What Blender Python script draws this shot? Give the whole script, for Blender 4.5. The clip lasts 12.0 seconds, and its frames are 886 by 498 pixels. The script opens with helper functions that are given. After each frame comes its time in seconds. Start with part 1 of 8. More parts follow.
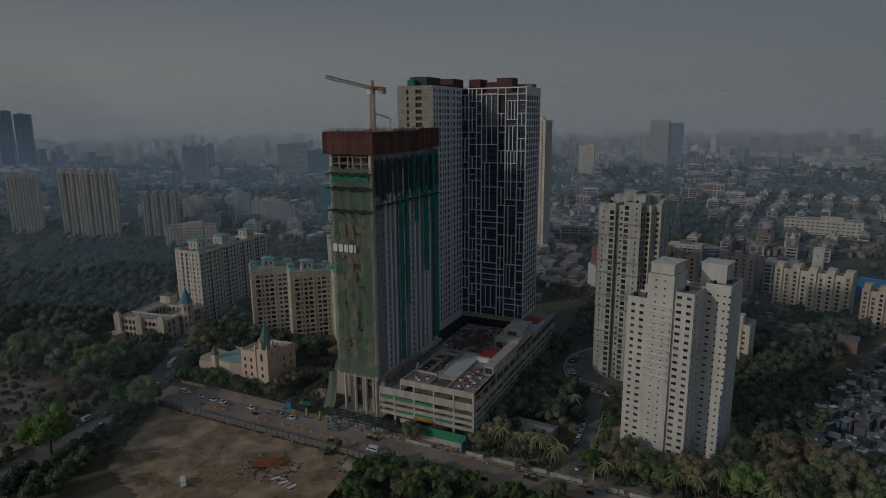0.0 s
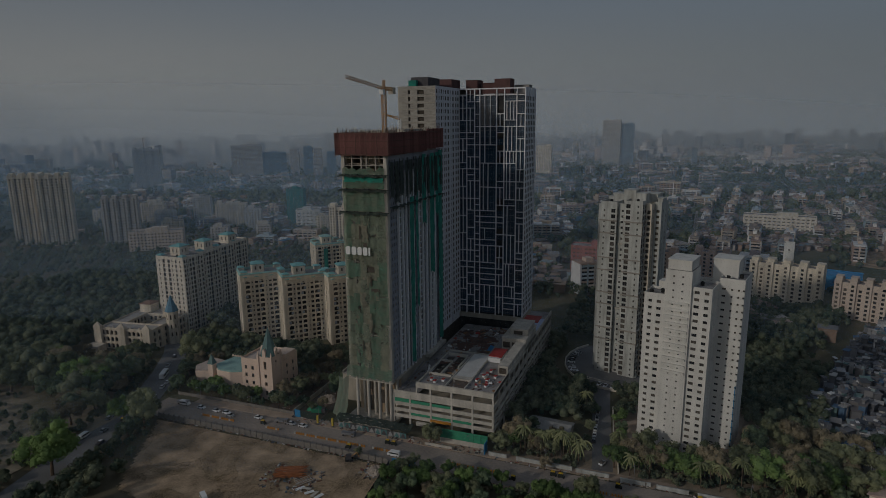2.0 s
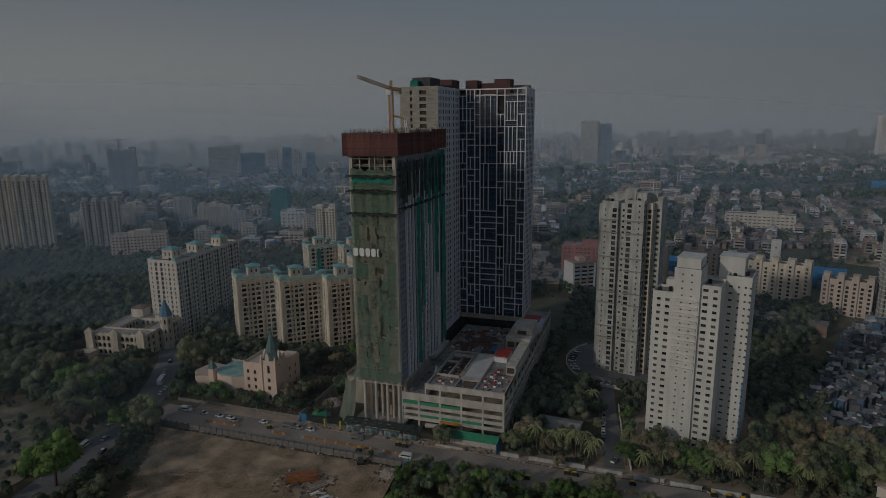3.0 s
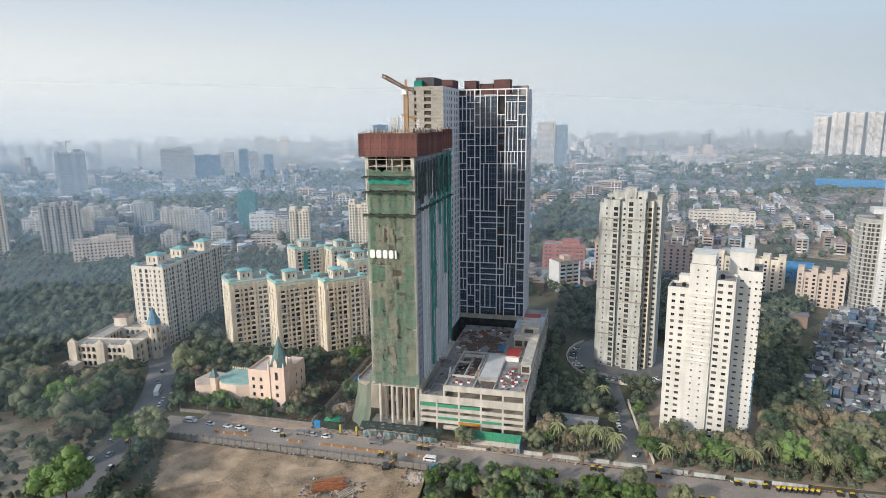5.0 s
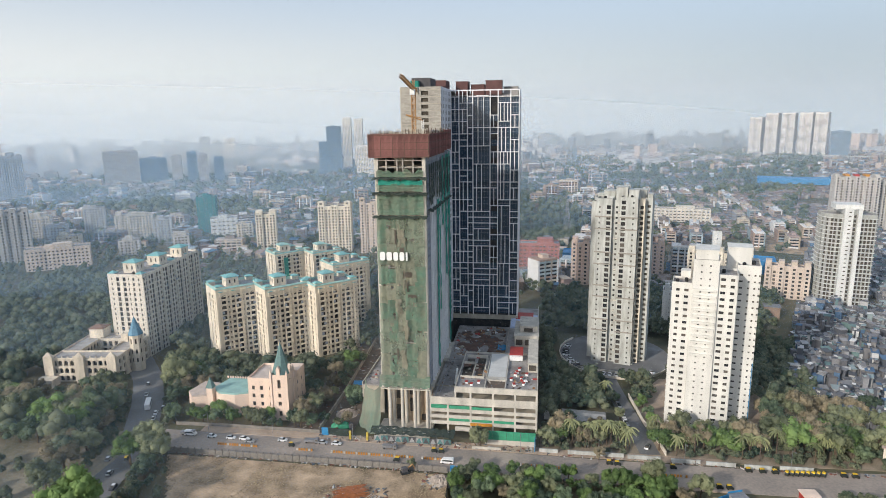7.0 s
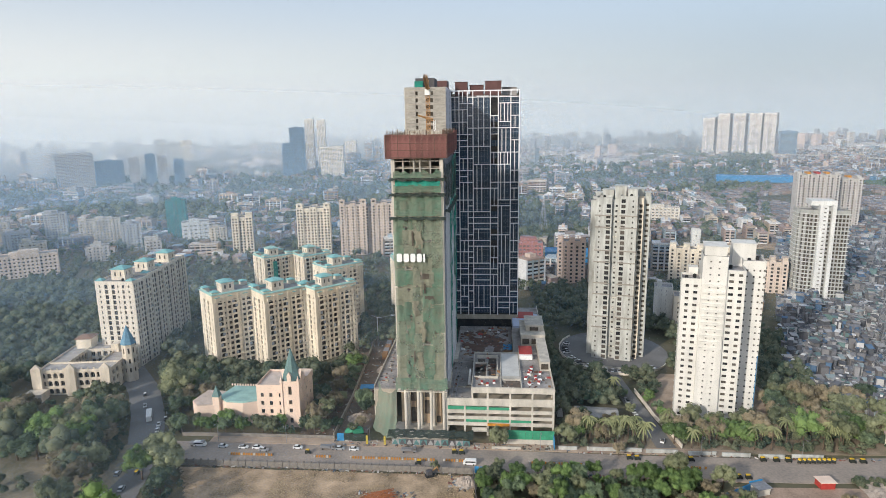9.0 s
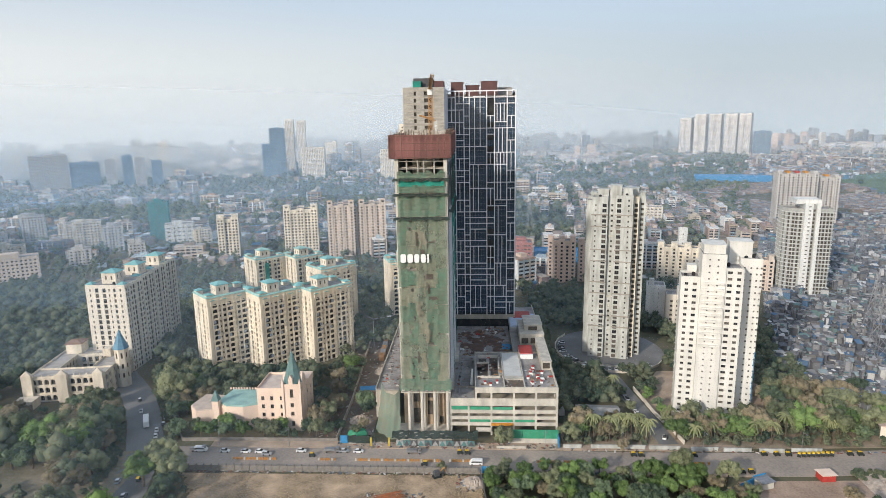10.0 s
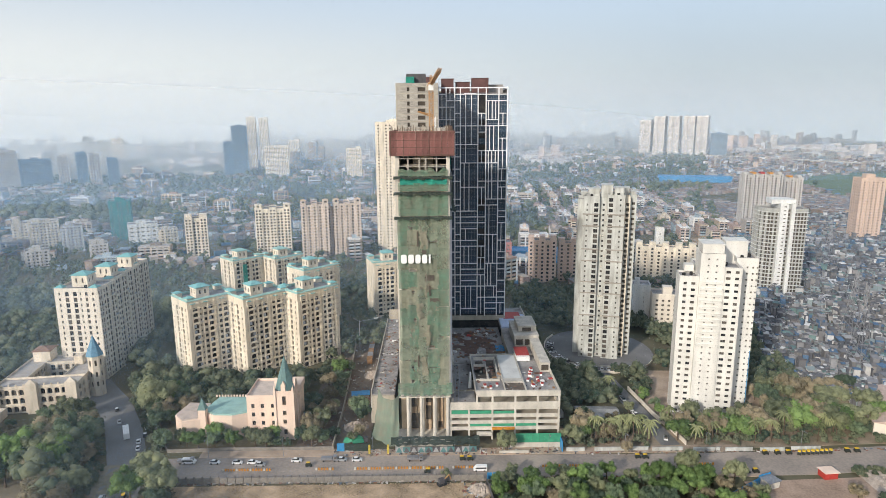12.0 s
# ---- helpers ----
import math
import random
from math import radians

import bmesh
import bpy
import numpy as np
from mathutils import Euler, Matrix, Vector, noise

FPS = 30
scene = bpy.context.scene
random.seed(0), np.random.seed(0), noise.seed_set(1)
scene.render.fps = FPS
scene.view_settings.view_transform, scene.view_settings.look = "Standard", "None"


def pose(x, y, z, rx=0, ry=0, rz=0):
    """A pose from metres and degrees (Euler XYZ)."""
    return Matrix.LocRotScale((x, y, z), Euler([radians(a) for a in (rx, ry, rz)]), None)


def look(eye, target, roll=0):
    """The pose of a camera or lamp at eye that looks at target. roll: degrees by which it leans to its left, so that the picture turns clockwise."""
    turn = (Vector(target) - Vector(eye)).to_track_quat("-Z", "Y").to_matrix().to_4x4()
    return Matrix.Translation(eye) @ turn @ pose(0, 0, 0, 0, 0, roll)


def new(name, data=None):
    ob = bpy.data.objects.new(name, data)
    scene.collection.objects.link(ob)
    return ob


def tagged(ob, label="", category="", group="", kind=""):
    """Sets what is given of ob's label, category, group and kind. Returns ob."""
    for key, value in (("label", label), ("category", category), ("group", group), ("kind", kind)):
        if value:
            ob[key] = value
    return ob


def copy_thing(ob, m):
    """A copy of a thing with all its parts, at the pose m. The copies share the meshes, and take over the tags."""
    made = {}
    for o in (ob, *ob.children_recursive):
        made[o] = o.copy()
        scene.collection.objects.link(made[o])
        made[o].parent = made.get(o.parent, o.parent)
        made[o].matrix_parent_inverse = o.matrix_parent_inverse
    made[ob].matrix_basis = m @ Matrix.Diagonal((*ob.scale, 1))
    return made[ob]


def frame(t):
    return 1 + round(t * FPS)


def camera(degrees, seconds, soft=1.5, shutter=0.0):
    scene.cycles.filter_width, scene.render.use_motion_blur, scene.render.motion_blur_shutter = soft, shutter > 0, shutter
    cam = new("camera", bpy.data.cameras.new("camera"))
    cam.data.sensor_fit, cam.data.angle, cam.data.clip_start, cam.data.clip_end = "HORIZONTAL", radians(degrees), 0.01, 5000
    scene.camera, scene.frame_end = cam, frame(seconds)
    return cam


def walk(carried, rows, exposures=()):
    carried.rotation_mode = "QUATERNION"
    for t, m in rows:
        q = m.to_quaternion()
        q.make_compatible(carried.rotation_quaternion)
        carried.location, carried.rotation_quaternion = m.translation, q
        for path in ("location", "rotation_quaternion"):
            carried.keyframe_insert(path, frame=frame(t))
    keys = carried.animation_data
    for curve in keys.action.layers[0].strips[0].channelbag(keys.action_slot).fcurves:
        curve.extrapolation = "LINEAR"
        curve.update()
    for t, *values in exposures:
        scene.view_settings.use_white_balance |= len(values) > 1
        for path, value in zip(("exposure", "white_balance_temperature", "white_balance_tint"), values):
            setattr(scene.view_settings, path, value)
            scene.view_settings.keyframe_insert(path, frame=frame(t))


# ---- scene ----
cam = camera(71.1, 12.0, soft=0.72)
METRES, EYE, TILT, LEAN, TURN = 150.0, 133.0, 0.0, 0.0, 25.7
ROWS = [
    (0.0, 0.0, 0.0, 0.0, -0.09, -11.76, 0.44),
    (0.5, -0.0465, 0.0023, 0.0002, -1.3, -11.75, 0.47),
    (1.0, -0.0947, 0.0059, 0.0004, -2.57, -11.74, 0.5),
    (1.5, -0.1407, 0.0105, 0.0006, -3.74, -11.74, 0.52),
    (2.0, -0.1868, 0.0161, 0.0007, -4.91, -11.73, 0.55),
    (2.5, -0.2339, 0.0228, 0.0007, -6.1, -11.71, 0.59),
    (3.0, -0.2791, 0.0305, 0.0006, -7.22, -11.69, 0.6),
    (5.0, -0.4623, 0.0699, -0.0008, -11.86, -11.63, 0.62),
    (5.5, -0.5061, 0.0814, -0.0006, -13.05, -11.62, 0.65),
    (6.0, -0.5506, 0.0943, -0.0002, -14.38, -11.61, 0.67),
    (6.5, -0.5923, 0.1072, 0.0002, -15.7, -11.61, 0.7),
    (7.0, -0.6326, 0.1211, -0.0001, -16.94, -11.6, 0.73),
    (9.0, -0.7843, 0.18, 0.0006, -20.96, -11.57, 0.85),
    (9.5, -0.8168, 0.1938, 0.0005, -22.02, -11.56, 0.87),
    (10.0, -0.8476, 0.2078, 0.0004, -23.0, -11.55, 0.89),
    (10.5, -0.8732, 0.2302, -0.0012, -23.92, -11.55, 0.77),
    (11.0, -0.8938, 0.2541, -0.0031, -24.78, -11.57, 0.62),
    (11.5, -0.9117, 0.2771, -0.0053, -25.64, -11.59, 0.47),
    (12.0, -0.9272, 0.299, -0.0073, -26.62, -11.61, 0.3),
]
STOPS = [(0.0, -2.32, 6360, 10), (3.3, -2.32, 6360, 10), (4.4, 0.02, 6440, 10), (7.0, 0.08, 6440, 10), (9.5, 0.11, 6480, 10), (12.0, 0.17, 6550, 10)]
walk(cam, [(t, pose(0, 0, EYE, TILT, LEAN, TURN) @ pose(METRES * x, METRES * y, METRES * z, 90 + pitch, roll, yaw)) for t, x, y, z, yaw, pitch, roll in ROWS], STOPS)

# ---- sky and sun: a hazy, low sun from the west, on the side of the open land ----
SUN_AZ, SUN_EL = radians(216), radians(22)
world = bpy.data.worlds.new("hazy_sky")
scene.world = world
world.use_nodes = True
wn, wl = world.node_tree.nodes, world.node_tree.links
sky = wn.new("ShaderNodeTexSky")
sky.sky_type = 'NISHITA'
sky.sun_disc = False
sky.sun_elevation, sky.sun_rotation = SUN_EL, SUN_AZ
sky.air_density, sky.dust_density, sky.ozone_density = 1.0, 2.6, 1.5
milky = wn.new("ShaderNodeMix"); milky.data_type = 'RGBA'
milky.inputs[0].default_value = 0.55
milky.inputs[7].default_value = (5.05, 6.0, 7.35, 1)
wl.new(sky.outputs[0], milky.inputs[6]); wl.new(milky.outputs[2], wn["Background"].inputs[0])
wn["Background"].inputs[1].default_value = 0.125
sun_from = Vector((math.sin(SUN_AZ) * math.cos(SUN_EL), math.cos(SUN_AZ) * math.cos(SUN_EL), math.sin(SUN_EL)))
sun = new("sun", bpy.data.lights.new("sun", 'SUN'))
sun.data.energy, sun.data.angle, sun.data.color = 3.0, radians(2.5), (1.0, 0.93, 0.835)
sun.matrix_world = look(sun_from * 500, (0, 0, 0))

# ---- materials ----
def shade(name, base, rough=0.8, vary=0.25, scale=0.6, fine=9.0, bump=0.15, metal=0.0, streak=0.0, per_object=0.0, per_island=0.0, tint=None, spec=0.4):
    """A weathered surface: base colour broken up by large stains and fine grain, with relief."""
    m = bpy.data.materials.new(name)
    m.use_nodes = True
    n, l = m.node_tree.nodes, m.node_tree.links
    b = n["Principled BSDF"]
    b.inputs["Roughness"].default_value, b.inputs["Metallic"].default_value = rough, metal
    b.inputs["Specular IOR Level"].default_value = spec
    co = n.new("ShaderNodeTexCoord")
    big, small = n.new("ShaderNodeTexNoise"), n.new("ShaderNodeTexNoise")
    big.inputs["Scale"].default_value, small.inputs["Scale"].default_value = scale, fine
    big.inputs["Detail"].default_value = 5
    if streak:
        mp = n.new("ShaderNodeMapping")
        mp.inputs["Scale"].default_value = (1, 1, streak)
        l.new(co.outputs["Object"], mp.inputs["Vector"])
        l.new(mp.outputs[0], big.inputs["Vector"])
    else:
        l.new(co.outputs["Object"], big.inputs["Vector"])
    l.new(co.outputs["Object"], small.inputs["Vector"])
    add = n.new("ShaderNodeMath"); add.operation = 'ADD'
    sc = n.new("ShaderNodeMath"); sc.operation = 'MULTIPLY'; sc.inputs[1].default_value = 0.45
    l.new(small.outputs[0], sc.inputs[0]); l.new(big.outputs[0], add.inputs[0]); l.new(sc.outputs[0], add.inputs[1])
    last = add.outputs[0]
    if per_object or per_island:
        src = n.new("ShaderNodeObjectInfo").outputs["Random"] if per_object else n.new("ShaderNodeNewGeometry").outputs["Random Per Island"]
        s2 = n.new("ShaderNodeMath"); s2.operation = 'MULTIPLY_ADD'
        s2.inputs[1].default_value = per_object or per_island
        l.new(src, s2.inputs[0]); l.new(last, s2.inputs[2])
        off = n.new("ShaderNodeMath"); off.operation = 'SUBTRACT'; off.inputs[1].default_value = (per_object or per_island) / 2
        l.new(s2.outputs[0], off.inputs[0])
        last = off.outputs[0]
    ramp = n.new("ShaderNodeMapRange")
    ramp.inputs[1].default_value, ramp.inputs[2].default_value = 0.45, 1.0
    l.new(last, ramp.inputs[0])
    mix = n.new("ShaderNodeMix"); mix.data_type = 'RGBA'
    low = tint if tint else tuple(c * (1 - vary) for c in base)
    mix.inputs[6].default_value = (*low, 1)
    mix.inputs[7].default_value = (*(min(1, c * (1 + vary * 0.5)) for c in base), 1)
    l.new(ramp.outputs[0], mix.inputs[0]); l.new(mix.outputs[2], b.inputs["Base Color"])
    if bump:
        bp = n.new("ShaderNodeBump"); bp.inputs["Strength"].default_value = bump; bp.inputs["Distance"].default_value = 0.08
        l.new(last, bp.inputs["Height"]); l.new(bp.outputs[0], b.inputs["Normal"])
    return m


def palette(name, colours, rough=0.85, island=True, vary=0.2):
    """Each piece takes one colour of a list, with grain."""
    m = shade(name, (0.5, 0.5, 0.5), rough, vary, 0.3, 4.0, 0.1)
    n, l = m.node_tree.nodes, m.node_tree.links
    b = n["Principled BSDF"]
    grain = b.inputs["Base Color"].links[0].from_socket
    r = n.new("ShaderNodeValToRGB"); r.color_ramp.interpolation = 'CONSTANT'
    while len(r.color_ramp.elements) < len(colours):
        r.color_ramp.elements.new(0.5)
    for i, c in enumerate(colours):
        r.color_ramp.elements[i].position = i / len(colours)
        r.color_ramp.elements[i].color = (*c, 1)
    l.new(n.new("ShaderNodeNewGeometry").outputs["Random Per Island"] if island else n.new("ShaderNodeObjectInfo").outputs["Random"], r.inputs[0])
    mx = n.new("ShaderNodeMix"); mx.data_type = 'RGBA'; mx.blend_type = 'MULTIPLY'; mx.inputs[0].default_value = 1
    dbl = n.new("ShaderNodeMix"); dbl.data_type = 'RGBA'; dbl.blend_type = 'ADD'; dbl.inputs[0].default_value = 1
    l.new(grain, dbl.inputs[6]); l.new(grain, dbl.inputs[7])
    l.new(r.outputs[0], mx.inputs[6]); l.new(dbl.outputs[2], mx.inputs[7]); l.new(mx.outputs[2], b.inputs["Base Color"])
    return m


def leafy(name, base, tint):
    return thin(shade(name, base, 0.75, 0.4, 0.35, 2.5, 0.0, per_object=0.7, tint=tint, spec=0.25), 0.3)


def thin(m, share):
    """Lets part of the light through, as leaves do."""
    n, l = m.node_tree.nodes, m.node_tree.links
    b, out = n["Principled BSDF"], n["Material Output"]
    tl, mx = n.new("ShaderNodeBsdfTranslucent"), n.new("ShaderNodeMixShader")
    mx.inputs[0].default_value = share
    l.new(b.inputs["Base Color"].links[0].from_socket, tl.inputs[0])
    l.new(b.outputs[0], mx.inputs[1]); l.new(tl.outputs[0], mx.inputs[2]); l.new(mx.outputs[0], out.inputs[0])
    return m


def netting(name, base, cover, tint):
    """Woven safety net: threads with gaps between."""
    m = shade(name, base, 0.85, 0.4, 0.22, 1.6, 0.2, tint=tint)
    n, l = m.node_tree.nodes, m.node_tree.links
    out, b = n["Material Output"], n["Principled BSDF"]
    tr, mx = n.new("ShaderNodeBsdfTransparent"), n.new("ShaderNodeMixShader")
    mx.inputs[0].default_value = cover
    l.new(tr.outputs[0], mx.inputs[1]); l.new(b.outputs[0], mx.inputs[2]); l.new(mx.outputs[0], out.inputs[0])
    return m


CREAM = shade("cream_plaster", (0.76, 0.675, 0.545), 0.85, 0.36, 0.25, 6, 0.1, streak=0.25)
CREAM_PALE = shade("pale_cream_plaster", (0.72, 0.65, 0.55), 0.85, 0.2, 0.25, 6, 0.1, streak=0.25)
WHITE = shade("white_wall_paint", (0.70, 0.68, 0.63), 0.8, 0.22, 0.3, 6, 0.08, streak=0.2)
DIRTY_WHITE = shade("rain_stained_white_paint", (0.54, 0.55, 0.52), 0.85, 0.35, 0.45, 5, 0.12, streak=0.22, tint=(0.29, 0.285, 0.255))
BLUE_WHITE = shade("cool_white_cladding", (0.74, 0.74, 0.78), 0.7, 0.12, 0.4, 6, 0.05, streak=0.2)
PINKISH = shade("salmon_plaster", (0.60, 0.45, 0.355), 0.85, 0.2, 0.2, 5, 0.1, streak=0.25)
ROSE = shade("rose_plaster", (0.40, 0.18, 0.155), 0.85, 0.2, 0.2, 5, 0.1, streak=0.25)
PEACH = shade("peach_plaster", (0.80, 0.62, 0.50), 0.85, 0.18, 0.2, 5, 0.1, streak=0.25)
CONCRETE = shade("raw_concrete", (0.46, 0.41, 0.33), 0.9, 0.35, 0.25, 5, 0.2, streak=0.3)
CONCRETE_GREY = shade("grey_shuttered_concrete", (0.38, 0.355, 0.31), 0.9, 0.4, 0.3, 2.5, 0.25, streak=3.0, tint=(0.24, 0.225, 0.20))
CONCRETE_PALE = shade("pale_precast_concrete", (0.57, 0.53, 0.46), 0.9, 0.38, 0.3, 3, 0.2, streak=0.4)
DECK = shade("dusty_concrete_deck", (0.34, 0.325, 0.31), 0.95, 0.5, 0.16, 1.4, 0.25, tint=(0.17, 0.155, 0.15))
MUD = shade("red_brown_soil_heap", (0.15, 0.09, 0.07), 0.95, 0.5, 0.3, 3, 0.3)
GLASS = shade("dark_window_glass", (0.105, 0.09, 0.075), 0.38, 0.3, 0.2, 3, 0.0, per_object=1.0, spec=0.25, tint=(0.012, 0.014, 0.017))
# shade of rooms and openings put into one dark colour
DARK_FILL = shade("painted_shade_fill", (0.09, 0.075, 0.06), 0.7, 0.5, 0.4, 3, 0.0, spec=0.2)
TINTED = shade("blue_black_curtain_glass", (0.028, 0.052, 0.085), 0.14, 0.3, 0.2, 1, 0.0, per_object=0.6, spec=0.75)
FRAME = shade("white_facade_frame", (0.82, 0.81, 0.82), 0.6, 0.12, 0.3, 5, 0.03)
TEAL = shade("teal_painted_roof", (0.17, 0.42, 0.42), 0.7, 0.25, 0.4, 5, 0.1, tint=(0.22, 0.40, 0.38))
TEAL_PALE = shade("weathered_pale_teal_roof", (0.30, 0.48, 0.44), 0.75, 0.25, 0.3, 5, 0.1)
SPIRE = shade("green_slate_spire", (0.13, 0.22, 0.21), 0.7, 0.25, 0.6, 6, 0.2)
SPIRE_BLUE = shade("blue_slate_spire", (0.13, 0.26, 0.36), 0.7, 0.25, 0.6, 6, 0.2)
RED_SCREEN = shade("rust_red_safety_screen", (0.30, 0.135, 0.12), 0.75, 0.55, 0.45, 4, 0.1, streak=0.4, per_object=0.3, tint=(0.15, 0.068, 0.06))
NET = netting("green_safety_net", (0.085, 0.20, 0.135), 0.66, (0.17, 0.18, 0.13))
NET_GREY = netting("grey_green_faded_net", (0.20, 0.24, 0.175), 0.62, (0.13, 0.17, 0.12))
NET_TAN = netting("tan_faded_net", (0.27, 0.27, 0.20), 0.64, (0.15, 0.18, 0.125))
REBAR = shade("dark_reinforcing_steel", (0.15, 0.10, 0.075), 0.8, 0.4, 1, 5, 0.1)
NET_THICK = netting("thick_green_net", (0.13, 0.20, 0.15), 0.82, (0.22, 0.21, 0.16))
NET_TEAL = netting("teal_safety_net", (0.02, 0.26, 0.19), 0.9, (0.02, 0.16, 0.13))
NET_DARK = netting("dark_catch_net", (0.035, 0.05, 0.04), 0.9, (0.02, 0.03, 0.025))
NET_TORN = netting("sun_bleached_brown_net", (0.25, 0.235, 0.175), 0.72, (0.15, 0.14, 0.10))
GREEN_SHEET = shade("bright_green_sheeting", (0.05, 0.30, 0.17), 0.6, 0.3, 0.4, 3, 0.15)
BLUE_SHEET = shade("blue_corrugated_sheet", (0.04, 0.24, 0.48), 0.55, 0.3, 0.4, 3, 0.1)
ASPHALT_GREY = shade("grey_asphalt", (0.20, 0.195, 0.19), 0.9, 0.35, 0.06, 1.5, 0.1)
ASPHALT = shade("dusty_asphalt", (0.36, 0.295, 0.24), 0.9, 0.4, 0.05, 0.9, 0.1, tint=(0.19, 0.17, 0.155))
PAVING = shade("dusty_footpath", (0.45, 0.345, 0.26), 0.95, 0.35, 0.15, 2.5, 0.15)
DRY = shade("dry_grass_lot", (0.48, 0.345, 0.225), 0.95, 0.5, 0.13, 1.6, 0.9, tint=(0.14, 0.105, 0.062))
EARTH = shade("ground_soil_and_scrub", (0.15, 0.12, 0.08), 0.95, 0.5, 0.012, 0.12, 0.3, tint=(0.055, 0.07, 0.035))
BRICK_DUST = shade("rubble_and_debris", (0.46, 0.38, 0.31), 0.95, 0.5, 0.5, 3, 0.4)
YELLOW = shade("crane_yellow_paint", (0.45, 0.245, 0.10), 0.6, 0.35, 1, 6, 0.05)
KERB_ORANGE = shade("orange_barrier_paint", (0.55, 0.24, 0.03), 0.6, 0.3, 1, 5, 0.1)
STEEL = shade("galvanised_steel", (0.33, 0.33, 0.34), 0.5, 0.25, 1, 5, 0.05, metal=0.6)
RUST = shade("rusty_steel_pipe", (0.36, 0.13, 0.05), 0.8, 0.4, 1, 5, 0.1)
AUTO_GATE = shade("faded_yellow_gate_paint", (0.55, 0.42, 0.07), 0.7, 0.4, 1, 5, 0.1)
BLACK = shade("black_rubber", (0.02, 0.02, 0.02), 0.8, 0.2, 2, 8, 0)
SIGN_WHITE = shade("white_sign_face", (0.80, 0.80, 0.78), 0.5, 0.05, 1, 5, 0)
RED = shade("red_paint", (0.42, 0.05, 0.04), 0.6, 0.3, 0.8, 5, 0.1)
WOOD = shade("timber", (0.32, 0.18, 0.09), 0.85, 0.4, 0.6, 5, 0.1)
LEAVES = [leafy("mango_leaves", (0.165, 0.215, 0.125), (0.08, 0.115, 0.075)), leafy("bright_green_leaves", (0.20, 0.29, 0.10), (0.11, 0.17, 0.06)),
          leafy("dusty_olive_leaves", (0.255, 0.27, 0.155), (0.125, 0.145, 0.085)), leafy("dry_brown_leaves", (0.31, 0.26, 0.17), (0.18, 0.155, 0.10))]
PALM = leafy("palm_fronds", (0.29, 0.30, 0.15), (0.13, 0.16, 0.075))
BARK = shade("grey_brown_bark", (0.14, 0.10, 0.07), 0.95, 0.4, 2, 8, 0.4)
WOODS = thin(shade("woodland_canopy", (0.205, 0.215, 0.135), 0.85, 0.4, 0.09, 0.6, 0.0, per_island=0.3, tint=(0.05, 0.088, 0.066), spec=0.2), 0.3)
HOUSES = palette("mixed_house_paint", [(0.36, 0.32, 0.28), (0.45, 0.41, 0.37), (0.36, 0.26, 0.21), (0.28, 0.27, 0.27), (0.44, 0.35, 0.26), (0.38, 0.29, 0.26), (0.23, 0.20, 0.18), (0.72, 0.69, 0.65), (0.28, 0.34, 0.36), (0.66, 0.66, 0.66), (0.56, 0.45, 0.37), (0.52, 0.45, 0.36), (0.40, 0.47, 0.51)])
FAR_PAINT = palette("pale_far_buildings", [(0.55, 0.52, 0.49), (0.42, 0.41, 0.41), (0.62, 0.58, 0.55), (0.30, 0.33, 0.37), (0.55, 0.45, 0.40), (0.48, 0.48, 0.50)])
SHACKS = palette("patched_tin_and_tarpaulin", [(0.34, 0.34, 0.34), (0.60, 0.60, 0.60), (0.27, 0.33, 0.34), (0.19, 0.19, 0.20), (0.25, 0.24, 0.235), (0.10, 0.105, 0.12), (0.175, 0.17, 0.17), (0.31, 0.31, 0.32), (0.09, 0.16, 0.26), (0.15, 0.15, 0.16), (0.14, 0.145, 0.16), (0.48, 0.47, 0.45), (0.15, 0.14, 0.14), (0.14, 0.22, 0.215), (0.17, 0.175, 0.19), (0.09, 0.097, 0.11), (0.22, 0.22, 0.23), (0.13, 0.13, 0.14)], 0.8)
TILES = palette("weathered_roof_sheets", [(0.22, 0.17, 0.14), (0.28, 0.22, 0.185), (0.17, 0.14, 0.125), (0.33, 0.26, 0.21), (0.20, 0.20, 0.205), (0.26, 0.18, 0.14), (0.40, 0.36, 0.32), (0.15, 0.15, 0.16), (0.30, 0.21, 0.155), (0.10, 0.20, 0.30), (0.24, 0.22, 0.20)], 0.85)
RUSTY = palette("brown_settlement_roofs", [(0.30, 0.22, 0.18), (0.22, 0.17, 0.15), (0.36, 0.28, 0.235), (0.18, 0.145, 0.13), (0.26, 0.24, 0.23), (0.34, 0.24, 0.185), (0.46, 0.42, 0.39), (0.20, 0.19, 0.19), (0.17, 0.22, 0.26)], 0.85)
CAR_PAINT = palette("car_paint", [(0.75, 0.75, 0.74), (0.75, 0.75, 0.74), (0.35, 0.36, 0.37), (0.7, 0.7, 0.69), (0.05, 0.05, 0.055), (0.78, 0.78, 0.77)], 0.35, island=False, vary=0.05)


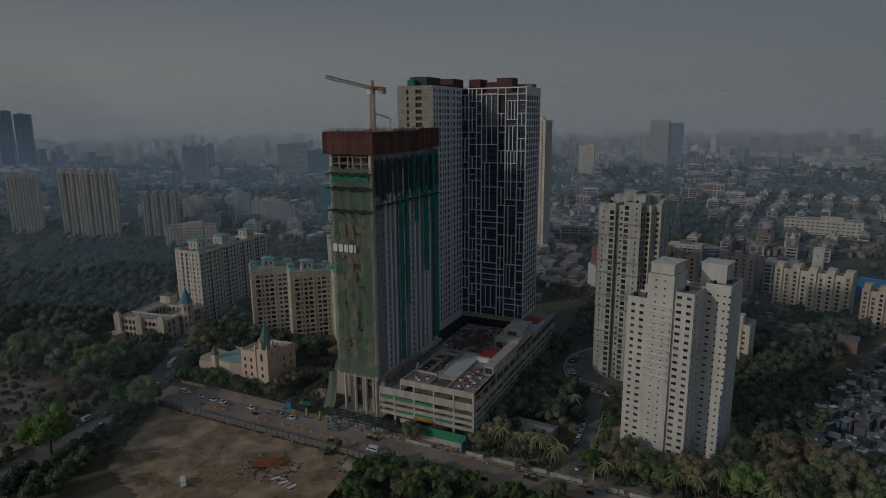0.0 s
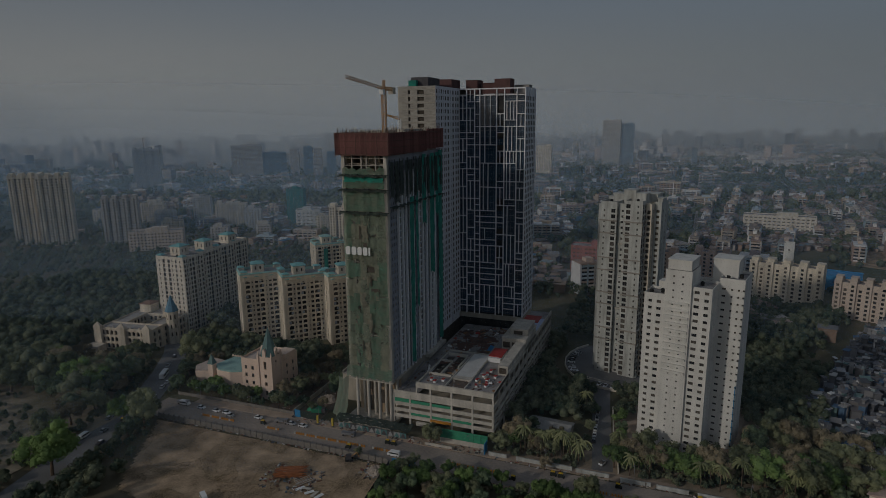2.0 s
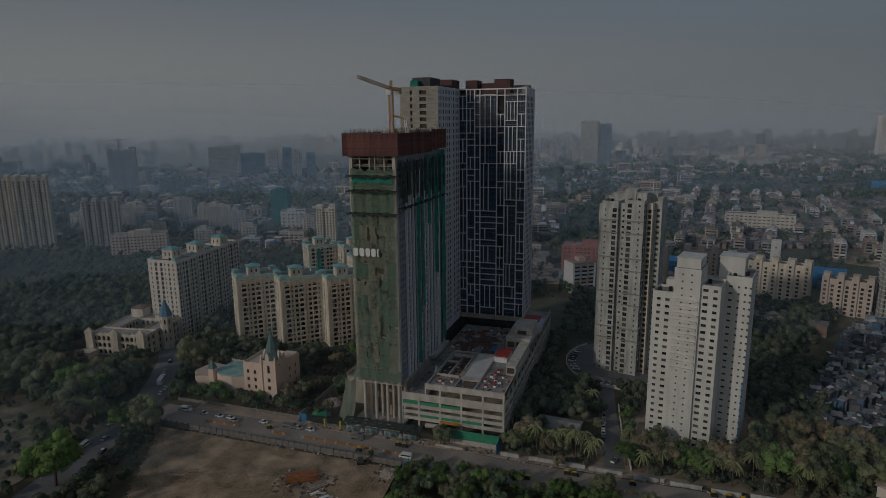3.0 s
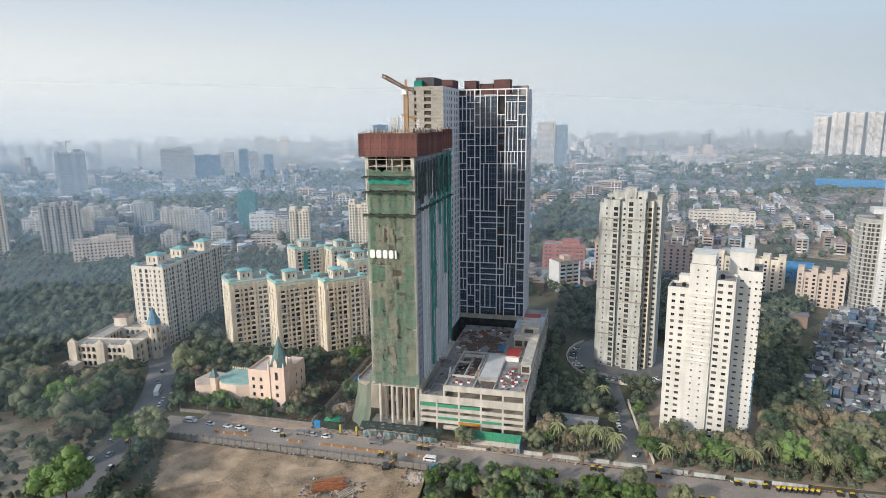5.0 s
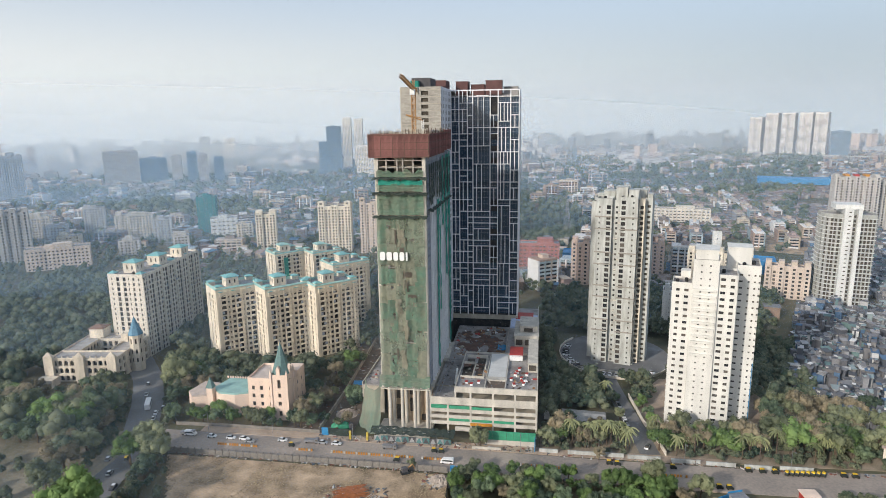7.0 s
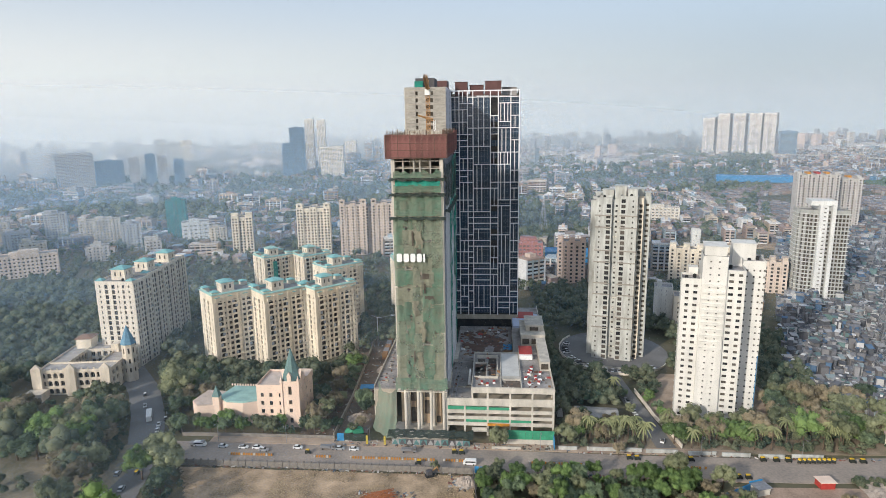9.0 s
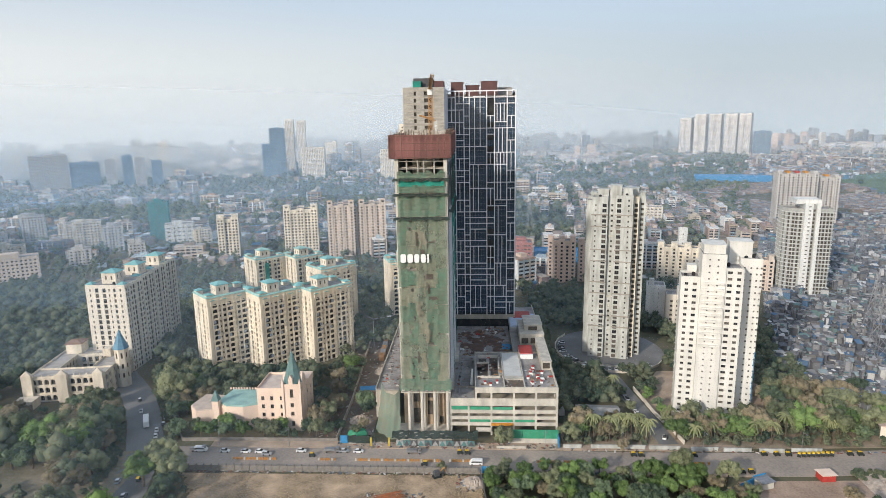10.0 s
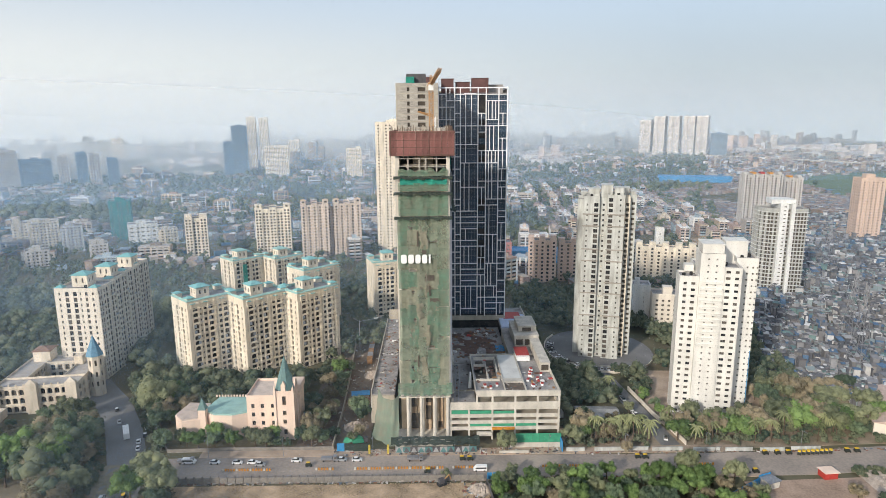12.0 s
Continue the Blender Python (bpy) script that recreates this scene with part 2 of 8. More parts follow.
# ---- building helpers ----
class Mesh:
    """Points and faces of one part."""
    def __init__(self):
        self.v, self.f = [], []

    def quad(self, a, b, c, d):
        i = len(self.v)
        self.v += [tuple(a), tuple(b), tuple(c), tuple(d)]
        self.f.append((i, i + 1, i + 2, i + 3))

    def prism(self, poly, z0, z1, top=None):
        """Upright block over a plan; top: another plan for its upper end."""
        i, k = len(self.v), len(poly)
        self.v += [(x, y, z0) for x, y in poly] + [(x, y, z1) for x, y in (top or poly)]
        self.f += [(i + j, i + (j + 1) % k, i + k + (j + 1) % k, i + k + j) for j in range(k)]
        self.f += [tuple(i + j for j in reversed(range(k))), tuple(i + k + j for j in range(k))]
        return self

    def box(self, x0, x1, y0, y1, z0, z1):
        return self.prism([(x0, y0), (x1, y0), (x1, y1), (x0, y1)], z0, z1)

    def rod(self, a, b, r, k=6, r2=None):
        """A bar of k sides from a to b."""
        a, b = Vector(a), Vector(b)
        w = (b - a).normalized()
        u = w.orthogonal().normalized(); v = w.cross(u)
        i = len(self.v)
        for p, q in ((a, r), (b, r if r2 is None else r2)):
            self.v += [tuple(p + q * (math.cos(2 * math.pi * j / k) * u + math.sin(2 * math.pi * j / k) * v)) for j in range(k)]
        self.f += [(i + j, i + (j + 1) % k, i + k + (j + 1) % k, i + k + j) for j in range(k)]
        self.f += [tuple(i + j for j in reversed(range(k))), tuple(i + k + j for j in range(k))]
        return self

    def hip(self, x0, x1, y0, y1, z0, z1, over=0.6):
        """A pyramid roof with eaves."""
        cx, cy = (x0 + x1) / 2, (y0 + y1) / 2
        e = [(x0 - over, y0 - over), (x1 + over, y0 - over), (x1 + over, y1 + over), (x0 - over, y1 + over)]
        self.prism(e, z0, z0 + 0.25)
        return self.prism(e, z0 + 0.25, z1, [(cx - 0.2, cy - 0.2), (cx + 0.2, cy - 0.2), (cx + 0.2, cy + 0.2), (cx - 0.2, cy + 0.2)])

    def welded(self):
        """Joins corners that lie in one place."""
        seen, order, to = {}, [], []
        for q in self.v:
            k = tuple(round(c, 3) for c in q)
            if k not in seen:
                seen[k] = len(order)
                order.append(q)
            to.append(seen[k])
        self.v, self.f = order, [tuple(to[i] for i in q) for q in self.f]
        return self

    def data(self, name, mat, smooth=False):
        me = bpy.data.meshes.new(name)
        me.from_pydata(self.v, [], self.f)
        me.materials.append(mat)
        if smooth:
            me.polygons.foreach_set("use_smooth", [True] * len(me.polygons))
        me.update()
        return me


def thing(name, label, category, m=None, group="", kind=""):
    ob = new(name)
    ob.empty_display_size = 0.5
    if m is not None:
        ob.matrix_world = m
    return tagged(ob, label, category, group, kind)


def part(name, mesh, mat, parent, label="", at=None, smooth=False):
    """One mesh object under a thing or a part."""
    me = mesh.data(name, mat, smooth) if isinstance(mesh, Mesh) else mesh
    ob = new(name, me)
    ob.parent = parent
    if at is not None:
        ob.matrix_local = at
    if label:
        ob["label"] = label
    return ob


def solid(name, mesh, mat, label, category="", kind="", group="", smooth=False):
    """A thing of one mesh, at top level."""
    return tagged(new(name, mesh.data(name, mat, smooth)), label, category, group, kind)


def wall_run(mesh, p0, p1, z0, z1, rows, cols, d=0.35):
    """A wall from p0 to p1 (outside to the right of that way) with openings at rows (sill, head) by columns (centre, width). Gives the openings' poses and sizes."""
    p0, p1 = Vector(p0), Vector(p1)
    length = (p1 - p0).length
    u = (p1 - p0) / length
    nrm = Vector((u.y, -u.x))
    ang = math.degrees(math.atan2(u.y, u.x))

    def at(s, z, depth=0.0):
        q = p0 + u * s - nrm * depth
        return (q.x, q.y, z)
    s, made = 0.0, []
    for c, w, *shift in sorted(cols):
        a, b = c - w / 2, c + w / 2
        up, down = shift or (0, 0)
        if a > s:
            mesh.quad(at(s, z0), at(a, z0), at(a, z1), at(s, z1))
        z = z0
        for lo, hi in rows:
            lo, hi = lo + up, hi - down
            mesh.quad(at(a, z), at(b, z), at(b, lo), at(a, lo))
            mesh.quad(at(a, lo), at(b, lo), at(b, lo, d), at(a, lo, d))
            mesh.quad(at(a, hi, d), at(b, hi, d), at(b, hi), at(a, hi))
            mesh.quad(at(a, lo), at(a, lo, d), at(a, hi, d), at(a, hi))
            mesh.quad(at(b, lo, d), at(b, lo), at(b, hi), at(b, hi, d))
            q = at(c, lo, d * 0.8)
            made.append((pose(*q, 0, 0, ang), w, hi - lo))
            z = hi
        mesh.quad(at(a, z), at(b, z), at(b, z1), at(a, z1))
        s = b
    if length > s:
        mesh.quad(at(s, z0), at(length, z0), at(length, z1), at(s, z1))
    return made


SASH = shade("dull_window_sash", (0.17, 0.165, 0.16), 0.6, 0.2, 0.5, 5, 0)
PANE_CACHE = {}


def pane(w, h, frame_mat=None):
    """A window with glass, a frame and a mullion, standing on its sill."""
    key = (round(w, 2), round(h, 2))
    if key not in PANE_CACHE:
        f, xs_ = 0.05, [-w / 2, -w / 2 + 0.05, -0.03, 0.03, w / 2 - 0.05, w / 2]
        zs_ = [0, f, h - f, h]
        me, glassy = Mesh(), []
        for i in range(5):
            for j in range(3):
                deep = i in (1, 3) and j == 1
                x0, x1, z0, z1, y = xs_[i], xs_[i + 1], zs_[j], zs_[j + 1], 0.0 if deep else -0.06
                me.quad((x0, y, z0), (x1, y, z0), (x1, y, z1), (x0, y, z1))
                glassy.append(deep)
                if deep:
                    for a, b in (((x0, z0), (x1, z0)), ((x1, z0), (x1, z1)), ((x1, z1), (x0, z1)), ((x0, z1), (x0, z0))):
                        me.quad((a[0], -0.06, a[1]), (b[0], -0.06, b[1]), (b[0], 0, b[1]), (a[0], 0, a[1]))
                        glassy.append(False)
        for a, b in (((-w / 2, 0), (w / 2, 0)), ((w / 2, 0), (w / 2, h)), ((w / 2, h), (-w / 2, h)), ((-w / 2, h), (-w / 2, 0))):
            me.quad((a[0], 0.04, a[1]), (b[0], 0.04, b[1]), (b[0], -0.06, b[1]), (a[0], -0.06, a[1]))
            glassy.append(False)
        data = me.welded().data("window", GLASS)
        data.materials.append(SASH)
        for p in data.polygons:
            p.material_index = 0 if glassy[p.index] else 1
        PANE_CACHE[key] = data
    return PANE_CACHE[key]


def inset(poly, d):
    """A plan drawn in by d (counter-clockwise corners)."""
    out, k = [], len(poly)
    for i in range(k):
        a, b, c = Vector(poly[i - 1]), Vector(poly[i]), Vector(poly[(i + 1) % k])
        u, v = (b - a).normalized(), (c - b).normalized()
        n1, n2 = Vector((-u.y, u.x)), Vector((-v.y, v.x))
        t = (n1 + n2)
        out.append(tuple(b + t * (d / max(0.2, t.dot(n1)))))
    return out


def spread(length, pitch, w, margin=1.2):
    """Even columns along a wall."""
    k = max(1, int((length - 2 * margin) // pitch))
    gap = (length - 2 * margin) / k
    return [(margin + gap * (i + 0.5), w) for i in range(k)]


def block(owner, poly, z0, z1, floor_h, mat, cols, sill=0.9, head=2.3, single=True, d=0.35, first=0.0, roof=DECK, parapet=1.0, chajja=False, skip=(), wall_name="wall", arches=None, sides=None, core_mat=None):
    """One upright block of a building: its outer wall with openings, a core behind coloured dark as shaded rooms or
    window glass, a roof and a parapet.
    cols: a function of (side number, side length) that gives the columns of openings."""
    skin, k = Mesh(), len(poly)
    rows = []
    z = z0 + first
    while z + head + 0.35 < z1:
        rows.append((z + sill, z + head)); z += floor_h
    holes = []
    for i in range(k):
        a, b = poly[i], poly[(i + 1) % k]
        cs = [] if i in skip else cols(i, (Vector(b) - Vector(a)).length)
        run = wall_run(skin, a, b, z0, z1, rows, cs, d)
        holes += run if sides is None or i in sides else []
    lip = inset(poly, 0.25)
    for i in range(k):
        a, b, c2, d2 = poly[i], poly[(i + 1) % k], lip[(i + 1) % k], lip[i]
        skin.prism([a, b, c2, d2], z1, z1 + parapet)
    wall = part(wall_name, skin.welded(), mat, owner)
    core = inset(poly, d + 0.02)
    part("core", Mesh().prism(core, z0, z1 - 0.3), core_mat or (DARK_FILL if single else GLASS), owner)
    part("roof", Mesh().prism(inset(poly, 0.3), z1 - 0.28, z1), roof, owner)
    if single:
        for m, w, h in holes:
            part("window", pane(w, h), GLASS, owner, at=m)
    if arches:
        for m, w, h in holes:
            part("arch", arches, mat, owner, at=m @ Matrix.Translation((0, -d * 0.8, 0)))
    if chajja:
        shade_mesh = {}
        for m, w, h in holes:
            key = round(w, 2)
            if key not in shade_mesh:
                shade_mesh[key] = Mesh().box(-w / 2 - 0.2, w / 2 + 0.2, -0.65, -0.28, 0, 0.12).data("sunshade", mat)
            part("sunshade", shade_mesh[key], mat, owner, at=m @ Matrix.Translation((0, 0, h + 0.1)))
    return wall


def gather(owner, name, keep=300):
    """Joins the lower of a thing's many alike parts into one, past the number to keep."""
    obs = sorted((o for o in owner.children if o.name.split(".")[0] == name), key=lambda o: -o.matrix_local.translation.z)[keep:]
    if not obs:
        return
    verts, faces, slots = [], [], []
    for o in obs:
        i, me = len(verts), o.data
        verts += [tuple(o.matrix_local @ v.co) for v in me.vertices]
        for q in me.polygons:
            faces.append(tuple(i + k for k in q.vertices))
            slots.append(q.material_index)
    data = bpy.data.meshes.new(name)
    data.from_pydata(verts, [], faces)
    for mt in obs[0].data.materials:
        data.materials.append(mt)
    data.polygons.foreach_set("material_index", slots)
    data.update()
    for o in obs:
        bpy.data.objects.remove(o)
    part("lower_" + name + "s", data, None, owner)["kind"] = "stuff"


def rect(x0, x1, y0, y1):
    return [(x0, y0), (x1, y0), (x1, y1), (x0, y1)]

# ---- ground, roads, lot ----
def ribbon(mesh, pts, width, z, thick=0.12):
    """A strip of road along a line of points."""
    pts = [Vector(p) for p in pts]
    left, right = [], []
    for i, p in enumerate(pts):
        t = (pts[min(i + 1, len(pts) - 1)] - pts[max(i - 1, 0)]).normalized()
        nn = Vector((-t.y, t.x)) * width / 2
        left.append(p + nn); right.append(p - nn)
    for i in range(len(pts) - 1):
        mesh.prism([tuple(right[i]), tuple(right[i + 1]), tuple(left[i + 1]), tuple(left[i])], z - thick, z)
    return mesh


def sheet(x0, x1, y0, y1, step, height):
    """An uneven patch of ground."""
    me = Mesh()
    nx, ny = int((x1 - x0) / step), int((y1 - y0) / step)
    for j in range(ny + 1):
        for i in range(nx + 1):
            x, y = x0 + i * step, y0 + j * step
            me.v.append((x, y, height(x, y)))
    for j in range(ny):
        for i in range(nx):
            a = j * (nx + 1) + i
            me.f.append((a, a + 1, a + nx + 2, a + nx + 1))
    return me


g = Mesh()
for i in range(20):
    for j in range(20):
        x, y = -8000 + 800 * i, -8000 + 800 * j
        g.quad((x, y, -0.2), (x + 800, y, -0.2), (x + 800, y + 800, -0.2), (x, y + 800, -0.2))
solid("ground", g, EARTH, "dry earth and scrub reaching to the horizon", "ground", "structure")

LOT_EDGE = [(-244, 189.6), (-216, 141), (-186, 132), (-150, 118), (-118, 118), (-126, 189.6)]


def in_plan(x, y, poly):
    inside, j = False, len(poly) - 1
    for i in range(len(poly)):
        (xi, yi), (xj, yj) = poly[i], poly[j]
        if (yi > y) != (yj > y) and x < (xj - xi) * (y - yi) / (yj - yi) + xi:
            inside = not inside
        j = i
    return inside


lot = sheet(-250, -112, 100, 191, 1.5, lambda x, y: 0.05 + 0.55 * max(0, noise.noise(Vector((x * 0.06, y * 0.06, 0)))) + 0.12 * noise.noise(Vector((x * 0.5, y * 0.5, 3))))
lot.f = [q for q in lot.f if in_plan(lot.v[q[0]][0], lot.v[q[0]][1], LOT_EDGE) and in_plan(lot.v[q[2]][0], lot.v[q[2]][1], LOT_EDGE)]
solid("vacant_lot", lot, DRY, "bare lot of dry brown grass and soil", "lot", "structure", smooth=True)

road = Mesh()
ribbon(road, [(-256, 200), (-200, 200), (-140, 200), (-60, 199), (0, 199.5), (45, 203), (120, 214), (260, 240)], 17, 0.0)
solid("road", road, ASPHALT, "dusty grey asphalt road with a median barrier", "road", "structure")
lane = Mesh()
ribbon(lane, [(-243, 110), (-250, 140), (-258, 176), (-266, 204), (-281, 232), (-298, 258), (-322, 285), (-345, 305)], 14.5, 0.02)
solid("road", lane, ASPHALT_GREY, "grey asphalt side road curving between trees", "road", "structure")
slope = sheet(-430, -262, 96, 204, 3.0, lambda x, y: 0.1 + 0.9 * noise.noise(Vector((x * 0.03, y * 0.03, 7))) + 0.25 * noise.noise(Vector((x * 0.3, y * 0.3, 1))))
solid("bare_slope", slope, shade("dull_brown_waste_ground", (0.30, 0.245, 0.18), 0.95, 0.5, 0.05, 0.7, 0.5, tint=(0.11, 0.11, 0.07)), "dull brown waste ground with scrub", "ground", "structure", smooth=True)
walk_n = Mesh()
for x0, x1 in ((-240, -186), (-186, -92), (-92, -20)):
    walk_n.box(x0 + 0.05, x1 - 0.05, 208.4, 213.6, -0.1, 0.16)
solid("pavement", walk_n, PAVING, "dusty earth-coloured footpath with a raised kerb", "pavement", "structure")
walk_s = Mesh()
walk_s.box(-243, -20, 190.2, 191.6, -0.1, 0.16)
solid("pavement", walk_s, PAVING, "narrow dusty footpath along a lot wall", "pavement", "structure")
yard = Mesh()
yard.box(-203, -172.5, 214, 336, -0.1, 0.1)
solid("pavement", yard, shade("brown_site_earth", (0.19, 0.15, 0.115), 0.95, 0.45, 0.15, 2, 0.3), "rubble-strewn earth yard beside the building site", "yard", "structure")
court = Mesh()
RING = [(-49 + 31 * math.cos(radians(15 * k)), 324 + 35 * math.sin(radians(15 * k))) for k in range(24)]
court.prism(RING, -0.1, 0.14)
solid("pavement", court, ASPHALT_GREY, "grey curved parking court round a tall apartment tower", "courtyard", "structure")
rim = Mesh()
ribbon(rim, RING[9:23], 0.4, 1.3, 1.4)
solid("parapet", rim, CREAM_PALE, "pale parapet round a raised parking court", "parapet", "structure")
drive = Mesh()
ribbon(drive, [(-56, 290), (-53, 262), (-50, 240), (-47, 214)], 8, 0.03)
solid("road", drive, ASPHALT_GREY, "grey driveway between hedges with parked cars", "driveway", "structure")
forecourt = Mesh()
forecourt.prism([(-48, 262), (-44, 236), (-34, 226), (10, 226), (26, 250), (20, 290), (-30, 292)], -0.1, 0.12)
solid("pavement", forecourt, PAVING, "pinkish paved forecourt of a white tower", "forecourt", "structure")
dust = Mesh()
dust.prism([(-91, 208.3), (62, 214), (60, 240), (30, 250), (-8, 231), (-40, 226), (-91, 232)], -0.15, 0.015)
solid("pavement", dust, shade("dusty_garden_earth", (0.34, 0.265, 0.20), 0.95, 0.45, 0.15, 2, 0.25, tint=(0.16, 0.14, 0.09)), "dusty garden earth behind the roadside wall", "garden", "structure")
earth = Mesh().prism([(-30, 140), (110, 140), (110, 196), (22, 189), (-30, 187)], -0.15, 0.03)
solid("pavement", earth, shade("pinkish_bare_earth", (0.40, 0.29, 0.22), 0.95, 0.5, 0.08, 1.2, 0.4, tint=(0.20, 0.145, 0.105)), "bare pinkish earth yard south of the road", "yard", "structure")

# ---- the building site: netted tower, finished glass tower, parking podium ----
rnd = random.Random(5)
FL = 2.95
GX, GY = -138.3, 219.6
t1 = thing("netted_tower", "unfinished concrete tower wrapped in green netting under a red screen", "tower block", pose(GX, GY, 0))
W1, D1, ZB, ZT = 21.0, 61.0, 20.5, 119.5
part("core", Mesh().box(-W1 + 1.6, -0.4, 1.8, D1 - 0.2, ZB - 0.2, 107.2), CONCRETE, t1)
part("inner_core", Mesh().box(-14.5, -6.5, 7, D1 - 4, 107.2, 124), CONCRETE, t1)
part("upper_floor", Mesh().box(-W1 + 1.6, -0.6, 1.8, D1 - 0.2, 109.9, 110.2), CONCRETE, t1)
part("upper_floor", Mesh().box(-W1 + 1.6, -0.6, 1.8, D1 - 0.2, 115.4, 115.7), CONCRETE, t1)
part("upper_floor", Mesh().box(-W1 + 1.6, -0.6, 1.8, D1 - 0.2, 118.9, 119.2), CONCRETE, t1)
slab = Mesh().box(-W1 + 0.2, -0.36, 0.25, 1.75, -0.14, 0.14).data("slab", CONCRETE_GREY)
z = ZB + 0.2
while z < ZT + 1:
    part("slab", slab, CONCRETE, t1, at=pose(0, 0, z))
    z += FL
for x0, x1 in ((-W1, -W1 + 1.5), (-1.5, -0.05)):
    part("corner_pier", Mesh().box(x0, x1, 0.0, 1.9, ZB, ZT), CONCRETE_PALE, t1, "pale concrete corner pier")
for x in (-16.2, -11.8, -9.4, -5.2):
    part("column", Mesh().box(x - 0.3, x + 0.3, 0.3, 1.2, ZB, ZT), CONCRETE_GREY, t1)
part("side_wall", Mesh().box(-W1 + 0.05, -W1 + 1.55, 1.95, D1 - 0.3, ZB, ZT), CONCRETE, t1)

# east side: bays of windows between white pilasters
east = Mesh()
rows = [(ZB + 1.0 + FL * i, ZB + 2.5 + FL * i) for i in range(33)]
bays = [(1.9, 1.2), (4.2, 1.2), (6.5, 1.2), (11.6, 1.6), (15.0, 1.3), (19.5, 1.5), (26.5, 1.4), (29.2, 1.4), (33.4, 2.0), (38.0, 1.3), (43.5, 1.6), (47.0, 1.6), (53.0, 1.4), (56.4, 1.4), (59.2, 1.2)]
holes = wall_run(east, (-0.02, 1.95), (-0.02, D1), ZB, ZT, rows, [(c - 0.6, w) for c, w in bays], 0.5)
part("east_wall", east.welded(), shade("blue_grey_wall", (0.30, 0.32, 0.36), 0.8, 0.3, 0.3, 4, 0.1, streak=0.3), t1, "blue-grey side wall with rows of windows")
part("base_wall", Mesh().box(-0.5, -0.1, 9.6, D1, 12.5, ZB), CONCRETE, t1)
for m, w, h in holes:
    part("window", pane(w, h), GLASS, t1, at=m)
pil = Mesh().box(0, 0.9, -0.35, 0.35, ZB, 112).data("pilaster", FRAME)
for y in (9.3, 13.3, 17.2, 21.5, 25.0, 31.2, 35.8, 40.6, 45.3, 49.3, 51.3, 57.9):
    part("pilaster", pil, BLUE_WHITE, t1, at=pose(0, y, 0))
ledge = Mesh().box(0, 0.55, -1.2, 1.2, -0.1, 0.1).data("balcony_slab", FRAME)
for y in (11.3, 33.4, 47.3):
    for i in range(30):
        part("balcony_slab", ledge, BLUE_WHITE, t1, at=pose(0, y, ZB + 0.9 + FL * i))
part("canopy", Mesh().box(0.05, 2.6, 38, 60.5, 18.6, 20.2), CONCRETE_PALE, t1, "pale projecting concrete canopy over the deck")
part("canopy", Mesh().box(0.05, 1.4, 2, 20, 20.5, 21.1), CONCRETE, t1)


def drape(x0, x1, z0, z1, keep, seed, nx=44, nz=60, depth=0.55, fall=0.0):
    """A hanging net with folds and sags; keep(u, v) tells which cells are whole."""
    me = Mesh()
    for j in range(nz + 1):
        for i in range(nx + 1):
            u, v = i / nx, j / nz
            x, z = x0 + (x1 - x0) * u, z0 + (z1 - z0) * v
            fold = depth * noise.noise(Vector((x * 0.33 + seed, z * 0.16, seed))) + 0.13 * noise.noise(Vector((x * 0.9, z * 0.5, seed + 7)))
            sag = 0.3 * math.sin(z * 2 * math.pi / FL + 1.7 * noise.noise(Vector((x * 0.2, z * 0.2, seed))))
            me.v.append((x, -0.75 + fold - abs(sag) * 0.5 - fall * (1 - v), z + sag * 0.6))
    for j in range(nz):
        for i in range(nx):
            if keep((i + 0.5) / nx, (j + 0.5) / nz):
                a = j * (nx + 1) + i
                me.f.append((a, a + 1, a + nx + 2, a + nx + 1))
    return me


edges = (-W1 + 0.7, -16.6, -13.0, -8.9, -4.9, -0.8)
for c in range(5):
    z = 26.4
    while z < 95:
        z2 = min(95.6, z + rnd.uniform(5.5, 12.5))
        if z2 > 91:
            z2 = 95.6
        x0, x1 = edges[c] - rnd.uniform(0.0, 0.5), edges[c + 1] + rnd.uniform(0.0, 0.5)
        mt = rnd.choice((NET_TAN, NET_TAN, NET_GREY, NET_GREY)) if c == 2 else rnd.choice((NET, NET, NET, NET_GREY, NET_GREY, NET_TAN))
        s = rnd.uniform(0, 50)
        ragged = rnd.choice((0.0, 0.0, 0.06, 0.14)) + (0.06 if c == 2 else 0)
        me = drape(x0, x1, z - 0.4, z2, lambda u, v: v > ragged * (0.5 + noise.noise(Vector((u * 4, s, 1)))) and not (c in (1, 2, 3) and noise.noise(Vector((u * 2.2 + s, v * 3.0, s))) > 0.52), s, 14, int((z2 - z) * 2) + 2, 0.7)
        gap = rnd.uniform(-0.25, 0.15)
        me.v = [(x, y + gap, q) for x, y, q in me.v]
        part("net", me, mt, t1, "sagging sheet of faded green safety net", smooth=True)
        z = z2 + rnd.choice((0.0, 0.0, 0.0, 0.5))
part("net", drape(-W1 + 0.9, -0.9, 96.2, 104.8, lambda u, v: True, 2.0, 40, 14), NET, t1, "sagging green safety net")
part("net", drape(-W1 + 0.9, -0.9, 105.8, 108.9, lambda u, v: True, 3.0, 40, 8), NET, t1)
part("net", drape(-W1 + 1.6, -1.2, 108.4, 110.6, lambda u, v: v < 0.8 + 0.4 * noise.noise(Vector((u * 9, 0, 3))), 3.3, 40, 8), NET_TEAL, t1, "teal safety net under open floors")
part("net", drape(-W1 + 0.9, -0.9, 111.6, 115.9, lambda u, v: v < 0.55 + 0.5 * noise.noise(Vector((u * 7, 0, 5))), 4.0, 40, 12), NET, t1)
